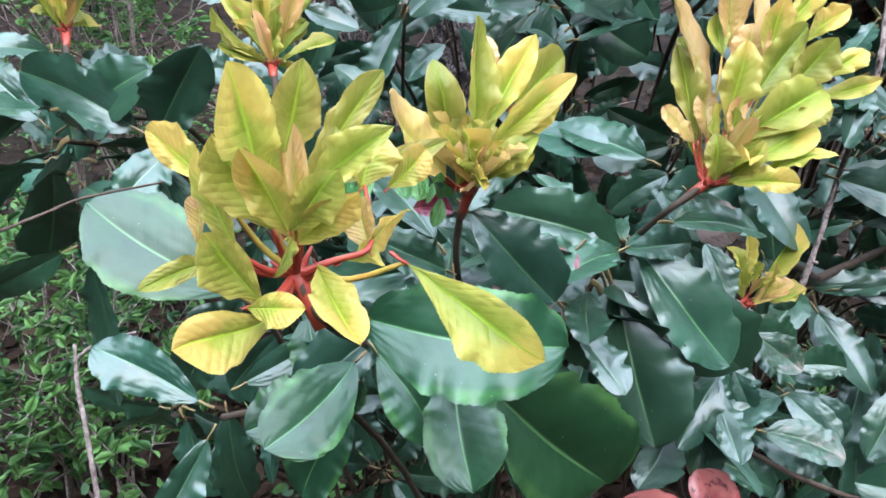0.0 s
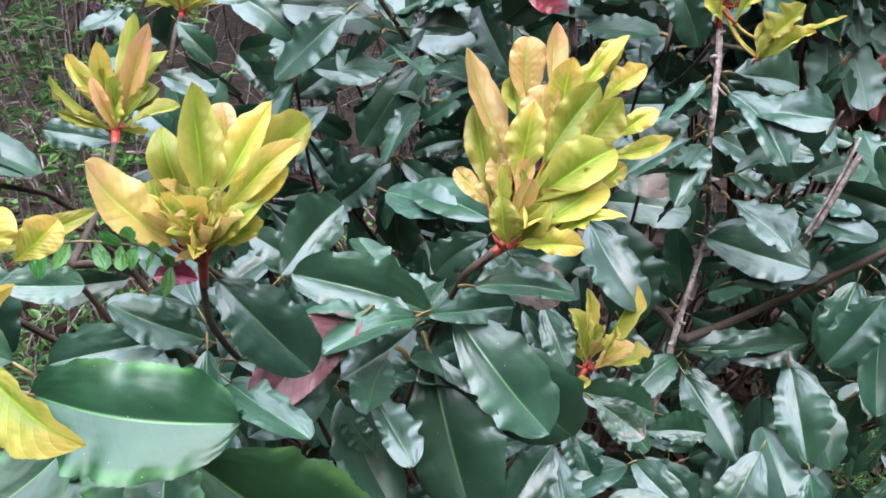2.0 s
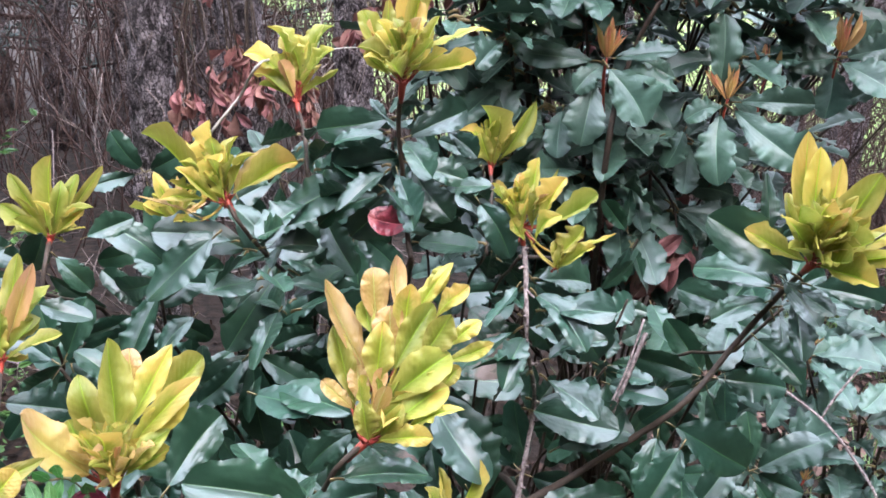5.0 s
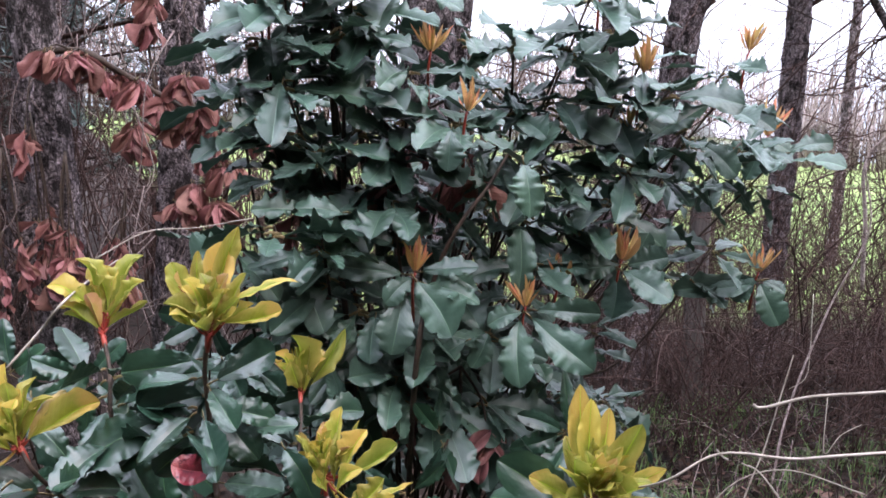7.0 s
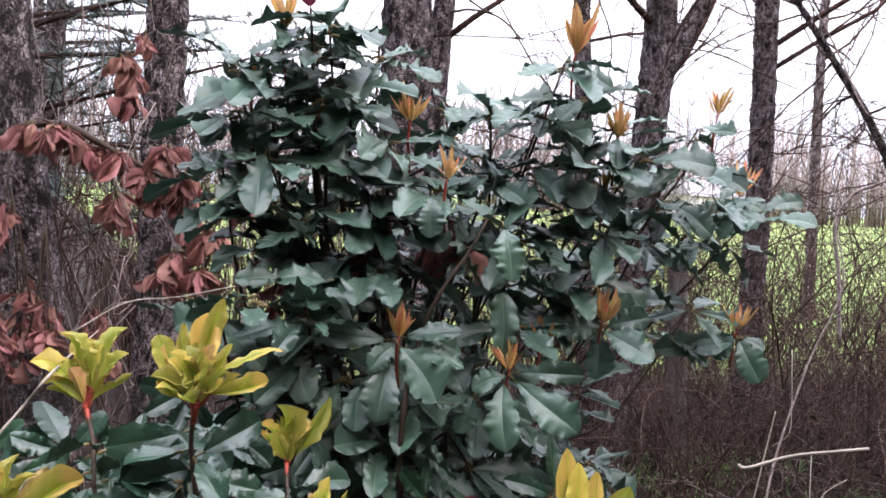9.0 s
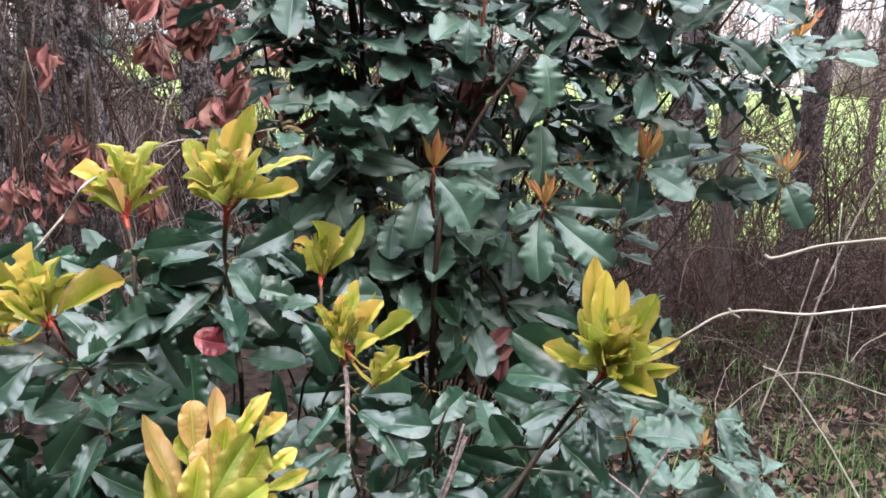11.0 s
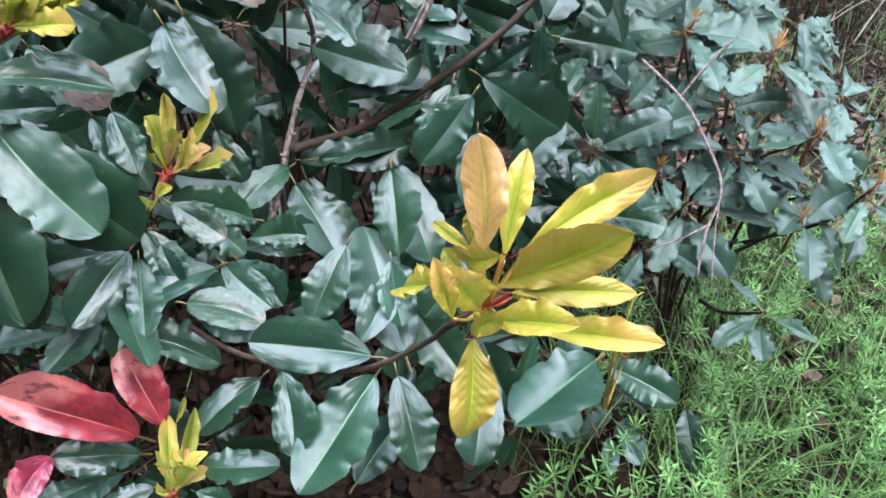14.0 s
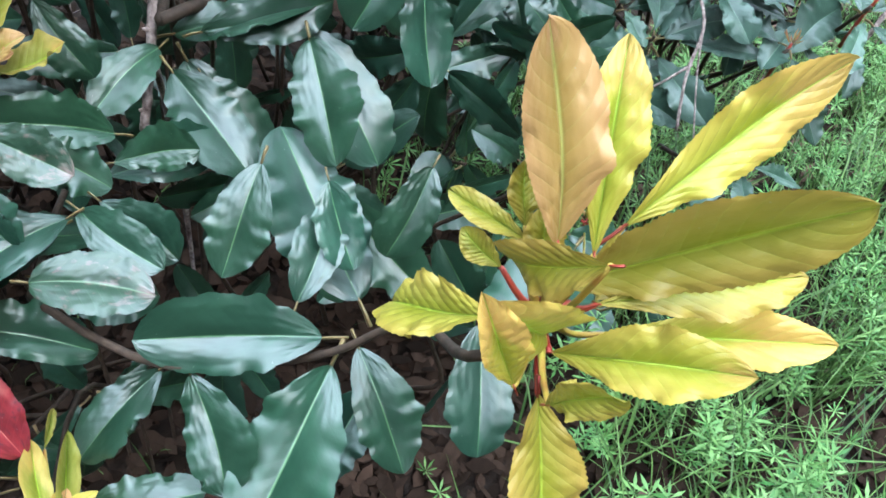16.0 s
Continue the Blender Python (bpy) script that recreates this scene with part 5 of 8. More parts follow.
shoot_leaf(b, (0.051, 0.383, 1.087), (0.055, 0.389, 1.098), 0.008, (0.274, -0.818, 0.506), 0.22)
shoot_leaf(b, (0.064, 0.385, 1.078), (0.068, 0.407, 1.113), 0.019, (0.310, -0.798, 0.518), 0.22)
shoot_leaf(b, (0.075, 0.390, 1.083), (0.083, 0.406, 1.110), 0.018, (0.276, -0.816, 0.509), 0.22)
shoot_leaf(b, (0.074, 0.432, 1.120), (0.070, 0.447, 1.145), 0.014, (0.293, -0.815, 0.500), 0.22)
leaf(b, (0.071, 0.403, 1.051), (0.129, 0.393, 0.999), 0.043, (0.438, -0.662, 0.608))
leaf(b, (0.114, 0.510, 0.882), (0.167, 0.463, 0.810), 0.062, (0.278, -0.702, 0.656))
leaf(b, (0.1420, 0.4620, 0.9930), (0.0870, 0.3950, 0.9580), 0.039, (0.181, -0.541, 0.821), DYING, "dying_leaf")
leaf(b, (0.062, 0.540, 0.970), (0.097, 0.605, 1.005), 0.041, (0.228, -0.551, 0.802))
leaf(b, (0.059, 0.401, 1.009), (0.012, 0.382, 1.042), 0.031, (0.631, -0.484, 0.607))
leaf(b, (-0.055, 0.383, 1.046), (-0.014, 0.406, 1.037), 0.030, (0.443, -0.518, 0.732))
leaf(b, (0.078, 0.447, 0.995), (0.048, 0.435, 1.020), 0.025, (0.649, -0.519, 0.556))
leaf(b, (0.003, 0.456, 1.021), (0.011, 0.470, 1.039), 0.015, (0.206, -0.816, 0.540))
leaf(b, (0.062, 0.399, 1.053), (0.039, 0.391, 1.057), 0.013, (0.351, -0.578, 0.737), REDLEAF, "red_leaf")
stalks(b, (0.071, 0.389, 1.073), bases[b.name])
b = branch(((0.232, 0.515, 1.028), (0.208, 0.506, 1.008), (0.186, 0.553, 0.938), (0.176, 0.571, 0.905), (0.157, 0.552, 0.841)), 0.00252, 0.00252, TWIG)
shoot_leaf(b, (0.235, 0.504, 1.036), (0.230, 0.508, 1.068), 0.017, (-0.012, -0.948, 0.318), 0.22)
shoot_leaf(b, (0.220, 0.529, 1.052), (0.196, 0.535, 1.074), 0.014, (0.205, -0.869, 0.450), 0.22)
shoot_leaf(b, (0.223, 0.529, 1.054), (0.206, 0.556, 1.112), 0.017, (-0.009, -0.916, 0.400), 0.22)
shoot_leaf(b, (0.228, 0.526, 1.058), (0.221, 0.541, 1.090), 0.015, (-0.029, -0.908, 0.419), 0.22)
shoot_leaf(b, (0.239, 0.519, 1.065), (0.245, 0.528, 1.093), 0.012, (-0.145, -0.901, 0.409), 0.22)
shoot_leaf(b, (0.239, 0.526, 1.065), (0.242, 0.558, 1.126), 0.025, (-0.098, -0.855, 0.510), 0.22)
shoot_leaf(b, (0.246, 0.522, 1.059), (0.301, 0.533, 1.103), 0.027, (-0.169, -0.812, 0.559), 0.22)
shoot_leaf(b, (0.255, 0.511, 1.048), (0.304, 0.514, 1.084), 0.025, (-0.262, -0.804, 0.533), 0.22)
shoot_leaf(b, (0.265, 0.510, 1.043), (0.316, 0.507, 1.064), 0.016, (-0.248, -0.773, 0.584), 0.22)
shoot_leaf(b, (0.243, 0.504, 1.037), (0.287, 0.493, 1.047), 0.016, (-0.165, -0.762, 0.627), 0.22)
shoot_leaf(b, (0.244, 0.506, 1.039), (0.265, 0.512, 1.072), 0.015, (-0.206, -0.858, 0.470), 0.22)
shoot_leaf(b, (0.255, 0.538, 1.083), (0.283, 0.560, 1.135), 0.026, (-0.180, -0.865, 0.468), 0.22)
shoot_leaf(b, (0.274, 0.541, 1.087), (0.309, 0.558, 1.128), 0.023, (-0.205, -0.843, 0.498), 0.22)
shoot_leaf(b, (0.295, 0.543, 1.088), (0.340, 0.546, 1.103), 0.013, (-0.121, -0.816, 0.565), 0.22)
shoot_leaf(b, (0.301, 0.549, 1.100), (0.327, 0.560, 1.123), 0.015, (-0.148, -0.806, 0.573), 0.22)
shoot_leaf(b, (0.295, 0.530, 1.069), (0.311, 0.537, 1.090), 0.012, (-0.280, -0.859, 0.429), 0.22)
shoot_leaf(b, (0.233, 0.555, 1.064), (0.199, 0.608, 1.139), 0.026, (-0.037, -0.870, 0.491), 0.22)
shoot_leaf(b, (0.243, 0.575, 1.106), (0.239, 0.605, 1.158), 0.025, (-0.088, -0.891, 0.446), 0.22)
shoot_leaf(b, (0.256, 0.579, 1.113), (0.255, 0.608, 1.156), 0.022, (-0.120, -0.837, 0.534), 0.22)
shoot_leaf(b, (0.269, 0.578, 1.109), (0.315, 0.599, 1.161), 0.018, (-0.216, -0.870, 0.444), 0.22)
shoot_leaf(b, (0.292, 0.579, 1.114), (0.320, 0.592, 1.143), 0.018, (-0.183, -0.846, 0.500), 0.22)
shoot_leaf(b, (0.285, 0.587, 1.122), (0.297, 0.601, 1.150), 0.014, (-0.178, -0.874, 0.453), 0.22)
shoot_leaf(b, (0.225, 0.565, 1.080), (0.209, 0.586, 1.108), 0.016, (-0.060, -0.837, 0.544), 0.22)
shoot_leaf(b, (0.235, 0.567, 1.104), (0.229, 0.584, 1.137), 0.015, (-0.052, -0.913, 0.404), 0.22)
shoot_leaf(b, (0.265, 0.559, 1.103), (0.269, 0.580, 1.146), 0.020, (-0.132, -0.908, 0.398), 0.22)
shoot_leaf(b, (0.257, 0.547, 1.086), (0.250, 0.572, 1.133), 0.023, (-0.088, -0.890, 0.448), 0.22)
shoot_leaf(b, (0.273, 0.531, 1.073), (0.303, 0.532, 1.087), 0.014, (-0.228, -0.799, 0.556), 0.22)
leaf(b, (0.183, 0.522, 0.961), (0.082, 0.506, 0.996), 0.043, (0.352, -0.608, 0.712))
leaf(b, (0.199, 0.560, 0.936), (0.298, 0.519, 0.860), 0.070, (0.215, -0.714, 0.666))
leaf(b, (0.181, 0.535, 0.914), (0.231, 0.462, 0.817), 0.066, (0.149, -0.748, 0.647))
leaf(b, (0.216, 0.669, 0.968), (0.139, 0.734, 0.968), 0.060, (-0.362, -0.434, 0.825))
leaf(b, (0.218, 0.580, 1.000), (0.178, 0.578, 0.962), 0.034, (-0.392, -0.794, 0.465))
leaf(b, (0.237, 0.578, 0.986), (0.277, 0.563, 0.953), 0.034, (0.193, -0.766, 0.613), WORN)
leaf(b, (0.302, 0.660, 0.980), (0.351, 0.608, 0.926), 0.050, (-0.034, -0.735, 0.677))
leaf(b, (0.267, 0.603, 0.926), (0.290, 0.568, 0.890), 0.034, (0.008, -0.708, 0.706))
leaf(b, (0.203, 0.585, 0.920), (0.125, 0.601, 0.935), 0.035, (0.021, -0.618, 0.786))
leaf(b, (0.164, 0.562, 0.919), (0.115, 0.509, 0.901), 0.046, (0.212, -0.476, 0.854))
leaf(b, (0.237, 0.606, 0.943), (0.202, 0.590, 0.932), 0.025, (0.036, -0.628, 0.777))
leaf(b, (0.144, 0.488, 0.850), (0.117, 0.496, 0.884), 0.028, (0.461, -0.708, 0.535))
stalks(b, (0.232, 0.515, 1.028), bases[b.name])
b = branch(((0.388, 0.723, 1.159), (0.393, 0.711, 1.117), (0.395, 0.684, 1.044), (0.424, 0.762, 0.934), (0.408, 0.719, 0.875), (0.395, 0.691, 0.814), (0.386, 0.665, 0.775)), 0.0022, 0.0034, GREYTWIG, 0.3, 'dry grey knotted twig')
shoot_leaf(b, (0.380, 0.718, 1.159), (0.353, 0.732, 1.206), 0.021, (-0.047, -0.955, 0.292), 0.5)
shoot_leaf(b, (0.388, 0.727, 1.157), (0.383, 0.746, 1.221), 0.017, (-0.141, -0.962, 0.235), 0.5)
shoot_leaf(b, (0.396, 0.727, 1.161), (0.404, 0.747, 1.222), 0.017, (-0.183, -0.934, 0.306), 0.5)
shoot_leaf(b, (0.400, 0.725, 1.158), (0.427, 0.743, 1.226), 0.018, (-0.232, -0.924, 0.305), 0.5)
shoot_leaf(b, (0.385, 0.711, 1.149), (0.392, 0.719, 1.201), 0.022, (-0.190, -0.947, 0.258), 0.5)
shoot_leaf(b, (0.398, 0.713, 1.157), (0.409, 0.717, 1.196), 0.016, (-0.222, -0.941, 0.256), 0.5)
shoot_leaf(b, (0.408, 0.717, 1.162), (0.437, 0.728, 1.212), 0.020, (-0.243, -0.908, 0.342), 0.5)
shoot_leaf(b, (0.412, 0.716, 1.161), (0.458, 0.703, 1.199), 0.019, (-0.470, -0.853, 0.228), 0.5)
shoot_leaf(b, (0.401, 0.707, 1.146), (0.428, 0.702, 1.176), 0.016, (-0.335, -0.905, 0.263), 0.5)
shoot_leaf(b, (0.424, 0.697, 1.119), (0.422, 0.706, 1.148), 0.016, (-0.155, -0.934, 0.322), 0.5)
shoot_leaf(b, (0.420, 0.696, 1.121), (0.449, 0.699, 1.163), 0.022, (-0.286, -0.906, 0.314), 0.5)
shoot_leaf(b, (0.424, 0.697, 1.121), (0.466, 0.693, 1.150), 0.019, (-0.363, -0.864, 0.349), 0.5)
shoot_leaf(b, (0.426, 0.704, 1.132), (0.475, 0.699, 1.159), 0.016, (-0.345, -0.853, 0.391), 0.5)
shoot_leaf(b, (0.390, 0.711, 1.145), (0.375, 0.714, 1.169), 0.013, (-0.033, -0.967, 0.252), 0.5)
leaf(b, (0.413, 0.755, 1.084), (0.488, 0.735, 1.001), 0.070, (0.134, -0.931, 0.338))
leaf(b, (0.423, 0.760, 0.923), (0.516, 0.719, 0.919), 0.051, (-0.253, -0.634, 0.731))
leaf(b, (0.412, 0.706, 0.825), (0.513, 0.697, 0.851), 0.038, (-0.250, -0.593, 0.766))
leaf(b, (0.410, 0.671, 0.819), (0.455, 0.604, 0.778), 0.049, (-0.153, -0.594, 0.790))
leaf(b, (0.414, 0.773, 1.024), (0.442, 0.771, 1.098), 0.046, (-0.464, -0.872, 0.154))
leaf(b, (0.392, 0.814, 0.972), (0.349, 0.822, 1.025), 0.043, (0.229, -0.915, 0.331), WORN)
leaf(b, (0.358, 0.816, 0.981), (0.423, 0.800, 0.971), 0.042, (-0.081, -0.727, 0.682))
leaf(b, (0.502, 0.666, 0.843), (0.509, 0.588, 0.797), 0.056, (-0.249, -0.509, 0.824))
leaf(b, (0.560, 0.720, 0.910), (0.547, 0.685, 0.844), 0.047, (-0.354, -0.797, 0.490))
leaf(b, (0.525, 0.786, 0.959), (0.562, 0.760, 0.961), 0.028, (-0.447, -0.560, 0.698))
stalks(b, (0.388, 0.723, 1.159), bases[b.name])
b = branch(((0.467, 0.841, 1.061), (0.444, 0.793, 1.098), (0.387, 0.714, 1.127)), 0.0018, 0.00216, TWIG)
b = branch(((0.533, 0.331, 0.962), (0.512, 0.334, 0.940), (0.518, 0.414, 0.855), (0.483, 0.434, 0.809), (0.443, 0.447, 0.788), (0.399, 0.445, 0.801), (0.361, 0.483, 0.780), (0.319, 0.533, 0.763)), 0.0021, 0.00252, TWIG)
shoot_leaf(b, (0.525, 0.322, 1.007), (0.517, 0.343, 1.065), 0.027, (-0.119, -0.893, 0.435), 0.12, True)
shoot_leaf(b, (0.536, 0.320, 1.003), (0.547, 0.355, 1.051), 0.019, (-0.183, -0.648, 0.739), 0.12)
shoot_leaf(b, (0.549, 0.330, 1.002), (0.619, 0.349, 1.043), 0.025, (-0.101, -0.620, 0.778), 0.12)
shoot_leaf(b, (0.540, 0.335, 0.973), (0.592, 0.295, 1.040), 0.030, (-0.826, -0.417, 0.378), 0.12)
shoot_leaf(b, (0.542, 0.319, 0.981), (0.614, 0.318, 0.983), 0.021, (0.112, -0.604, 0.789), 0.12)
shoot_leaf(b, (0.531, 0.317, 0.962), (0.571, 0.280, 0.993), 0.023, (-0.717, -0.313, 0.623), 0.12)
shoot_leaf(b, (0.563, 0.336, 0.939), (0.636, 0.309, 0.953), 0.023, (-0.508, -0.451, 0.734), 0.12)
shoot_leaf(b, (0.522, 0.303, 0.963), (0.520, 0.275, 0.914), 0.031, (-0.149, -0.914, 0.378), 0.12)
shoot_leaf(b, (0.519, 0.292, 0.975), (0.527, 0.274, 1.003), 0.014, (-0.891, -0.424, 0.162), 0.12)
shoot_leaf(b, (0.527, 0.319, 0.971), (0.499, 0.301, 1.013), 0.022, (0.664, -0.730, 0.164), 0.12)
shoot_leaf(b, (0.508, 0.294, 0.984), (0.495, 0.299, 1.020), 0.015, (0.052, -0.942, 0.333), 0.12)
shoot_leaf(b, (0.503, 0.306, 1.000), (0.487, 0.347, 0.958), 0.023, (-0.850, 0.369, 0.375), 0.12)
shoot_leaf(b, (0.530, 0.303, 1.019), (0.518, 0.333, 0.990), 0.020, (-0.983, -0.160, 0.087), 0.12)
shoot_leaf(b, (0.520, 0.331, 1.000), (0.500, 0.346, 1.008), 0.010, (-0.299, -0.527, 0.796), 0.12)
shoot_leaf(b, (0.521, 0.335, 1.001), (0.521, 0.344, 1.020), 0.012, (-0.155, -0.852, 0.500), 0.12)
shoot_leaf(b, (0.519, 0.340, 0.978), (0.508, 0.351, 0.986), 0.011, (-0.150, -0.596, 0.789), 0.12)
shoot_leaf(b, (0.553, 0.349, 0.952), (0.567, 0.321, 0.988), 0.016, (-0.982, -0.021, 0.188), 0.12)
shoot_leaf(b, (0.527, 0.326, 0.989), (0.524, 0.333, 1.011), 0.013, (-0.092, -0.937, 0.338), 0.12)
leaf(b, (0.482, 0.432, 0.800), (0.426, 0.361, 0.749), 0.061, (-0.086, -0.532, 0.842))
leaf(b, (0.479, 0.445, 0.807), (0.384, 0.455, 0.812), 0.041, (0.002, -0.467, 0.884))
leaf(b, (0.330, 0.508, 0.804), (0.394, 0.495, 0.797), 0.037, (-0.009, -0.474, 0.881), WORN)
leaf(b, (0.410, 0.442, 0.796), (0.422, 0.389, 0.757), 0.036, (0.085, -0.583, 0.808))
leaf(b, (0.515, 0.523, 0.735), (0.477, 0.627, 0.802), 0.064, (-0.027, -0.545, 0.838))
leaf(b, (0.433, 0.585, 0.721), (0.464, 0.647, 0.758), 0.048, (0.018, -0.515, 0.857))
leaf(b, (0.472, 0.502, 0.767), (0.499, 0.552, 0.795), 0.039, (-0.012, -0.478, 0.878))
leaf(b, (0.577, 0.462, 0.777), (0.565, 0.402, 0.727), 0.049, (-0.158, -0.611, 0.775))
leaf(b, (0.503, 0.464, 0.767), (0.522, 0.405, 0.716), 0.039, (0.011, -0.651, 0.759))
leaf(b, (0.365, 0.607, 0.788), (0.436, 0.632, 0.787), 0.035, (0.194, -0.515, 0.835))
leaf(b, (0.365, 0.563, 0.808), (0.406, 0.532, 0.783), 0.035, (0.115, -0.549, 0.828))
leaf(b, (0.349, 0.549, 0.810), (0.290, 0.514, 0.798), 0.034, (0.138, -0.518, 0.844))
leaf(b, (0.375, 0.608, 0.820), (0.306, 0.592, 0.848), 0.032, (0.419, -0.529, 0.738))
leaf(b, (0.291, 0.558, 0.839), (0.323, 0.531, 0.804), 0.033, (0.268, -0.625, 0.733))
leaf(b, (0.284, 0.529, 0.840), (0.250, 0.470, 0.811), 0.042, (0.197, -0.524, 0.829))
leaf(b, (0.279, 0.548, 0.803), (0.284, 0.494, 0.758), 0.039, (0.198, -0.616, 0.762))
leaf(b, (0.432, 0.692, 0.835), (0.522, 0.693, 0.855), 0.038, (-0.163, -0.632, 0.758))
leaf(b, (0.419, 0.700, 0.808), (0.454, 0.653, 0.739), 0.050, (0.151, -0.777, 0.611))
leaf(b, (0.403, 0.690, 0.825), (0.359, 0.643, 0.809), 0.041, (0.197, -0.477, 0.856))
leaf(b, (0.506, 0.688, 0.835), (0.544, 0.617, 0.768), 0.055, (-0.005, -0.690, 0.724))
leaf(b, (0.339, 0.658, 0.884), (0.367, 0.636, 0.842), 0.034, (0.280, -0.769, 0.574))
leaf(b, (0.292, 0.596, 0.855), (0.246, 0.614, 0.921), 0.051, (0.445, -0.730, 0.518))
leaf(b, (0.389, 0.484, 0.743), (0.340, 0.448, 0.714), 0.042, (-0.074, -0.568, 0.820))
leaf(b, (0.345, 0.426, 0.701), (0.409, 0.417, 0.711), 0.040, (-0.186, -0.362, 0.913))
leaf(b, (0.291, 0.451, 0.685), (0.230, 0.428, 0.710), 0.035, (0.455, -0.300, 0.838))
leaf(b, (0.259, 0.436, 0.668), (0.218, 0.398, 0.676), 0.035, (0.382, -0.207, 0.901))
leaf(b, (0.472, 0.424, 0.677), (0.513, 0.468, 0.712), 0.043, (-0.145, -0.527, 0.837))
leaf(b, (0.452, 0.741, 0.886), (0.530, 0.757, 0.925), 0.055, (-0.188, -0.720, 0.668))
stalks(b, (0.533, 0.331, 0.962), bases[b.name])
b = branch(((0.669, 0.657, 1.140), (0.679, 0.721, 1.089), (0.654, 0.762, 1.007), (0.593, 0.732, 0.950), (0.540, 0.743, 0.896), (0.480, 0.755, 0.841), (0.407, 0.688, 0.848)), 0.00288, 0.00432, TWIG)
shoot_leaf(b, (0.670, 0.667, 1.148), (0.659, 0.709, 1.252), 0.027, (-0.355, -0.888, 0.292), 0.35)
shoot_leaf(b, (0.671, 0.659, 1.151), (0.676, 0.687, 1.252), 0.029, (-0.406, -0.875, 0.263), 0.35)
shoot_leaf(b, (0.679, 0.666, 1.148), (0.703, 0.692, 1.247), 0.024, (-0.448, -0.848, 0.283), 0.35)
shoot_leaf(b, (0.669, 0.670, 1.144), (0.650, 0.705, 1.204), 0.020, (-0.311, -0.885, 0.345), 0.35)
shoot_leaf(b, (0.680, 0.659, 1.151), (0.737, 0.650, 1.245), 0.027, (-0.583, -0.772, 0.253), 0.35)
shoot_leaf(b, (0.682, 0.653, 1.148), (0.710, 0.654, 1.209), 0.025, (-0.529, -0.812, 0.248), 0.35)
shoot_leaf(b, (0.682, 0.651, 1.143), (0.732, 0.612, 1.162), 0.022, (-0.662, -0.589, 0.464), 0.35)
shoot_leaf(b, (0.685, 0.661, 1.142), (0.752, 0.648, 1.176), 0.017, (-0.452, -0.740, 0.498), 0.35)
leaf(b, (0.657, 0.670, 1.128), (0.577, 0.706, 1.176), 0.062, (-0.071, -0.854, 0.515))
leaf(b, (0.662, 0.650, 1.113), (0.683, 0.621, 1.101), 0.024, (-0.414, -0.584, 0.698))
leaf(b, (0.657, 0.678, 1.115), (0.680, 0.640, 1.081), 0.034, (-0.316, -0.728, 0.608))
leaf(b, (0.636, 0.676, 1.052), (0.673, 0.640, 1.018), 0.038, (-0.207, -0.773, 0.600))
leaf(b, (0.433, 0.779, 0.924), (0.543, 0.748, 0.897), 0.060, (-0.022, -0.701, 0.713))
leaf(b, (0.576, 0.690, 0.914), (0.530, 0.664, 0.850), 0.049, (-0.335, -0.767, 0.547))
leaf(b, (0.596, 0.762, 0.899), (0.691, 0.756, 0.846), 0.064, (0.268, -0.775, 0.572))
leaf(b, (0.590, 0.710, 0.862), (0.591, 0.665, 0.797), 0.042, (-0.175, -0.811, 0.559))
leaf(b, (0.723, 0.921, 0.973), (0.678, 0.848, 0.933), 0.059, (-0.067, -0.448, 0.891))
leaf(b, (0.806, 1.134, 0.887), (0.923, 1.148, 0.838), 0.066, (0.321, -0.766, 0.557))
leaf(b, (0.515, 0.777, 0.949), (0.576, 0.742, 0.945), 0.043, (-0.308, -0.608, 0.732))
leaf(b, (0.311, 0.805, 0.974), (0.406, 0.811, 0.968), 0.052, (0.081, -0.721, 0.688), WORN)
leaf(b, (0.426, 0.864, 0.997), (0.502, 0.863, 0.958), 0.053, (0.264, -0.791, 0.552))
leaf(b, (0.653, 0.770, 0.957), (0.656, 0.758, 0.908), 0.031, (-0.237, -0.946, 0.220))
leaf(b, (0.572, 1.058, 0.902), (0.644, 1.113, 0.929), 0.058, (0.123, -0.567, 0.814))
leaf(b, (0.655, 1.053, 0.941), (0.658, 0.972, 0.914), 0.053, (-0.226, -0.318, 0.921))
leaf(b, (0.546, 0.662, 0.788), (0.502, 0.682, 0.826), 0.038, (0.155, -0.776, 0.611))
leaf(b, (0.562, 0.548, 0.827), (0.528, 0.515, 0.786), 0.039, (-0.247, -0.639, 0.728))
leaf(b, (0.430, 0.693, 0.797), (0.470, 0.650, 0.748), 0.047, (0.057, -0.727, 0.684))
leaf(b, (0.785, 0.714, 0.535), (0.657, 0.594, 0.553), 0.103, (0.224, -0.095, 0.970))
leaf(b, (0.912, 0.933, 0.309), (1.022, 0.871, 0.284), 0.080, (-0.117, -0.550, 0.827))
leaf(b, (1.067, 0.914, 0.222), (1.077, 0.820, 0.164), 0.069, (-0.292, -0.529, 0.797))
stalks(b, (0.669, 0.657, 1.140), bases[b.name])
b = branch(((0.758, 0.799, 1.068), (0.723, 0.802, 1.034), (0.671, 0.794, 0.985)), 0.00216, 0.00216, TWIG)
b = branch(((0.308, 0.587, 0.879), (0.286, 0.561, 0.840), (0.267, 0.519, 0.841), (0.238, 0.503, 0.826)), 0.00216, 0.00288, TWIG)
shoot_leaf(b, (0.308, 0.588, 0.880), (0.289, 0.612, 0.925), 0.019, (0.154, -0.842, 0.516), 0.5)
shoot_leaf(b, (0.309, 0.595, 0.878), (0.307, 0.629, 0.932), 0.013, (0.084, -0.866, 0.494), 0.5)
shoot_leaf(b, (0.315, 0.591, 0.878), (0.345, 0.628, 0.937), 0.019, (-0.014, -0.854, 0.520), 0.5)
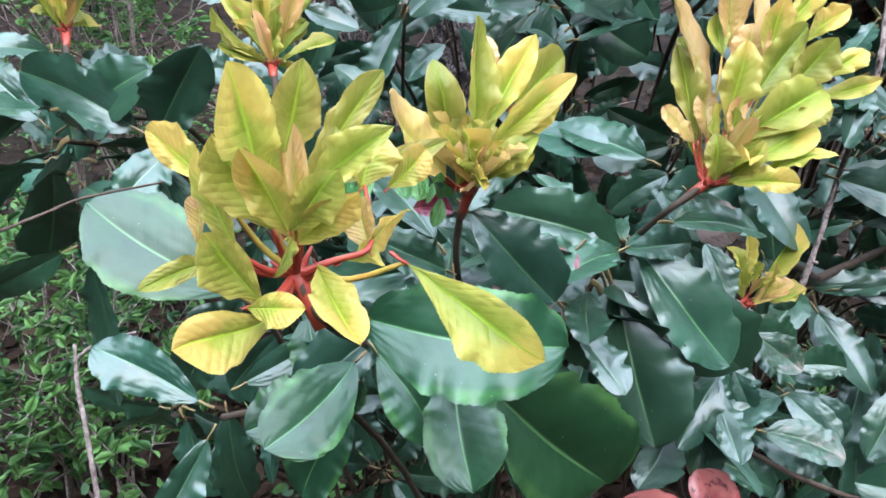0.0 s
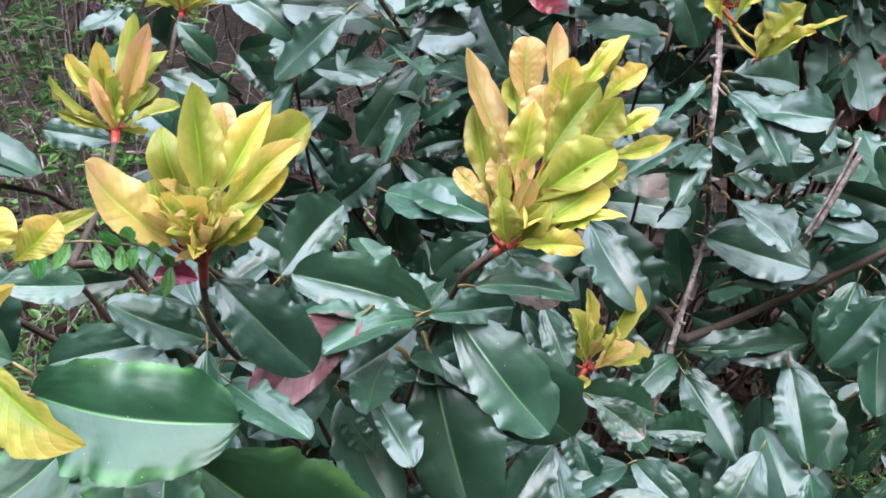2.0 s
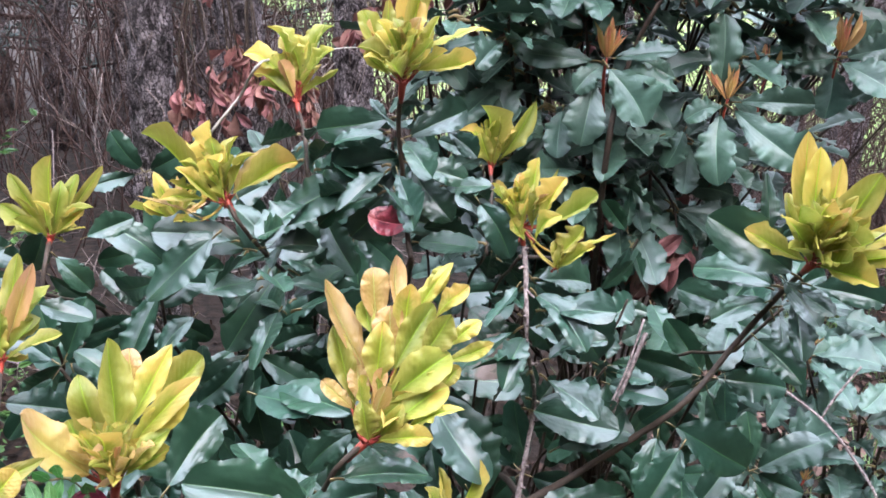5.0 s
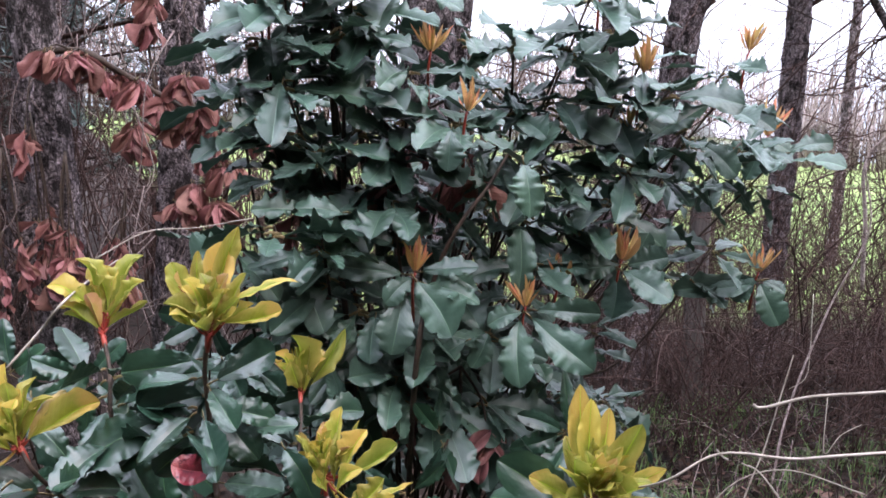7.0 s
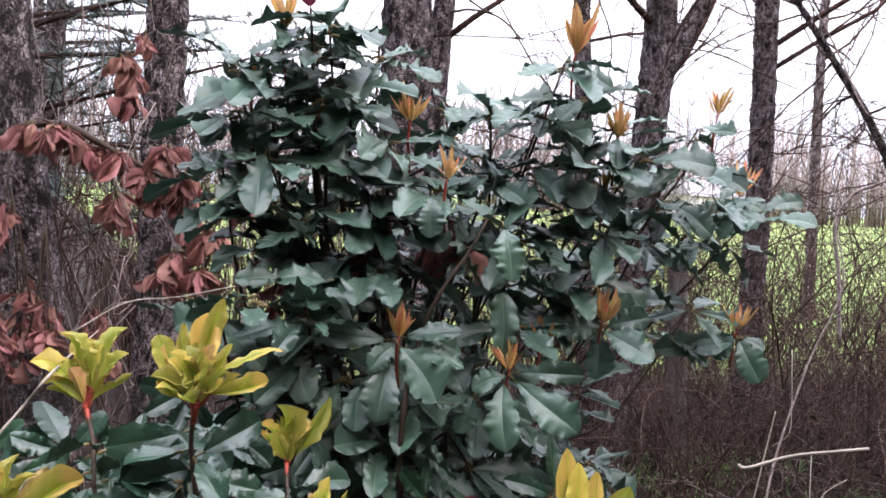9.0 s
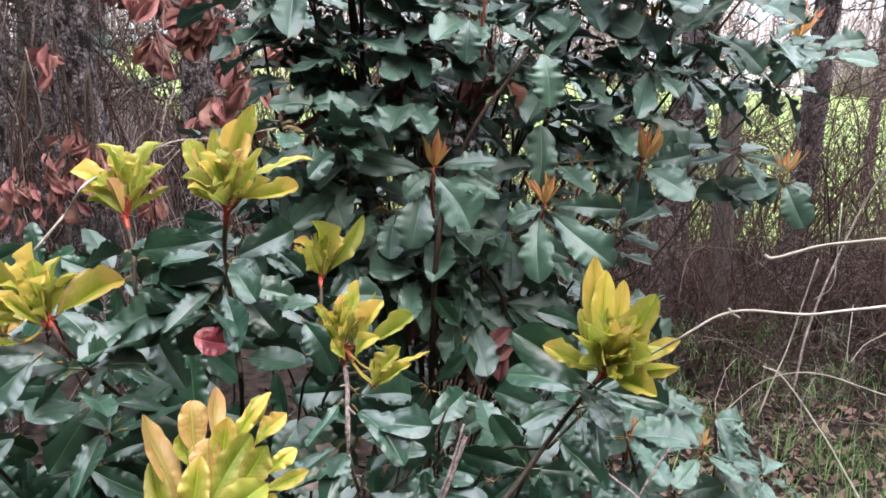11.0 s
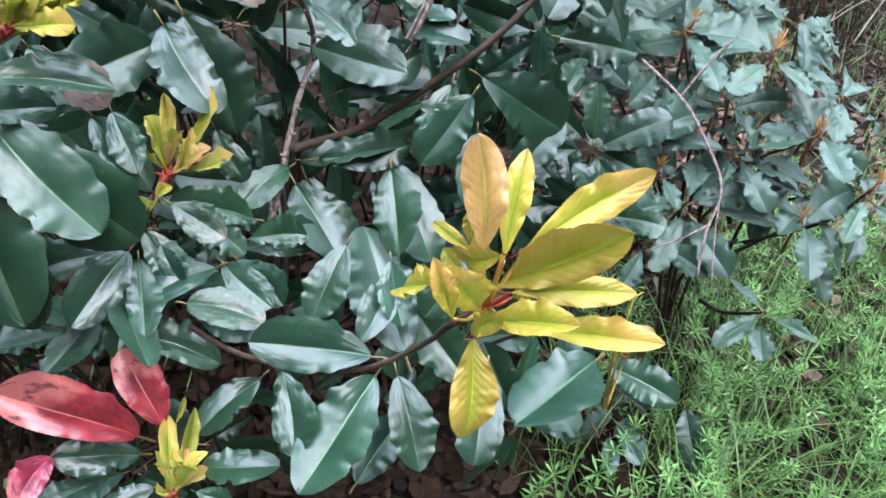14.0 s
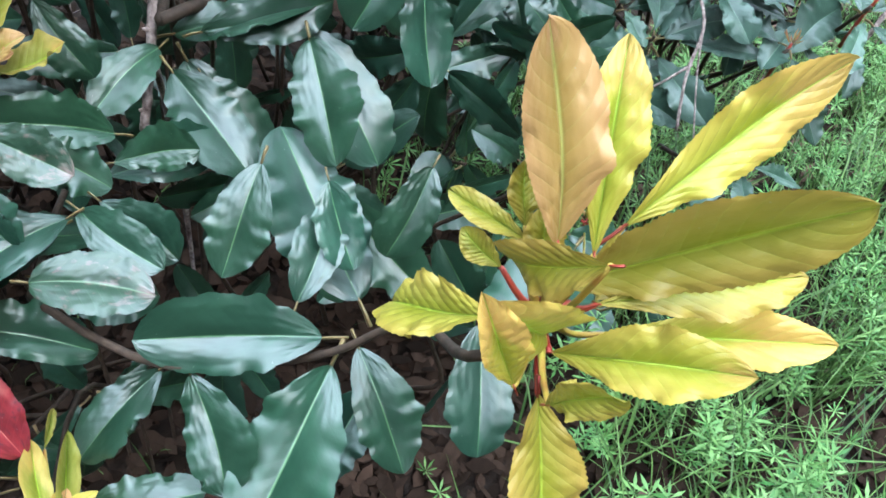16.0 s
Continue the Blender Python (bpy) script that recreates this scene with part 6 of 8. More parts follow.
shoot_leaf(b, (0.317, 0.582, 0.883), (0.329, 0.600, 0.918), 0.015, (0.024, -0.855, 0.519), 0.5)
shoot_leaf(b, (0.317, 0.585, 0.881), (0.358, 0.594, 0.895), 0.015, (-0.023, -0.759, 0.651), 0.5)
shoot_leaf(b, (0.314, 0.580, 0.883), (0.346, 0.592, 0.905), 0.015, (-0.036, -0.790, 0.612), 0.5)
shoot_leaf(b, (0.293, 0.570, 0.849), (0.286, 0.576, 0.867), 0.010, (0.168, -0.902, 0.399), 0.5)
shoot_leaf(b, (0.299, 0.573, 0.860), (0.313, 0.579, 0.874), 0.011, (-0.108, -0.860, 0.499), 0.5)
shoot_leaf(b, (0.296, 0.565, 0.856), (0.301, 0.568, 0.866), 0.006, (-0.058, -0.884, 0.464), 0.5)
leaf(b, (0.304, 0.551, 0.833), (0.322, 0.532, 0.805), 0.024, (0.120, -0.790, 0.602))
leaf(b, (0.341, 0.554, 0.797), (0.285, 0.535, 0.774), 0.032, (-0.154, -0.540, 0.827))
leaf(b, (0.328, 0.537, 0.774), (0.394, 0.510, 0.779), 0.042, (-0.241, -0.452, 0.859))
leaf(b, (0.354, 0.556, 0.809), (0.398, 0.518, 0.792), 0.038, (-0.136, -0.519, 0.844))
leaf(b, (0.314, 0.562, 0.866), (0.359, 0.547, 0.843), 0.031, (0.149, -0.673, 0.725), WORN)
leaf(b, (0.370, 0.607, 0.798), (0.424, 0.605, 0.806), 0.034, (-0.148, -0.546, 0.824))
leaf(b, (0.460, 0.570, 0.822), (0.429, 0.526, 0.770), 0.046, (-0.290, -0.638, 0.713))
leaf(b, (0.499, 0.557, 0.815), (0.509, 0.517, 0.774), 0.036, (-0.212, -0.723, 0.658))
leaf(b, (0.250, 0.563, 0.800), (0.272, 0.546, 0.774), 0.024, (0.194, -0.740, 0.645))
leaf(b, (0.319, 0.590, 0.837), (0.371, 0.577, 0.804), 0.039, (0.247, -0.697, 0.673))
leaf(b, (0.199, 0.533, 0.955), (0.278, 0.491, 0.885), 0.069, (0.263, -0.671, 0.693))
leaf(b, (0.182, 0.517, 0.928), (0.227, 0.450, 0.830), 0.073, (0.282, -0.729, 0.624))
leaf(b, (0.215, 0.597, 0.982), (0.256, 0.580, 0.943), 0.033, (0.283, -0.727, 0.626))
leaf(b, (0.213, 0.605, 0.924), (0.295, 0.658, 0.963), 0.065, (0.091, -0.677, 0.730))
leaf(b, (0.308, 0.721, 0.963), (0.356, 0.674, 0.870), 0.068, (0.177, -0.835, 0.522))
leaf(b, (0.251, 0.601, 0.922), (0.296, 0.576, 0.870), 0.045, (0.282, -0.747, 0.602))
leaf(b, (0.286, 0.528, 0.795), (0.274, 0.486, 0.763), 0.034, (0.062, -0.613, 0.788))
stalks(b, (0.308, 0.587, 0.879), bases[b.name])
b = branch(((0.264, 0.812, 1.289), (0.261, 0.829, 1.243), (0.269, 0.854, 1.167), (0.276, 0.881, 1.096), (0.280, 0.854, 1.076)), 0.00252, 0.0036, TWIG)
shoot_leaf(b, (0.259, 0.813, 1.298), (0.209, 0.830, 1.373), 0.029, (0.130, -0.946, 0.299), 0.35)
shoot_leaf(b, (0.261, 0.820, 1.296), (0.245, 0.844, 1.386), 0.030, (0.043, -0.971, 0.234), 0.35)
shoot_leaf(b, (0.269, 0.825, 1.299), (0.279, 0.857, 1.403), 0.032, (-0.028, -0.964, 0.264), 0.35)
shoot_leaf(b, (0.263, 0.818, 1.301), (0.289, 0.846, 1.399), 0.027, (-0.060, -0.958, 0.281), 0.35)
shoot_leaf(b, (0.259, 0.803, 1.300), (0.259, 0.810, 1.347), 0.020, (-0.008, -0.968, 0.252), 0.35)
shoot_leaf(b, (0.276, 0.809, 1.303), (0.311, 0.817, 1.361), 0.028, (-0.149, -0.953, 0.264), 0.35)
shoot_leaf(b, (0.280, 0.808, 1.305), (0.340, 0.800, 1.321), 0.020, (-0.170, -0.876, 0.451), 0.35)
shoot_leaf(b, (0.250, 0.810, 1.299), (0.216, 0.808, 1.320), 0.014, (0.256, -0.902, 0.349), 0.35)
shoot_leaf(b, (0.278, 0.827, 1.321), (0.363, 0.833, 1.357), 0.021, (-0.119, -0.899, 0.422), 0.35)
shoot_leaf(b, (0.256, 0.818, 1.301), (0.227, 0.834, 1.362), 0.027, (0.104, -0.956, 0.274), 0.35)
leaf(b, (0.282, 0.888, 1.238), (0.306, 0.874, 1.194), 0.032, (0.107, -0.932, 0.346))
leaf(b, (0.263, 0.897, 1.191), (0.184, 0.878, 1.176), 0.051, (0.068, -0.780, 0.622))
leaf(b, (0.323, 0.888, 1.225), (0.356, 0.866, 1.200), 0.029, (-0.081, -0.799, 0.596))
leaf(b, (0.280, 0.884, 1.180), (0.327, 0.845, 1.127), 0.050, (-0.009, -0.810, 0.587))
leaf(b, (0.252, 0.880, 1.242), (0.166, 0.880, 1.226), 0.045, (-0.094, -0.819, 0.566))
leaf(b, (0.274, 0.912, 1.174), (0.226, 0.888, 1.129), 0.043, (-0.099, -0.832, 0.547))
leaf(b, (0.219, 0.900, 1.190), (0.184, 0.904, 1.223), 0.029, (0.273, -0.875, 0.399))
leaf(b, (0.275, 0.918, 1.144), (0.205, 0.907, 1.087), 0.056, (-0.249, -0.844, 0.474))
leaf(b, (0.319, 0.854, 1.168), (0.370, 0.833, 1.174), 0.034, (-0.366, -0.695, 0.619))
leaf(b, (0.272, 0.800, 1.135), (0.228, 0.795, 1.146), 0.034, (0.205, -0.831, 0.451), REDLEAF, "red_leaf")
stalks(b, (0.264, 0.812, 1.289), bases[b.name])
b = branch(((0.131, 1.007, 1.240), (0.145, 0.961, 1.205), (0.151, 0.925, 1.162), (0.160, 0.940, 1.129)), 0.00252, 0.00288, TWIG)
shoot_leaf(b, (0.128, 1.010, 1.268), (0.064, 1.005, 1.312), 0.027, (0.282, -0.885, 0.372), 0.35)
shoot_leaf(b, (0.130, 1.020, 1.265), (0.083, 1.034, 1.339), 0.031, (0.231, -0.929, 0.289), 0.35)
shoot_leaf(b, (0.132, 1.025, 1.266), (0.113, 1.041, 1.326), 0.024, (0.186, -0.951, 0.247), 0.35)
shoot_leaf(b, (0.134, 1.025, 1.266), (0.147, 1.051, 1.331), 0.026, (0.064, -0.948, 0.312), 0.35)
shoot_leaf(b, (0.137, 1.022, 1.267), (0.176, 1.050, 1.339), 0.031, (0.016, -0.944, 0.330), 0.35)
shoot_leaf(b, (0.140, 1.016, 1.271), (0.182, 1.024, 1.314), 0.022, (-0.114, -0.945, 0.307), 0.35)
shoot_leaf(b, (0.136, 1.007, 1.268), (0.123, 1.014, 1.316), 0.018, (0.183, -0.949, 0.256), 0.35)
stalks(b, (0.131, 1.007, 1.240), bases[b.name])
b = branch(((0.058, 0.882, 1.139), (0.075, 0.869, 1.114), (0.099, 0.906, 1.064), (0.133, 0.907, 1.030), (0.157, 0.964, 0.981)), 0.00252, 0.00288, TWIG)
shoot_leaf(b, (0.053, 0.880, 1.137), (-0.031, 0.882, 1.211), 0.025, (0.296, -0.888, 0.351), 0.5)
shoot_leaf(b, (0.050, 0.886, 1.138), (0.012, 0.898, 1.210), 0.027, (0.274, -0.924, 0.266), 0.5)
shoot_leaf(b, (0.054, 0.888, 1.137), (0.036, 0.911, 1.222), 0.029, (0.211, -0.942, 0.263), 0.5)
shoot_leaf(b, (0.059, 0.889, 1.139), (0.075, 0.918, 1.221), 0.027, (0.128, -0.955, 0.269), 0.5)
shoot_leaf(b, (0.064, 0.887, 1.142), (0.103, 0.907, 1.196), 0.025, (0.041, -0.957, 0.288), 0.5)
shoot_leaf(b, (0.068, 0.880, 1.147), (0.144, 0.895, 1.186), 0.023, (0.014, -0.924, 0.383), 0.5)
shoot_leaf(b, (0.059, 0.874, 1.141), (0.060, 0.884, 1.200), 0.023, (0.170, -0.961, 0.218), 0.5)
shoot_leaf(b, (0.050, 0.874, 1.138), (-0.003, 0.871, 1.184), 0.026, (0.319, -0.887, 0.335), 0.5)
shoot_leaf(b, (0.037, 0.871, 1.143), (-0.014, 0.856, 1.151), 0.017, (0.281, -0.852, 0.443), 0.5)
shoot_leaf(b, (0.031, 0.871, 1.119), (-0.040, 0.861, 1.149), 0.016, (0.331, -0.855, 0.400), 0.5)
shoot_leaf(b, (0.030, 0.866, 1.117), (-0.004, 0.858, 1.120), 0.011, (0.266, -0.847, 0.459), 0.5)
stalks(b, (0.058, 0.882, 1.139), bases[b.name])
b = branch(((0.387, 0.978, 1.169), (0.383, 0.921, 1.131), (0.371, 0.859, 1.083)), 0.00216, 0.00216, TWIG)
shoot_leaf(b, (0.387, 0.978, 1.170), (0.371, 0.995, 1.260), 0.027, (-0.079, -0.983, 0.168), 0.5)
shoot_leaf(b, (0.389, 0.971, 1.171), (0.392, 0.980, 1.244), 0.028, (-0.135, -0.977, 0.167), 0.5)
shoot_leaf(b, (0.394, 0.981, 1.169), (0.440, 0.985, 1.258), 0.026, (-0.272, -0.949, 0.158), 0.5)
shoot_leaf(b, (0.392, 0.970, 1.173), (0.418, 0.970, 1.217), 0.019, (-0.244, -0.943, 0.228), 0.5)
shoot_leaf(b, (0.388, 0.975, 1.169), (0.364, 0.981, 1.214), 0.020, (0.010, -0.982, 0.190), 0.5)
leaf(b, (0.046, 0.851, 1.100), (-0.025, 0.818, 1.034), 0.060, (-0.065, -0.863, 0.500))
leaf(b, (0.217, 0.886, 1.168), (0.112, 0.881, 1.112), 0.064, (-0.234, -0.828, 0.509))
leaf(b, (0.140, 0.899, 1.039), (0.230, 0.876, 0.993), 0.064, (0.120, -0.776, 0.620))
leaf(b, (0.108, 0.926, 1.026), (0.048, 0.891, 0.937), 0.070, (-0.138, -0.891, 0.433))
leaf(b, (0.172, 0.937, 1.103), (0.212, 0.915, 1.034), 0.051, (0.155, -0.908, 0.388))
leaf(b, (0.249, 0.906, 1.208), (0.183, 0.903, 1.174), 0.045, (-0.215, -0.836, 0.504))
leaf(b, (0.280, 0.892, 1.171), (0.323, 0.872, 1.152), 0.032, (-0.108, -0.793, 0.600))
leaf(b, (0.303, 0.897, 1.202), (0.286, 0.897, 1.243), 0.028, (0.136, -0.989, 0.057))
leaf(b, (0.351, 0.782, 1.165), (0.384, 0.753, 1.112), 0.042, (-0.064, -0.891, 0.450))
leaf(b, (0.311, 0.896, 1.215), (0.352, 0.883, 1.200), 0.029, (-0.075, -0.830, 0.553))
leaf(b, (0.243, 0.901, 1.109), (0.317, 0.880, 1.109), 0.038, (-0.212, -0.742, 0.636))
leaf(b, (0.289, 0.837, 1.103), (0.352, 0.796, 1.109), 0.037, (-0.456, -0.602, 0.655))
leaf(b, (0.074, 0.901, 1.072), (-0.034, 0.885, 1.097), 0.068, (0.259, -0.744, 0.616))
leaf(b, (-0.020, 0.884, 1.057), (-0.088, 0.882, 1.109), 0.044, (0.402, -0.767, 0.500))
leaf(b, (0.097, 1.044, 0.917), (0.165, 1.035, 0.968), 0.053, (-0.440, -0.776, 0.452))
leaf(b, (0.002, 0.923, 0.971), (-0.036, 0.891, 0.934), 0.039, (0.046, -0.780, 0.624))
leaf(b, (0.109, 0.730, 0.960), (0.181, 0.682, 0.965), 0.051, (-0.372, -0.476, 0.797))
leaf(b, (0.762, 1.350, 0.913), (0.721, 1.337, 0.848), 0.046, (-0.427, -0.796, 0.428), DYING, "dying_leaf")
stalks(b, (0.387, 0.978, 1.169), bases[b.name])
b = branch(((-0.199, 0.998, 1.050), (-0.177, 0.927, 1.049), (-0.178, 0.902, 1.011)), 0.00288, 0.00288, TWIG)
shoot_leaf(b, (-0.200, 1.000, 1.056), (-0.263, 0.987, 1.101), 0.022, (0.425, -0.824, 0.374), 0.5)
shoot_leaf(b, (-0.202, 1.005, 1.056), (-0.243, 1.012, 1.143), 0.025, (0.409, -0.880, 0.243), 0.5)
shoot_leaf(b, (-0.200, 1.009, 1.057), (-0.203, 1.037, 1.158), 0.028, (0.303, -0.924, 0.232), 0.5)
shoot_leaf(b, (-0.197, 1.008, 1.057), (-0.169, 1.040, 1.133), 0.025, (0.222, -0.937, 0.271), 0.5)
shoot_leaf(b, (-0.193, 1.006, 1.058), (-0.139, 1.046, 1.138), 0.023, (0.188, -0.930, 0.315), 0.5)
shoot_leaf(b, (-0.194, 0.998, 1.057), (-0.133, 1.025, 1.096), 0.022, (0.176, -0.903, 0.392), 0.5)
shoot_leaf(b, (-0.195, 0.993, 1.058), (-0.219, 0.994, 1.113), 0.022, (0.401, -0.879, 0.259), 0.5)
shoot_leaf(b, (-0.192, 0.992, 1.059), (-0.180, 1.008, 1.127), 0.026, (0.261, -0.938, 0.229), 0.5)
shoot_leaf(b, (-0.189, 0.993, 1.059), (-0.153, 1.005, 1.088), 0.017, (0.143, -0.926, 0.350), 0.5)
shoot_leaf(b, (-0.198, 0.992, 1.056), (-0.232, 0.983, 1.088), 0.018, (0.455, -0.826, 0.332), 0.5)
stalks(b, (-0.199, 0.998, 1.050), bases[b.name])
b = branch(((-0.038, 1.044, 1.061), (-0.026, 0.990, 1.049), (-0.023, 0.954, 1.036)), 0.00216, 0.00216, TWIG)
shoot_leaf(b, (-0.039, 1.044, 1.064), (-0.104, 1.037, 1.095), 0.021, (0.279, -0.871, 0.403), 0.5)
shoot_leaf(b, (-0.040, 1.048, 1.064), (-0.079, 1.061, 1.138), 0.022, (0.263, -0.923, 0.280), 0.5)
shoot_leaf(b, (-0.037, 1.045, 1.065), (-0.043, 1.058, 1.128), 0.024, (0.194, -0.957, 0.215), 0.5)
shoot_leaf(b, (-0.033, 1.042, 1.065), (0.001, 1.054, 1.100), 0.019, (0.041, -0.942, 0.333), 0.5)
shoot_leaf(b, (-0.035, 1.037, 1.063), (-0.062, 1.035, 1.086), 0.013, (0.288, -0.887, 0.361), 0.5)
stalks(b, (-0.038, 1.044, 1.061), bases[b.name])
b = branch(((-0.132, 0.680, 1.022), (-0.108, 0.616, 1.012), (-0.082, 0.541, 1.011), (-0.053, 0.455, 1.019)), 0.00288, 0.00288, TWIG)
shoot_leaf(b, (-0.134, 0.680, 1.024), (-0.193, 0.675, 1.076), 0.020, (0.463, -0.771, 0.438), 0.5)
shoot_leaf(b, (-0.136, 0.685, 1.023), (-0.176, 0.700, 1.098), 0.018, (0.435, -0.829, 0.352), 0.5)
shoot_leaf(b, (-0.135, 0.688, 1.023), (-0.151, 0.714, 1.104), 0.018, (0.369, -0.872, 0.323), 0.5)
shoot_leaf(b, (-0.134, 0.688, 1.023), (-0.127, 0.733, 1.117), 0.022, (0.300, -0.880, 0.369), 0.5)
shoot_leaf(b, (-0.131, 0.686, 1.024), (-0.100, 0.732, 1.105), 0.020, (0.247, -0.887, 0.389), 0.5)
shoot_leaf(b, (-0.132, 0.690, 1.025), (-0.096, 0.737, 1.092), 0.021, (0.243, -0.868, 0.433), 0.5)
shoot_leaf(b, (-0.130, 0.674, 1.027), (-0.149, 0.678, 1.068), 0.014, (0.423, -0.825, 0.374), 0.5)
shoot_leaf(b, (-0.127, 0.673, 1.028), (-0.125, 0.686, 1.072), 0.015, (0.318, -0.881, 0.350), 0.5)
shoot_leaf(b, (-0.123, 0.678, 1.028), (-0.073, 0.695, 1.048), 0.017, (0.140, -0.854, 0.501), 0.5)
shoot_leaf(b, (-0.133, 0.677, 1.025), (-0.181, 0.660, 1.048), 0.012, (0.466, -0.732, 0.496), 0.5)
shoot_leaf(b, (-0.136, 0.673, 1.027), (-0.160, 0.663, 1.042), 0.009, (0.486, -0.735, 0.474), 0.5)
leaf(b, (-0.300, 0.654, 1.025), (-0.215, 0.679, 0.973), 0.056, (0.545, -0.572, 0.613))
leaf(b, (-0.323, 0.650, 1.022), (-0.298, 0.611, 0.940), 0.057, (0.490, -0.720, 0.492))
leaf(b, (-0.326, 0.651, 1.028), (-0.380, 0.615, 1.037), 0.041, (0.488, -0.549, 0.679))
leaf(b, (-0.150, 0.763, 1.114), (-0.186, 0.742, 1.097), 0.028, (0.159, -0.792, 0.589))
leaf(b, (-0.104, 0.775, 1.101), (-0.070, 0.774, 1.063), 0.032, (0.459, -0.768, 0.447))
leaf(b, (-0.122, 0.763, 1.050), (-0.068, 0.764, 1.034), 0.035, (0.206, -0.697, 0.687))
leaf(b, (-0.081, 0.807, 1.114), (-0.034, 0.824, 1.132), 0.033, (0.065, -0.806, 0.588))
leaf(b, (-0.175, 0.750, 0.981), (-0.237, 0.728, 0.998), 0.042, (0.399, -0.613, 0.682))
leaf(b, (-0.160, 0.739, 0.945), (-0.096, 0.745, 0.934), 0.040, (0.191, -0.642, 0.743))
leaf(b, (-0.051, 0.775, 0.945), (-0.098, 0.781, 0.988), 0.040, (0.416, -0.723, 0.551))
leaf(b, (-0.364, 0.637, 0.973), (-0.335, 0.641, 0.941), 0.027, (0.646, -0.553, 0.526))
leaf(b, (-0.205, 0.703, 0.872), (-0.252, 0.695, 0.901), 0.034, (0.489, -0.564, 0.666))
leaf(b, (-0.046, 0.750, 0.893), (0.021, 0.745, 0.858), 0.047, (0.310, -0.649, 0.695))
stalks(b, (-0.132, 0.680, 1.022), bases[b.name])
b = branch(((-0.281, 0.607, 1.066), (-0.269, 0.580, 1.054), (-0.246, 0.538, 1.030)), 0.00288, 0.00288, TWIG)
shoot_leaf(b, (-0.282, 0.607, 1.067), (-0.302, 0.624, 1.155), 0.021, (0.553, -0.786, 0.275), 0.5)
shoot_leaf(b, (-0.277, 0.602, 1.071), (-0.273, 0.621, 1.125), 0.019, (0.479, -0.824, 0.304), 0.5)
shoot_leaf(b, (-0.281, 0.610, 1.068), (-0.255, 0.655, 1.149), 0.021, (0.420, -0.848, 0.324), 0.5)
shoot_leaf(b, (-0.276, 0.604, 1.071), (-0.235, 0.643, 1.141), 0.020, (0.368, -0.873, 0.321), 0.5)
shoot_leaf(b, (-0.279, 0.598, 1.070), (-0.309, 0.588, 1.119), 0.018, (0.635, -0.701, 0.324), 0.5)
shoot_leaf(b, (-0.275, 0.599, 1.072), (-0.281, 0.603, 1.111), 0.015, (0.548, -0.779, 0.303), 0.5)
stalks(b, (-0.281, 0.607, 1.066), bases[b.name])
b = branch(((0.325, 0.404, 0.692), (0.318, 0.395, 0.675), (0.302, 0.388, 0.641)), 0.00216, 0.00216, TWIG)
shoot_leaf(b, (0.322, 0.406, 0.694), (0.305, 0.438, 0.721), 0.014, (0.230, -0.558, 0.797), 0.5)
shoot_leaf(b, (0.325, 0.406, 0.691), (0.317, 0.459, 0.728), 0.016, (0.185, -0.554, 0.812), 0.5)
shoot_leaf(b, (0.328, 0.405, 0.692), (0.340, 0.460, 0.729), 0.014, (0.140, -0.576, 0.806), 0.5)
shoot_leaf(b, (0.329, 0.399, 0.701), (0.332, 0.422, 0.721), 0.012, (0.158, -0.556, 0.816), 0.5)
shoot_leaf(b, (0.330, 0.407, 0.702), (0.355, 0.430, 0.716), 0.008, (0.104, -0.511, 0.853), 0.5)
shoot_leaf(b, (0.326, 0.399, 0.700), (0.318, 0.415, 0.718), 0.010, (0.217, -0.546, 0.809), 0.5)
shoot_leaf(b, (0.321, 0.458, 0.715), (0.326, 0.479, 0.729), 0.008, (0.137, -0.614, 0.777), 0.5)
leaf(b, (0.292, 0.446, 0.714), (0.199, 0.431, 0.782), 0.040, (0.580, -0.386, 0.718), REDLEAF, "red_leaf")
leaf(b, (0.312, 0.452, 0.721), (0.277, 0.491, 0.769), 0.035, (0.319, -0.605, 0.729), REDLEAF, "red_leaf")
leaf(b, (0.236, 0.415, 0.728), (0.218, 0.379, 0.714), 0.026, (0.195, -0.450, 0.872), REDLEAF, "red_leaf")
leaf(b, (0.304, 0.426, 0.673), (0.266, 0.409, 0.672), 0.026, (0.154, -0.364, 0.918))
leaf(b, (0.342, 0.408, 0.691), (0.371, 0.399, 0.682), 0.020, (0.160, -0.378, 0.912))
stalks(b, (0.325, 0.404, 0.692), bases[b.name])
b = branch(((0.957, 0.970, 0.289), (0.952, 0.949, 0.247), (0.877, 0.819, 0.263)), 0.0018, 0.00216, TWIG)
shoot_leaf(b, (0.651, 0.403, 0.877), (0.679, 0.396, 0.884), 0.011, (-0.062, -0.581, 0.811), 0.5)
shoot_leaf(b, (0.657, 0.406, 0.877), (0.667, 0.413, 0.902), 0.008, (-0.398, -0.647, 0.650), 0.5)
shoot_leaf(b, (0.649, 0.397, 0.878), (0.660, 0.389, 0.881), 0.005, (-0.321, -0.539, 0.779), 0.5)
stalks(b, (0.957, 0.970, 0.289), bases[b.name])



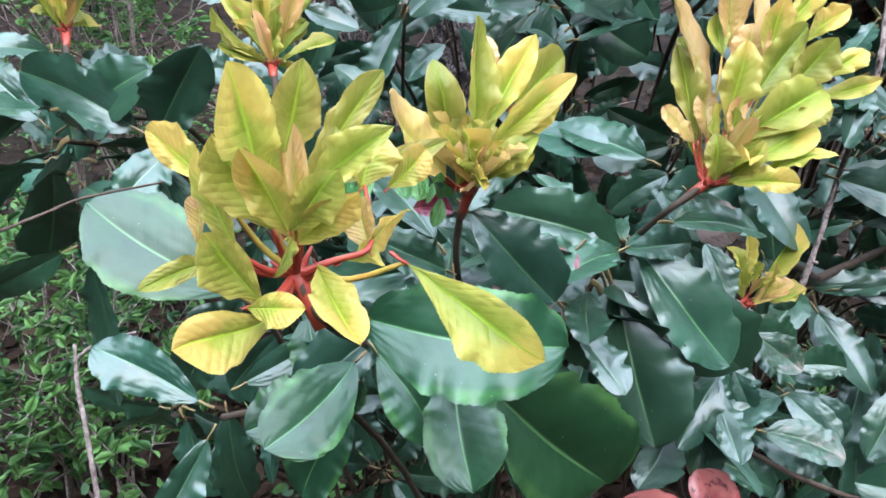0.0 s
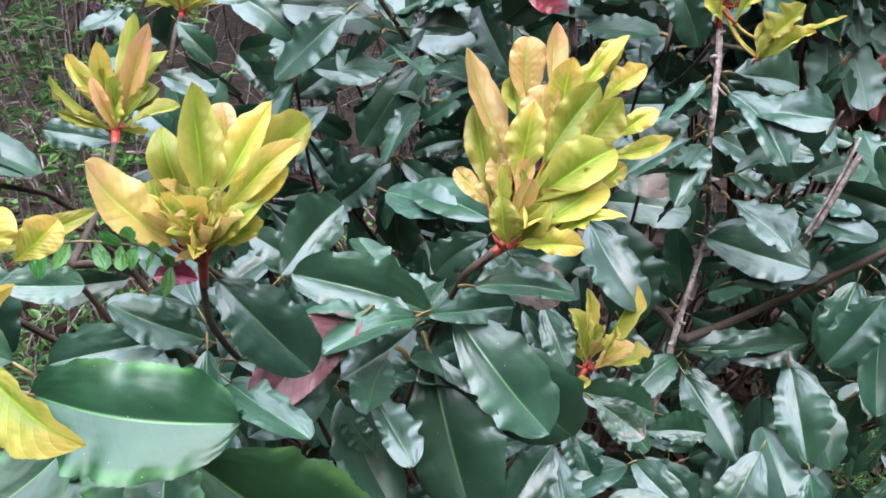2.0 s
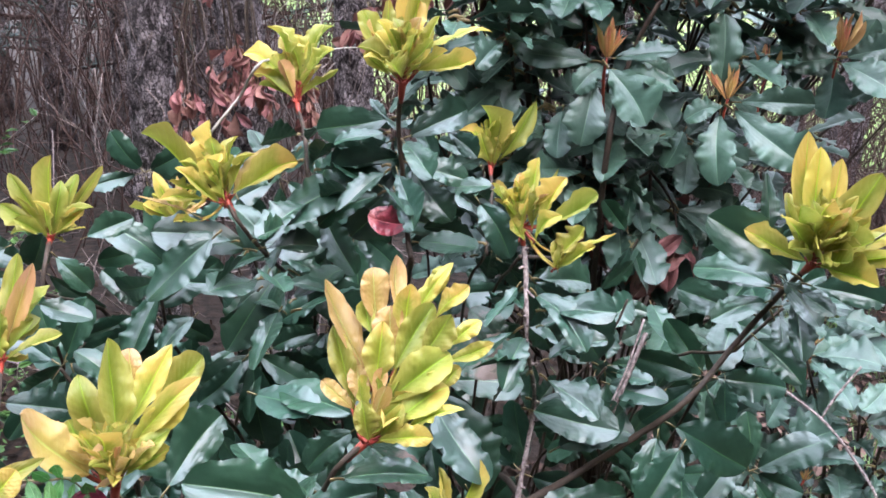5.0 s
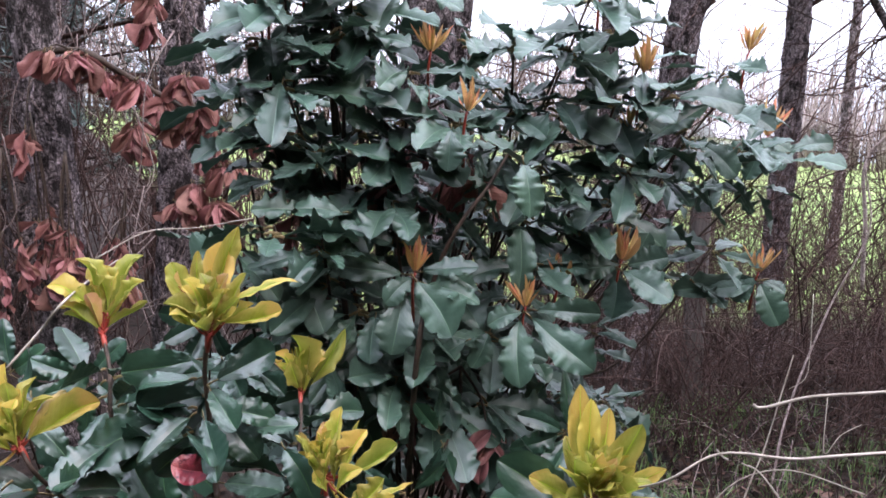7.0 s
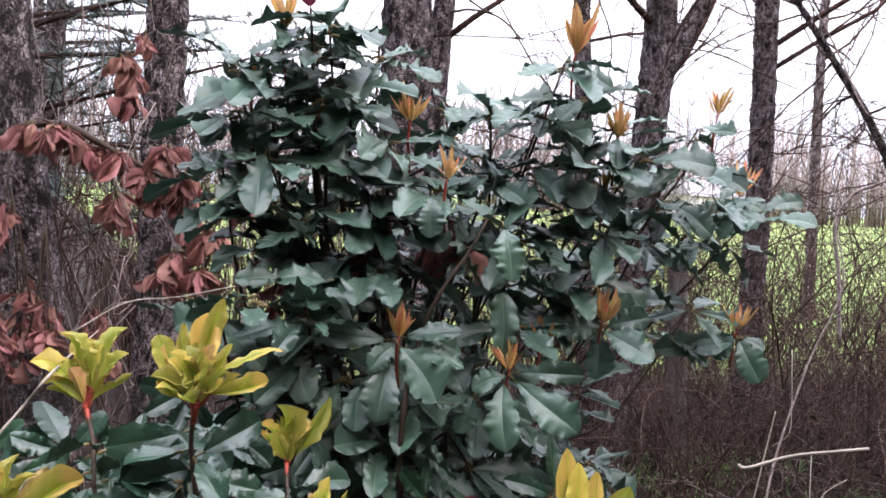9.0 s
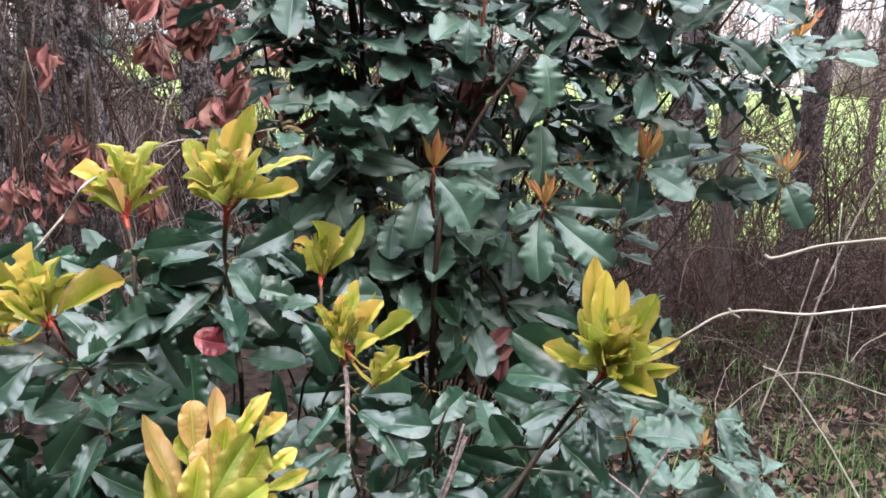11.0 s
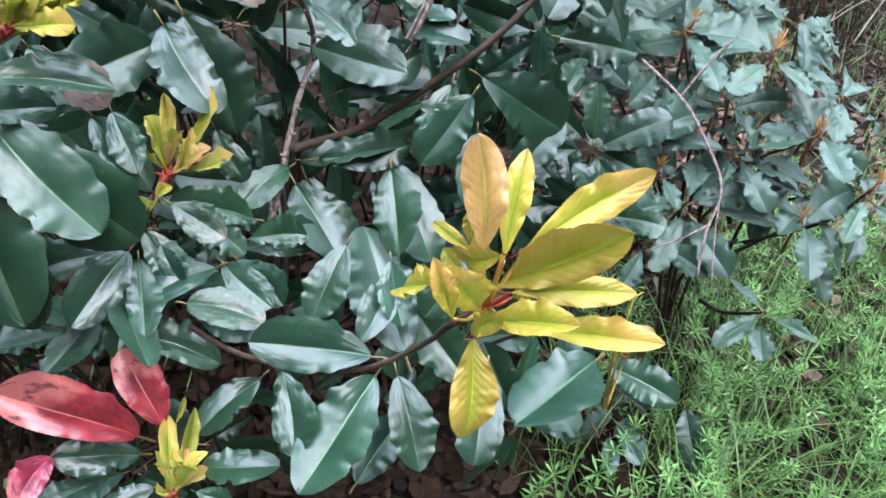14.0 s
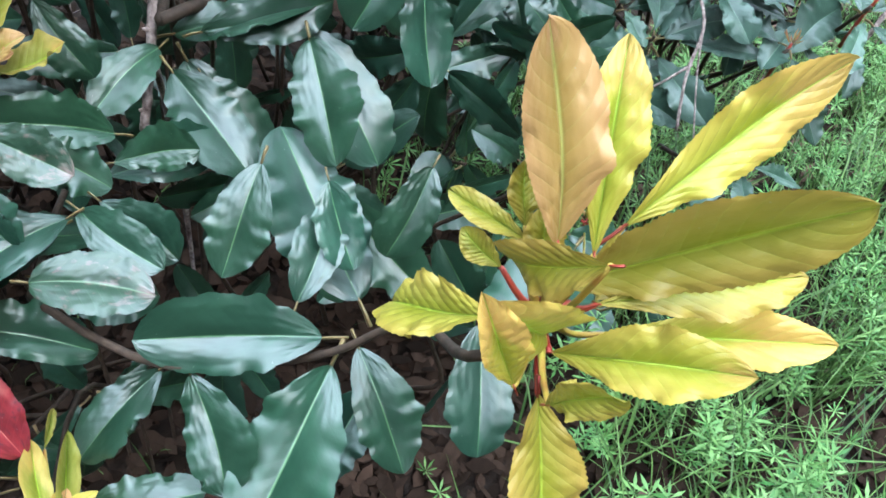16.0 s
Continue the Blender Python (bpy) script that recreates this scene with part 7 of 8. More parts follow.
def inner_leaves(count, seed, deep=(0.14, 0.36), high=(0.42, 1.08)):
    """Shaded leaves deeper in the shrub, in rings on inner twigs."""
    rng = random.Random(seed)
    for i in range(count):
        x = rng.uniform(-0.3, 0.95)
        z = rng.uniform(*high)
        y = 0.44 + 1.55 * max(0.0, z - 0.74) + 0.22 * max(0.0, x - 0.4) + rng.uniform(*deep)
        p = Vector((x, y, z))
        f = Vector((0.8 * x + 0.07, y + 0.2, GROUND))
        twig = part("branch", stem_mesh("branch", [p, p.lerp(f, 0.25) + Vector((rng.uniform(-0.05, 0.05), 0.06, 0)), p.lerp(f, 0.6) + Vector((rng.uniform(-0.09, 0.09), rng.uniform(-0.02, 0.1), 0)), f.lerp(p, 0.12) + Vector((rng.uniform(-0.06, 0.06), 0, 0))], 0.0024, 0.0042, TWIG, 5, 0.15, 4), shrub)
        whorl(twig, p, rng.randint(5, 7), rng.uniform(0.085, 0.125), seed * 100 + i, MATURE, 0.0, (rng.uniform(-0.5, 0.5), -0.9, rng.uniform(-0.2, 0.5)), 0.42)


# shaded leaves low on the outer side
for i, (x, y, z, n) in enumerate(((-0.19, 0.42, 0.98, 3), (-0.27, 0.54, 1.00, 3), (-0.17, 0.50, 1.02, 3), (-0.08, 0.36, 0.90, 4))):
    twig = part("branch", stem_mesh("branch", [(x, y, z), (x + 0.06, y + 0.12, z - 0.1), (x + 0.14, y + 0.22, 0.5), (x + 0.2, y + 0.25, GROUND)], 0.0024, 0.0042, TWIG, 5, 0.15, 4), shrub)
    whorl(twig, (x, y, z), n, 0.095, 700 + i, MATURE, 0.0, (0.35, -0.95, 0.15), 0.42)
inner_leaves(24, 7)
inner_leaves(36, 8, (0.3, 0.7))
inner_leaves(9, 9, (0.25, 0.5), (0.2, 0.6))
inner_leaves(40, 10, (0.45, 0.95), (0.3, 1.1))


def main_stem(plant, pts, r0, r1, foot):
    end, f = Vector(pts[-1]), Vector(foot)
    return part("branch", stem_mesh("branch", [*pts, end.lerp(f, 0.5) + Vector((0, 0.04, 0)), f], r0, r1 * 1.6, TWIG, 8, 0.1, 4), plant)


def toothed_ring(b, hub, n, size, rng, axis, lift, wide=0.42):
    """Leaves spread flat from the end of a twig, their outer halves bent down."""
    h, ax = Vector(hub), Vector(axis).normalized()
    side = ax.orthogonal().normalized()
    turn0 = rng.uniform(0, 6.3)
    for i in range(n):
        a = turn0 + i * 2.4 + rng.uniform(-0.35, 0.35)
        out = side * math.cos(a) + ax.cross(side) * math.sin(a)
        d = (out + ax * (lift + rng.uniform(-0.3, 0.25))).normalized()
        s = size * rng.uniform(0.65, 1.15)
        p = h + d * 0.016 - ax * rng.uniform(0, 0.03)
        leaf(b, p, p + d * s + Vector((0, 0, -rng.uniform(0.0, 0.45) * s)), s * wide * rng.uniform(0.85, 1.15), ax + out * 0.35 + Vector((rng.uniform(-0.35, 0.35), rng.uniform(-0.45, 0.1), 0.1)), TOOTHED)


def twig_whorl(plant, hub, n, size, seed, root):
    """A twig from the plant's middle, with rings of toothed leaves at its end."""
    rng = random.Random(seed)
    flat = plant.name.startswith("low")
    p = Vector(hub)
    r = Vector((root[0] + 0.45 * (p.x - root[0]), root[1] + 0.3 * (p.y - root[1]), GROUND + 0.62 * (p.z - GROUND)))
    b = part("branch", stem_mesh("branch", [p, p.lerp(r, 0.45) + Vector((rng.uniform(-0.05, 0.05), rng.uniform(0, 0.06), rng.uniform(-0.08, 0.0))), r] + ([Vector((root[0], root[1], GROUND))] if seed % 5 == 0 else []), 0.0024, 0.0042, TWIG, 6, 0.1, 4), plant)
    if flat:
        # seen from above: open rosettes of a few broad leaves
        toothed_ring(b, p, min(n, 6), size * 0.98, rng, (rng.uniform(-0.25, 0.25), rng.uniform(-0.5, -0.1), 1), 0.06, 0.46)
        return
    toothed_ring(b, p, n, size * 1.12, rng, (rng.uniform(-0.3, 0.3), rng.uniform(-0.45, 0.1), 1), 0.12)
    toothed_ring(b, p + (r - p) * 0.14, max(4, n - 2), size * 1.0, rng, (rng.uniform(-0.3, 0.3), rng.uniform(-0.4, 0.1), 1), -0.1)


def bud_twig(plant, at, height, seed):
    p = Vector(at)
    b = part("branch", stem_mesh("branch", [p + Vector((0, 0, 0.004)), p + Vector((0, 0.01, -0.03)), p + Vector((0.01, 0.03, -0.09))], 0.002, 0.003, STALK, 6, 0.05, 3), plant)
    bud(b, p, height, seed)

# ---- the tall shrub behind ----
tall = thing("tall_evergreen_shrub", (0.85, 1.75, GROUND), "tall dark evergreen shrub with toothed leaves and orange buds", "shrub")
b = main_stem(tall, ((0.493, 1.446, 1.580), (0.491, 1.412, 1.508), (0.494, 1.40, 1.411), (0.485, 1.36, 1.30)), 0.0035, 0.0045, (0.8, 1.8, 0.03))
b = main_stem(tall, ((0.805, 1.350, 1.528), (0.725, 1.249, 1.446), (0.671, 1.237, 1.372), (0.640, 1.265, 1.265), (0.605, 1.207, 1.115)), 0.0025, 0.004, (0.8, 1.8, 0.03))
main_stem(tall, ((0.441, 1.366, 1.858), (0.448, 1.376, 1.80), (0.462, 1.40, 1.66), (0.48, 1.44, 1.5)), 0.0022, 0.0035, (0.8, 1.8, 0.03))
leaf(b, (0.593, 1.233, 1.282), (0.547, 1.216, 1.239), 0.041, (-0.203, -0.812, 0.547), TOOTHED)
leaf(b, (0.581, 1.232, 1.254), (0.559, 1.197, 1.156), 0.061, (-0.229, -0.899, 0.374), TOOTHED)
leaf(b, (0.599, 1.221, 1.278), (0.652, 1.162, 1.197), 0.070, (-0.156, -0.843, 0.516), TOOTHED)
leaf(b, (0.612, 1.230, 1.293), (0.704, 1.206, 1.308), 0.039, (-0.295, -0.783, 0.548), TOOTHED)
leaf(b, (0.620, 1.226, 1.272), (0.705, 1.187, 1.247), 0.045, (-0.197, -0.799, 0.569), TOOTHED)
leaf(b, (0.577, 1.238, 1.287), (0.457, 1.260, 1.298), 0.046, (-0.100, -0.823, 0.559), TOOTHED)
leaf(b, (0.633, 1.193, 1.536), (0.627, 1.176, 1.468), 0.044, (-0.251, -0.933, 0.259), TOOTHED)
leaf(b, (0.743, 1.139, 1.490), (0.749, 1.104, 1.406), 0.056, (-0.296, -0.886, 0.357), TOOTHED)
leaf(b, (0.475, 1.265, 1.385), (0.387, 1.274, 1.382), 0.048, (-0.106, -0.847, 0.521), TOOTHED)
leaf(b, (0.442, 1.285, 1.325), (0.525, 1.247, 1.284), 0.055, (-0.102, -0.831, 0.547), TOOTHED)
leaf(b, (0.543, 1.272, 1.201), (0.531, 1.237, 1.128), 0.051, (-0.178, -0.878, 0.443), TOOTHED)
leaf(b, (0.716, 1.239, 1.261), (0.667, 1.257, 1.287), 0.036, (-0.064, -0.872, 0.485), TOOTHED)
leaf(b, (0.704, 1.246, 1.167), (0.646, 1.255, 1.134), 0.042, (-0.415, -0.747, 0.520), TOOTHED)
leaf(b, (0.807, 1.248, 1.220), (0.745, 1.255, 1.193), 0.042, (-0.325, -0.754, 0.570), TOOTHED)
leaf(b, (0.802, 1.248, 1.208), (0.793, 1.193, 1.096), 0.065, (-0.303, -0.843, 0.443), TOOTHED)
leaf(b, (0.819, 1.232, 1.213), (0.911, 1.152, 1.138), 0.066, (-0.244, -0.801, 0.546), TOOTHED)
leaf(b, (0.828, 1.231, 1.228), (0.926, 1.177, 1.235), 0.039, (-0.424, -0.696, 0.579), TOOTHED)
leaf(b, (0.804, 1.273, 1.230), (0.808, 1.298, 1.366), 0.054, (-0.325, -0.928, 0.184), TOOTHED)
leaf(b, (0.763, 1.297, 1.168), (0.730, 1.283, 1.106), 0.044, (-0.383, -0.834, 0.398), TOOTHED)
leaf(b, (1.036, 1.334, 1.298), (0.943, 1.365, 1.280), 0.053, (-0.359, -0.753, 0.552), TOOTHED)
leaf(b, (1.036, 1.321, 1.288), (1.109, 1.251, 1.244), 0.068, (-0.382, -0.744, 0.549), TOOTHED)
leaf(b, (1.049, 1.327, 1.299), (1.116, 1.292, 1.323), 0.049, (-0.532, -0.679, 0.506), TOOTHED)
leaf(b, (1.040, 1.353, 1.284), (1.029, 1.332, 1.190), 0.060, (-0.443, -0.864, 0.240), TOOTHED)
leaf(b, (1.029, 1.360, 1.303), (0.944, 1.405, 1.355), 0.068, (-0.187, -0.878, 0.440), TOOTHED)
leaf(b, (1.069, 1.338, 1.287), (1.092, 1.333, 1.365), 0.046, (-0.592, -0.796, 0.124), TOOTHED)
leaf(b, (1.460, 1.477, 1.246), (1.375, 1.532, 1.214), 0.066, (-0.587, -0.618, 0.523), TOOTHED)
leaf(b, (1.465, 1.473, 1.241), (1.487, 1.417, 1.158), 0.064, (-0.461, -0.788, 0.409), TOOTHED)
leaf(b, (1.470, 1.470, 1.247), (1.508, 1.438, 1.228), 0.033, (-0.388, -0.773, 0.502), TOOTHED)
leaf(b, (1.454, 1.482, 1.253), (1.418, 1.500, 1.197), 0.043, (-0.729, -0.624, 0.282), TOOTHED)
leaf(b, (1.471, 1.494, 1.245), (1.308, 1.583, 1.200), 0.062, (-0.512, -0.662, 0.547), TOOTHED)
leaf(b, (1.645, 1.770, 1.562), (1.567, 1.825, 1.515), 0.066, (-0.676, -0.635, 0.374), TOOTHED)
leaf(b, (1.651, 1.766, 1.555), (1.679, 1.722, 1.495), 0.050, (-0.478, -0.803, 0.356), TOOTHED)
leaf(b, (1.656, 1.762, 1.563), (1.707, 1.725, 1.538), 0.042, (-0.403, -0.823, 0.399), TOOTHED)
leaf(b, (1.641, 1.774, 1.555), (1.619, 1.791, 1.461), 0.061, (-0.690, -0.723, 0.027), TOOTHED)
leaf(b, (0.441, 1.365, 1.860), (0.416, 1.345, 1.921), 0.042, (0.139, -0.955, -0.260), REDLEAF)
twig_whorl(tall, (0.460, 1.392, 1.798), 7, 0.110, 1, (0.8, 1.8))
twig_whorl(tall, (0.468, 1.382, 1.698), 8, 0.125, 2, (0.8, 1.8))
twig_whorl(tall, (0.372, 1.388, 1.740), 7, 0.110, 3, (0.8, 1.8))
twig_whorl(tall, (0.528, 1.418, 1.757), 6, 0.115, 4, (0.8, 1.8))
twig_whorl(tall, (0.497, 1.383, 1.608), 8, 0.125, 5, (0.8, 1.8))
twig_whorl(tall, (0.373, 1.347, 1.600), 7, 0.115, 6, (0.8, 1.8))
twig_whorl(tall, (0.597, 1.363, 1.634), 7, 0.120, 7, (0.8, 1.8))
twig_whorl(tall, (0.677, 1.292, 1.557), 8, 0.120, 8, (0.8, 1.8))
twig_whorl(tall, (0.582, 1.366, 1.509), 7, 0.120, 9, (0.8, 1.8))
twig_whorl(tall, (0.440, 1.389, 1.482), 7, 0.120, 10, (0.8, 1.8))
twig_whorl(tall, (0.349, 1.398, 1.519), 6, 0.110, 11, (0.8, 1.8))
twig_whorl(tall, (0.521, 1.423, 1.418), 7, 0.120, 12, (0.8, 1.8))
twig_whorl(tall, (0.440, 1.278, 1.382), 6, 0.110, 13, (0.8, 1.8))
twig_whorl(tall, (0.671, 1.441, 1.408), 7, 0.120, 14, (0.8, 1.8))
twig_whorl(tall, (0.800, 1.393, 1.723), 6, 0.120, 15, (0.8, 1.8))
twig_whorl(tall, (0.922, 1.334, 1.801), 7, 0.120, 16, (0.8, 1.8))
twig_whorl(tall, (0.893, 1.359, 1.706), 8, 0.125, 17, (0.8, 1.8))
twig_whorl(tall, (0.810, 1.397, 1.593), 8, 0.120, 18, (0.8, 1.8))
twig_whorl(tall, (0.892, 1.365, 1.576), 7, 0.125, 19, (0.8, 1.8))
twig_whorl(tall, (0.988, 1.320, 1.614), 7, 0.120, 20, (0.8, 1.8))
twig_whorl(tall, (0.867, 1.372, 1.465), 7, 0.130, 21, (0.8, 1.8))
twig_whorl(tall, (0.800, 1.449, 1.456), 6, 0.120, 22, (0.8, 1.8))
twig_whorl(tall, (1.045, 1.348, 1.694), 6, 0.105, 23, (0.8, 1.8))
twig_whorl(tall, (1.049, 1.350, 1.494), 8, 0.125, 24, (0.8, 1.8))
twig_whorl(tall, (1.097, 1.323, 1.641), 7, 0.115, 25, (0.8, 1.8))
twig_whorl(tall, (1.182, 1.391, 1.566), 7, 0.115, 26, (0.8, 1.8))
twig_whorl(tall, (1.233, 1.357, 1.638), 6, 0.105, 27, (0.8, 1.8))
twig_whorl(tall, (1.419, 1.537, 1.559), 7, 0.115, 28, (0.8, 1.8))
twig_whorl(tall, (1.490, 1.486, 1.538), 6, 0.105, 29, (0.8, 1.8))
twig_whorl(tall, (1.385, 1.542, 1.319), 5, 0.110, 30, (0.8, 1.8))
twig_whorl(tall, (0.972, 1.377, 1.376), 6, 0.110, 31, (0.8, 1.8))
twig_whorl(tall, (0.718, 1.502, 1.261), 7, 0.120, 32, (0.8, 1.8))
twig_whorl(tall, (0.815, 1.555, 1.151), 7, 0.120, 33, (0.8, 1.8))
twig_whorl(tall, (0.521, 1.453, 1.271), 7, 0.120, 34, (0.8, 1.8))
twig_whorl(tall, (0.435, 1.456, 1.226), 7, 0.115, 35, (0.8, 1.8))
twig_whorl(tall, (0.582, 1.504, 1.096), 7, 0.120, 36, (0.8, 1.8))
twig_whorl(tall, (0.670, 1.458, 1.012), 7, 0.115, 37, (0.8, 1.8))
twig_whorl(tall, (0.821, 1.526, 1.032), 6, 0.115, 38, (0.8, 1.8))
twig_whorl(tall, (0.739, 1.579, 0.940), 7, 0.115, 39, (0.8, 1.8))
twig_whorl(tall, (0.478, 1.383, 1.838), 7, 0.110, 40, (0.8, 1.8))
twig_whorl(tall, (0.313, 1.388, 1.765), 6, 0.105, 41, (0.8, 1.8))
twig_whorl(tall, (0.325, 1.397, 1.668), 7, 0.115, 42, (0.8, 1.8))
twig_whorl(tall, (0.299, 1.421, 1.587), 6, 0.110, 43, (0.8, 1.8))
twig_whorl(tall, (0.422, 1.420, 1.839), 6, 0.100, 44, (0.8, 1.8))
twig_whorl(tall, (0.586, 1.450, 1.818), 6, 0.110, 45, (0.8, 1.8))
twig_whorl(tall, (0.732, 1.468, 1.723), 5, 0.110, 46, (0.8, 1.8))
twig_whorl(tall, (0.967, 1.321, 1.741), 6, 0.110, 47, (0.8, 1.8))
twig_whorl(tall, (1.374, 1.561, 1.726), 5, 0.090, 48, (0.8, 1.8))
twig_whorl(tall, (0.591, 1.485, 0.994), 7, 0.115, 49, (0.8, 1.8))
twig_whorl(tall, (0.718, 1.523, 1.045), 7, 0.115, 50, (0.8, 1.8))
twig_whorl(tall, (0.930, 1.513, 0.931), 6, 0.110, 51, (0.8, 1.8))
for i, (x, y, z) in enumerate(((0.36, 1.25, 1.36), (0.44, 1.25, 1.34), (0.52, 1.3, 1.22), (0.47, 1.32, 1.12), (0.66, 1.32, 1.18), (0.68, 1.34, 1.03), (0.78, 1.36, 1.02), (0.79, 1.36, 1.15), (0.60, 1.3, 1.10), (0.30, 1.3, 1.33), (0.86, 1.34, 1.30), (0.57, 1.32, 1.40), (0.40, 1.36, 1.2), (0.9, 1.4, 1.12))):
    twig_whorl(tall, (x, y, z), 6, 0.112, 300 + i, (0.8, 1.8))
inside = random.Random(77)
for i in range(34):
    x = inside.uniform(0.36, 1.25)
    top = 1.74 - 0.5 * abs(x - 0.7)
    twig_whorl(tall, (x, inside.uniform(1.5, 1.85), inside.uniform(0.75, top)), 6, 0.115, 200 + i, (0.8, 1.8))
# ---- the low shrub by the grass ----
low = thing("low_evergreen_shrub", (1.15, 1.2, GROUND), "low evergreen shrub with toothed leaves beside the grass", "shrub")
twig_whorl(low, (0.778, 1.283, 0.833), 6, 0.115, 101, (1.15, 1.2))
twig_whorl(low, (0.987, 1.220, 0.731), 7, 0.115, 102, (1.15, 1.2))
twig_whorl(low, (0.939, 1.174, 0.594), 6, 0.110, 103, (1.15, 1.2))
twig_whorl(low, (0.835, 1.193, 0.662), 6, 0.110, 104, (1.15, 1.2))
twig_whorl(low, (1.190, 1.208, 0.829), 6, 0.105, 105, (1.15, 1.2))
twig_whorl(low, (1.266, 1.137, 0.724), 6, 0.100, 106, (1.15, 1.2))
twig_whorl(low, (1.209, 1.003, 0.620), 6, 0.100, 107, (1.15, 1.2))
twig_whorl(low, (1.091, 1.253, 0.796), 6, 0.110, 108, (1.15, 1.2))
twig_whorl(low, (1.011, 1.038, 0.573), 6, 0.100, 109, (1.15, 1.2))
twig_whorl(low, (1.095, 1.358, 0.755), 6, 0.105, 110, (1.15, 1.2))
twig_whorl(low, (1.007, 1.446, 0.721), 6, 0.105, 111, (1.15, 1.2))
twig_whorl(low, (1.115, 1.118, 0.797), 7, 0.110, 112, (1.15, 1.2))
twig_whorl(low, (1.182, 1.030, 0.707), 6, 0.095, 113, (1.15, 1.2))
twig_whorl(low, (1.160, 0.956, 0.600), 8, 0.105, 114, (1.15, 1.2))
twig_whorl(low, (0.989, 1.191, 0.806), 7, 0.110, 115, (1.15, 1.2))
twig_whorl(low, (0.859, 1.223, 0.746), 7, 0.105, 116, (1.15, 1.2))
twig_whorl(low, (0.975, 1.095, 0.595), 6, 0.090, 117, (1.15, 1.2))
twig_whorl(low, (1.063, 1.114, 0.719), 7, 0.110, 118, (1.15, 1.2))
twig_whorl(low, (1.236, 0.941, 0.670), 6, 0.085, 119, (1.15, 1.2))
twig_whorl(low, (0.944, 1.219, 0.686), 7, 0.110, 120, (1.15, 1.2))
twig_whorl(low, (1.166, 1.109, 0.589), 6, 0.090, 121, (1.15, 1.2))
twig_whorl(low, (1.075, 1.055, 0.664), 6, 0.095, 122, (1.15, 1.2))
twig_whorl(low, (1.081, 1.330, 0.830), 6, 0.100, 123, (1.15, 1.2))
twig_whorl(low, (0.996, 1.415, 0.796), 6, 0.100, 124, (1.15, 1.2))
twig_whorl(low, (1.072, 1.072, 0.478), 6, 0.090, 125, (1.15, 1.2))
twig_whorl(low, (1.119, 0.889, 0.470), 4, 0.080, 126, (1.15, 1.2))
twig_whorl(low, (0.959, 1.025, 0.512), 6, 0.095, 127, (1.15, 1.2))
twig_whorl(low, (0.906, 1.121, 0.519), 6, 0.095, 128, (1.15, 1.2))
bud_twig(tall, (0.599, 1.233, 1.288), 0.056, 1)
bud_twig(tall, (0.812, 1.248, 1.226), 0.049, 2)
bud_twig(tall, (0.913, 1.341, 1.249), 0.055, 3)
bud_twig(tall, (1.038, 1.333, 1.303), 0.062, 4)
bud_twig(tall, (1.461, 1.478, 1.263), 0.062, 5)
bud_twig(tall, (1.651, 1.765, 1.576), 0.083, 6)
bud_twig(tall, (1.037, 1.358, 1.549), 0.052, 7)
bud_twig(tall, (1.052, 1.347, 1.667), 0.057, 8)
bud_twig(tall, (1.407, 1.536, 1.753), 0.062, 9)
bud_twig(tall, (0.630, 1.353, 1.667), 0.063, 10)
bud_twig(tall, (0.672, 1.241, 1.563), 0.049, 11)
bud_twig(tall, (0.939, 1.324, 1.817), 0.089, 12)
bud_twig(tall, (0.398, 1.376, 1.815), 0.063, 13)
bud_twig(tall, (0.348, 1.393, 1.709), 0.042, 14)
bud_twig(low, (1.115, 1.120, 0.801), 0.027, 15)
bud_twig(low, (1.181, 1.033, 0.711), 0.021, 16)
bud_twig(low, (1.162, 0.958, 0.604), 0.017, 17)
bud_twig(low, (1.004, 1.187, 0.814), 0.018, 18)
bud_twig(low, (0.859, 1.225, 0.751), 0.018, 19)
bud_twig(low, (0.975, 1.097, 0.599), 0.019, 20)
bud_twig(low, (1.243, 0.942, 0.680), 0.018, 21)
# ---- pale bramble canes beside the shrub ----
def cane(pts, r0, r1, material, label):
    ob = new("bramble_cane", stem_mesh("bramble_cane", pts, r0, r1, material, 6, 0.12, 6))
    tagged(ob, label, "bramble cane")


def sprig(pts):
    """A thin trailing stem with pairs of small soft leaves."""
    rng = random.Random(17)
    vine = thing("honeysuckle_sprig", pts[0], "thin trailing stem with pairs of small soft green leaves", "vine")
    line = curve_through(pts, 3)
    verts, faces = [], []
    tube(verts, faces, line, 0.0009, 0.0006, 5, 0.1, rng)
    stem = part("stem", raw("stem", verts, faces, PETIOLE), vine)
    for i in range(3, len(line), 2):
        for turn in (-1, 1):
            d = Vector((rng.uniform(-0.5, 0.5), -0.5, turn * rng.uniform(0.5, 1))).normalized()
            s = rng.uniform(0.009, 0.018)
            leaf(stem, line[i], line[i] + d * s, s * 0.5, (rng.uniform(-0.5, 0.5), -1, 0.4), SOFT)
SOFT = leaf_set("soft_leaf", leaf_material("soft_leaf", (0.04, 0.14, 0.03), (0.09, 0.24, 0.06), (0.2, 0.4, 0.12), veins=0.1, through_light=0.3), 3, teeth=0.0, rows=10)

cane(((0.686, 0.658, 1.139), (0.712, 0.653, 1.158), (0.674, 0.520, 1.230), (0.715, 0.504, 1.261), (0.764, 0.471, 1.268), (0.792, 0.450, 1.278), (0.825, 0.424, 1.291)), 0.000936, 0.00144, PALETWIG, 'thin pale dead bramble cane')
cane(((0.699, 0.446, 1.328), (0.706, 0.441, 1.327), (0.732, 0.424, 1.341), (0.754, 0.407, 1.349), (0.777, 0.388, 1.357)), 0.00144, 0.001296, PALETWIG, 'thin pale dead bramble cane')
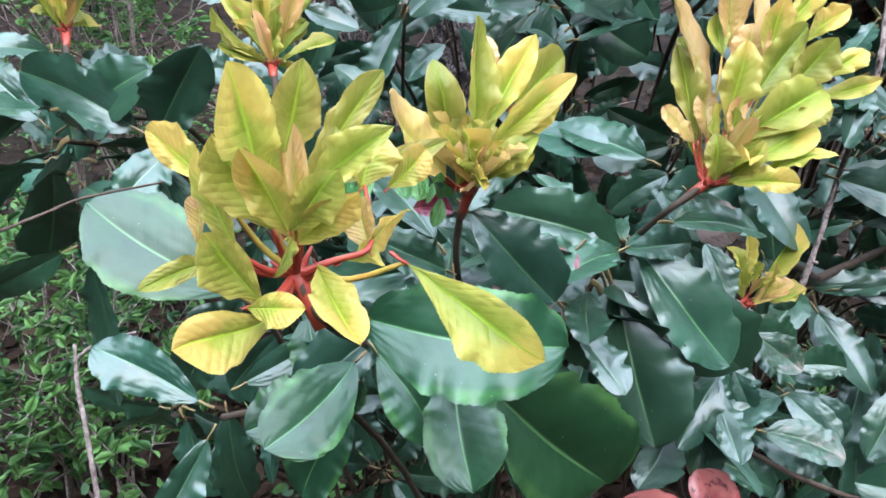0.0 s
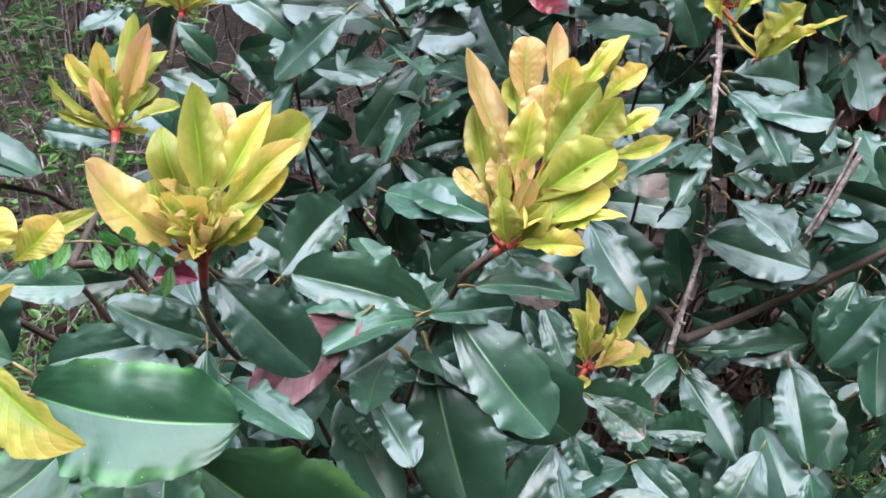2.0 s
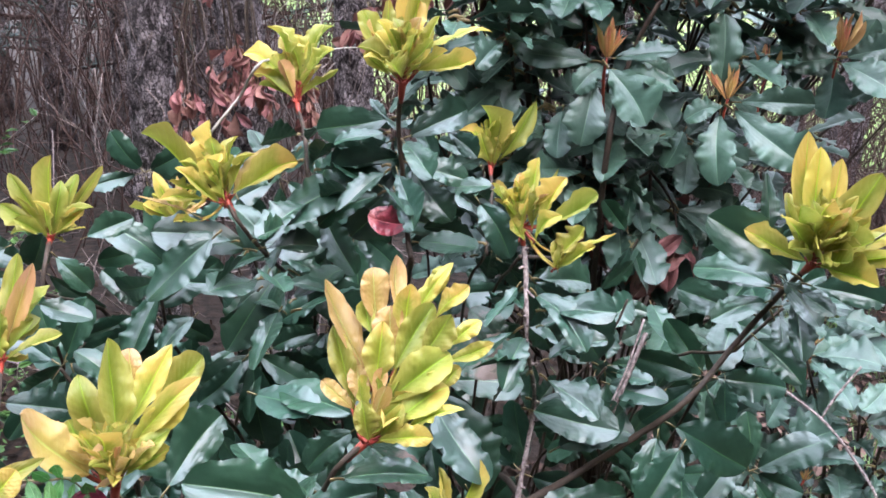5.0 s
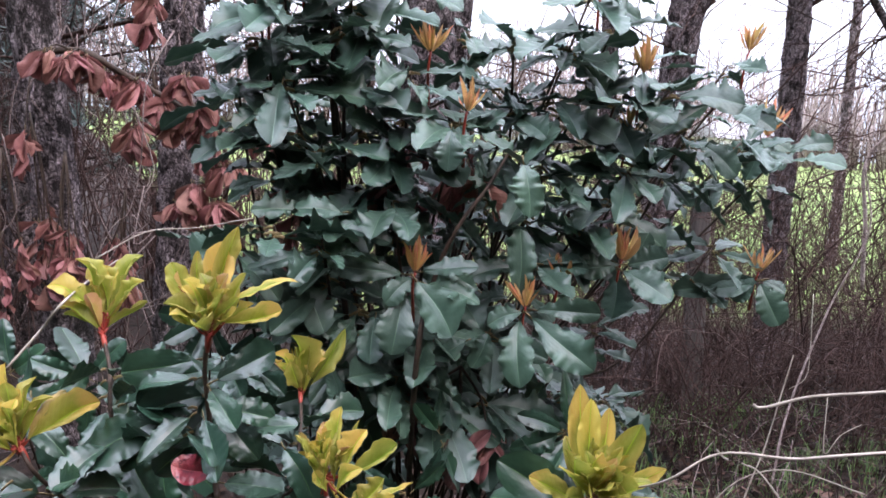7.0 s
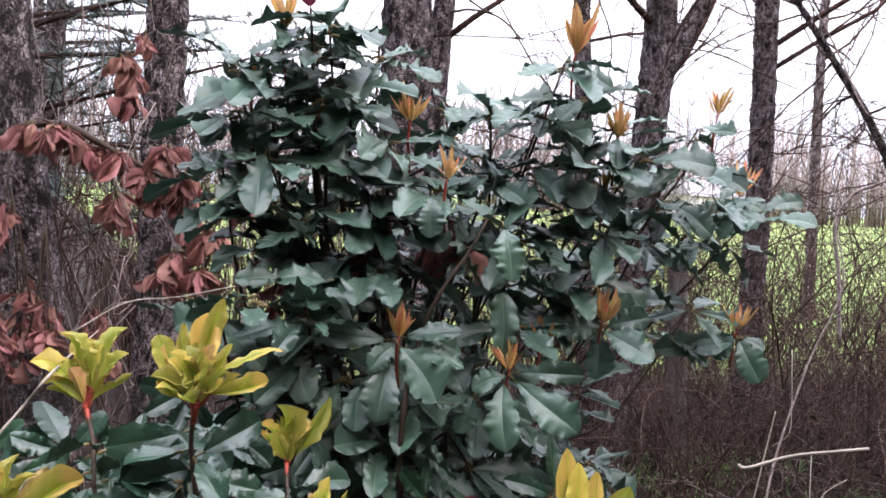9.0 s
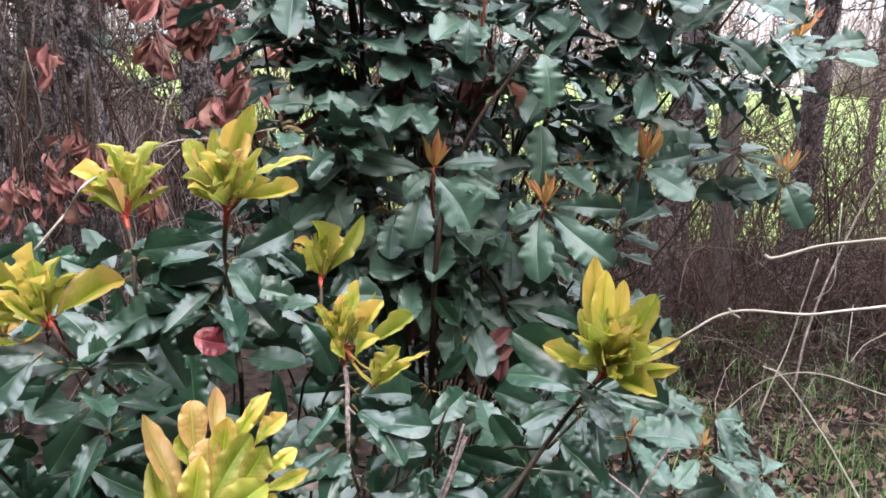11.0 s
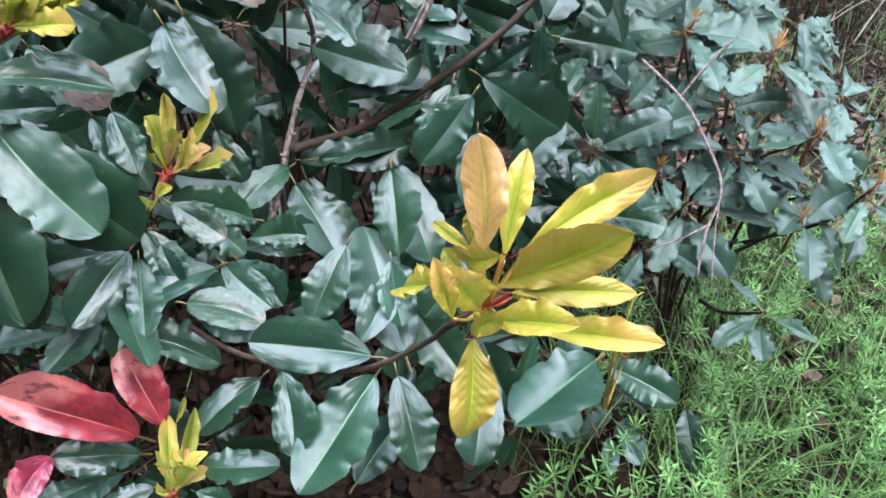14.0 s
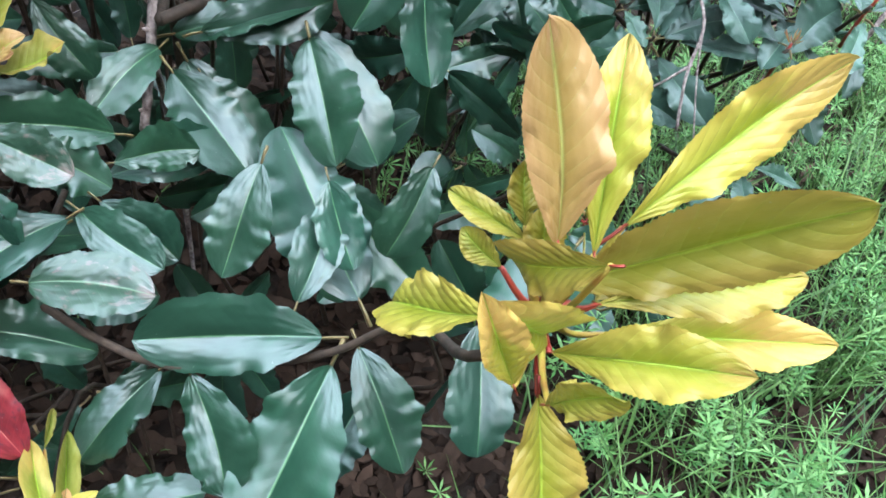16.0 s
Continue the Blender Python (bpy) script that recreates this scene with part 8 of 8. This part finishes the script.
cane(((0.713, 0.506, 1.264), (0.717, 0.502, 1.259), (0.721, 0.499, 1.257)), 0.000864, 0.001152, PALETWIG, 'thin pale dead bramble cane')
cane(((1.469, 1.462, 0.818), (1.502, 1.430, 0.802), (1.546, 1.358, 0.724), (1.573, 1.301, 0.660), (1.600, 1.225, 0.577)), 0.001728, 0.002016, PALETWIG, 'thin pale dead bramble cane')
cane(((1.574, 1.465, 1.077), (1.545, 1.457, 0.968), (1.513, 1.445, 0.862), (1.481, 1.438, 0.782), (1.449, 1.426, 0.704)), 0.00144, 0.00216, PALETWIG, 'thin pale dead bramble cane')
cane(((1.998, 1.814, 0.854), (1.978, 1.775, 0.697), (2.015, 1.763, 0.751), (2.060, 1.737, 0.794)), 0.00144, 0.00144, PALETWIG, 'thin pale dead bramble cane')
cane(((1.387, 1.469, 0.702), (1.466, 1.450, 0.785), (1.556, 1.396, 0.824), (1.664, 1.292, 0.809)), 0.00144, 0.00144, PALETWIG, 'thin pale dead bramble cane')
cane(((1.975, 1.901, 1.136), (1.966, 1.871, 0.958), (1.954, 1.863, 0.891), (1.917, 1.881, 0.852)), 0.00144, 0.00108, PALETWIG, 'thin pale dead bramble cane')
cane(((0.892, 1.078, 0.792), (0.946, 1.035, 0.757), (0.972, 0.982, 0.724), (0.999, 0.933, 0.668), (0.983, 0.904, 0.609), (0.973, 0.869, 0.554)), 0.00252, 0.00216, GREYTWIG, 'thin dry grey dead twig')
cane(((1.001, 1.044, 0.844), (0.967, 1.041, 0.792), (0.946, 1.035, 0.756)), 0.00216, 0.0018, GREYTWIG, 'thin dry grey dead twig')
cane(((0.999, 0.933, 0.668), (0.994, 0.899, 0.612), (0.991, 0.854, 0.549)), 0.00144, 0.00108, GREYTWIG, 'thin dry grey dead twig')
cane(((0.989, 0.909, 0.621), (0.951, 0.911, 0.591), (0.907, 0.915, 0.564)), 0.0018, 0.00108, GREYTWIG, 'thin dry grey dead twig')
cane(((1.304, 0.943, 0.732), (1.273, 0.942, 0.681), (1.246, 0.932, 0.627)), 0.00288, 0.0036, GREYTWIG, 'thin dry grey dead twig')
cane(((0.528, 0.781, 1.055), (0.515, 0.776, 1.024), (0.493, 0.773, 0.991), (0.477, 0.769, 0.968), (0.454, 0.768, 0.949)), 0.00144, 0.00144, TWIG, 'thin dark trailing vine')
cane(((0.552, 0.775, 1.016), (0.536, 0.766, 0.974), (0.514, 0.752, 0.923)), 0.00288, 0.00288, GREYTWIG, 'thin dry grey dead twig')
cane(((0.551, 0.784, 1.029), (0.532, 0.767, 0.976), (0.511, 0.751, 0.933)), 0.00144, 0.00144, GREYTWIG, 'thin dry grey dead twig')
cane(((-0.254, 0.479, 0.841), (-0.247, 0.459, 0.815), (-0.234, 0.437, 0.787), (-0.212, 0.397, 0.741)), 0.0018, 0.00252, GREYTWIG, 'thin dry grey dead twig')
cane(((-0.212, 0.504, 0.840), (-0.239, 0.486, 0.838), (-0.253, 0.470, 0.830)), 0.00144, 0.00144, GREYTWIG, 'thin dry grey dead twig')
cane(((-0.160, 0.302, 1.071), (-0.142, 0.318, 1.075), (-0.126, 0.331, 1.079), (-0.091, 0.352, 1.081)), 0.00108, 0.00072, TWIG, 'thin dark trailing vine')
cane(((0.023, 0.982, 1.202), (0.058, 1.003, 1.246), (0.095, 1.021, 1.293), (0.036, 2.077, 1.154)), 0.00216, 0.00144, PALETWIG, 'thin pale dead bramble cane')
cane(((-0.016, 2.071, 1.155), (0.100, 2.094, 1.224), (0.224, 2.102, 1.239), (0.367, 2.104, 1.270)), 0.00216, 0.00144, PALETWIG, 'thin pale dead bramble cane')
cane(((3.210, 3.048, 0.935), (3.214, 3.091, 1.255), (3.195, 3.123, 1.497), (3.242, 3.081, 1.641), (3.308, 3.016, 1.694), (3.402, 2.919, 1.765)), 0.01152, 0.00648, GREYTWIG, 'thin dry grey dead twig')
cane(((1.361, 3.612, 2.383), (1.460, 3.577, 2.401), (1.588, 3.540, 2.369), (1.699, 3.518, 2.272)), 0.00648, 0.0036, TWIG, 'thin dark trailing vine')
cane(((1.374, 3.585, 2.484), (1.510, 3.560, 2.403), (1.561, 3.545, 2.393)), 0.00576, 0.00288, TWIG, 'thin dark trailing vine')
cane(((2.321, 3.207, 2.260), (2.691, 3.442, 2.303), (2.972, 3.501, 2.251), (3.256, 3.545, 2.193)), 0.00432, 0.00288, TWIG, 'thin dark trailing vine')
cane(((2.348, 3.301, 2.303), (2.392, 3.245, 2.428), (2.457, 3.159, 2.584)), 0.01008, 0.0072, TWIG, 'thin dark trailing vine')
cane(((2.196, 3.783, 2.592), (2.293, 3.785, 2.371), (2.299, 3.826, 2.112)), 0.00504, 0.00288, TWIG, 'thin dark trailing vine')
sprig(((-0.007, 0.336, 1.101), (0.014, 0.339, 1.104), (0.029, 0.347, 1.103), (0.045, 0.354, 1.099), (0.051, 0.366, 1.092), (0.056, 0.382, 1.071)))
cane(((2.178, 1.741, 1.656), (2.060, 1.857, 1.559), (2.041, 1.793, 1.349), (1.934, 1.782, 1.123), (1.777, 1.701, 0.863), (1.691, 1.623, 0.684)), 0.0018, 0.0034, GREYTWIG, 'thin dry grey dead twig')
cane(((2.108, 2.216, 2.333), (2.220, 2.172, 2.170), (2.262, 2.102, 2.017), (2.296, 2.027, 1.868), (2.379, 1.953, 1.815), (2.427, 1.843, 1.520)), 0.0024, 0.0042, GREYTWIG, 'thin dry grey dead twig')
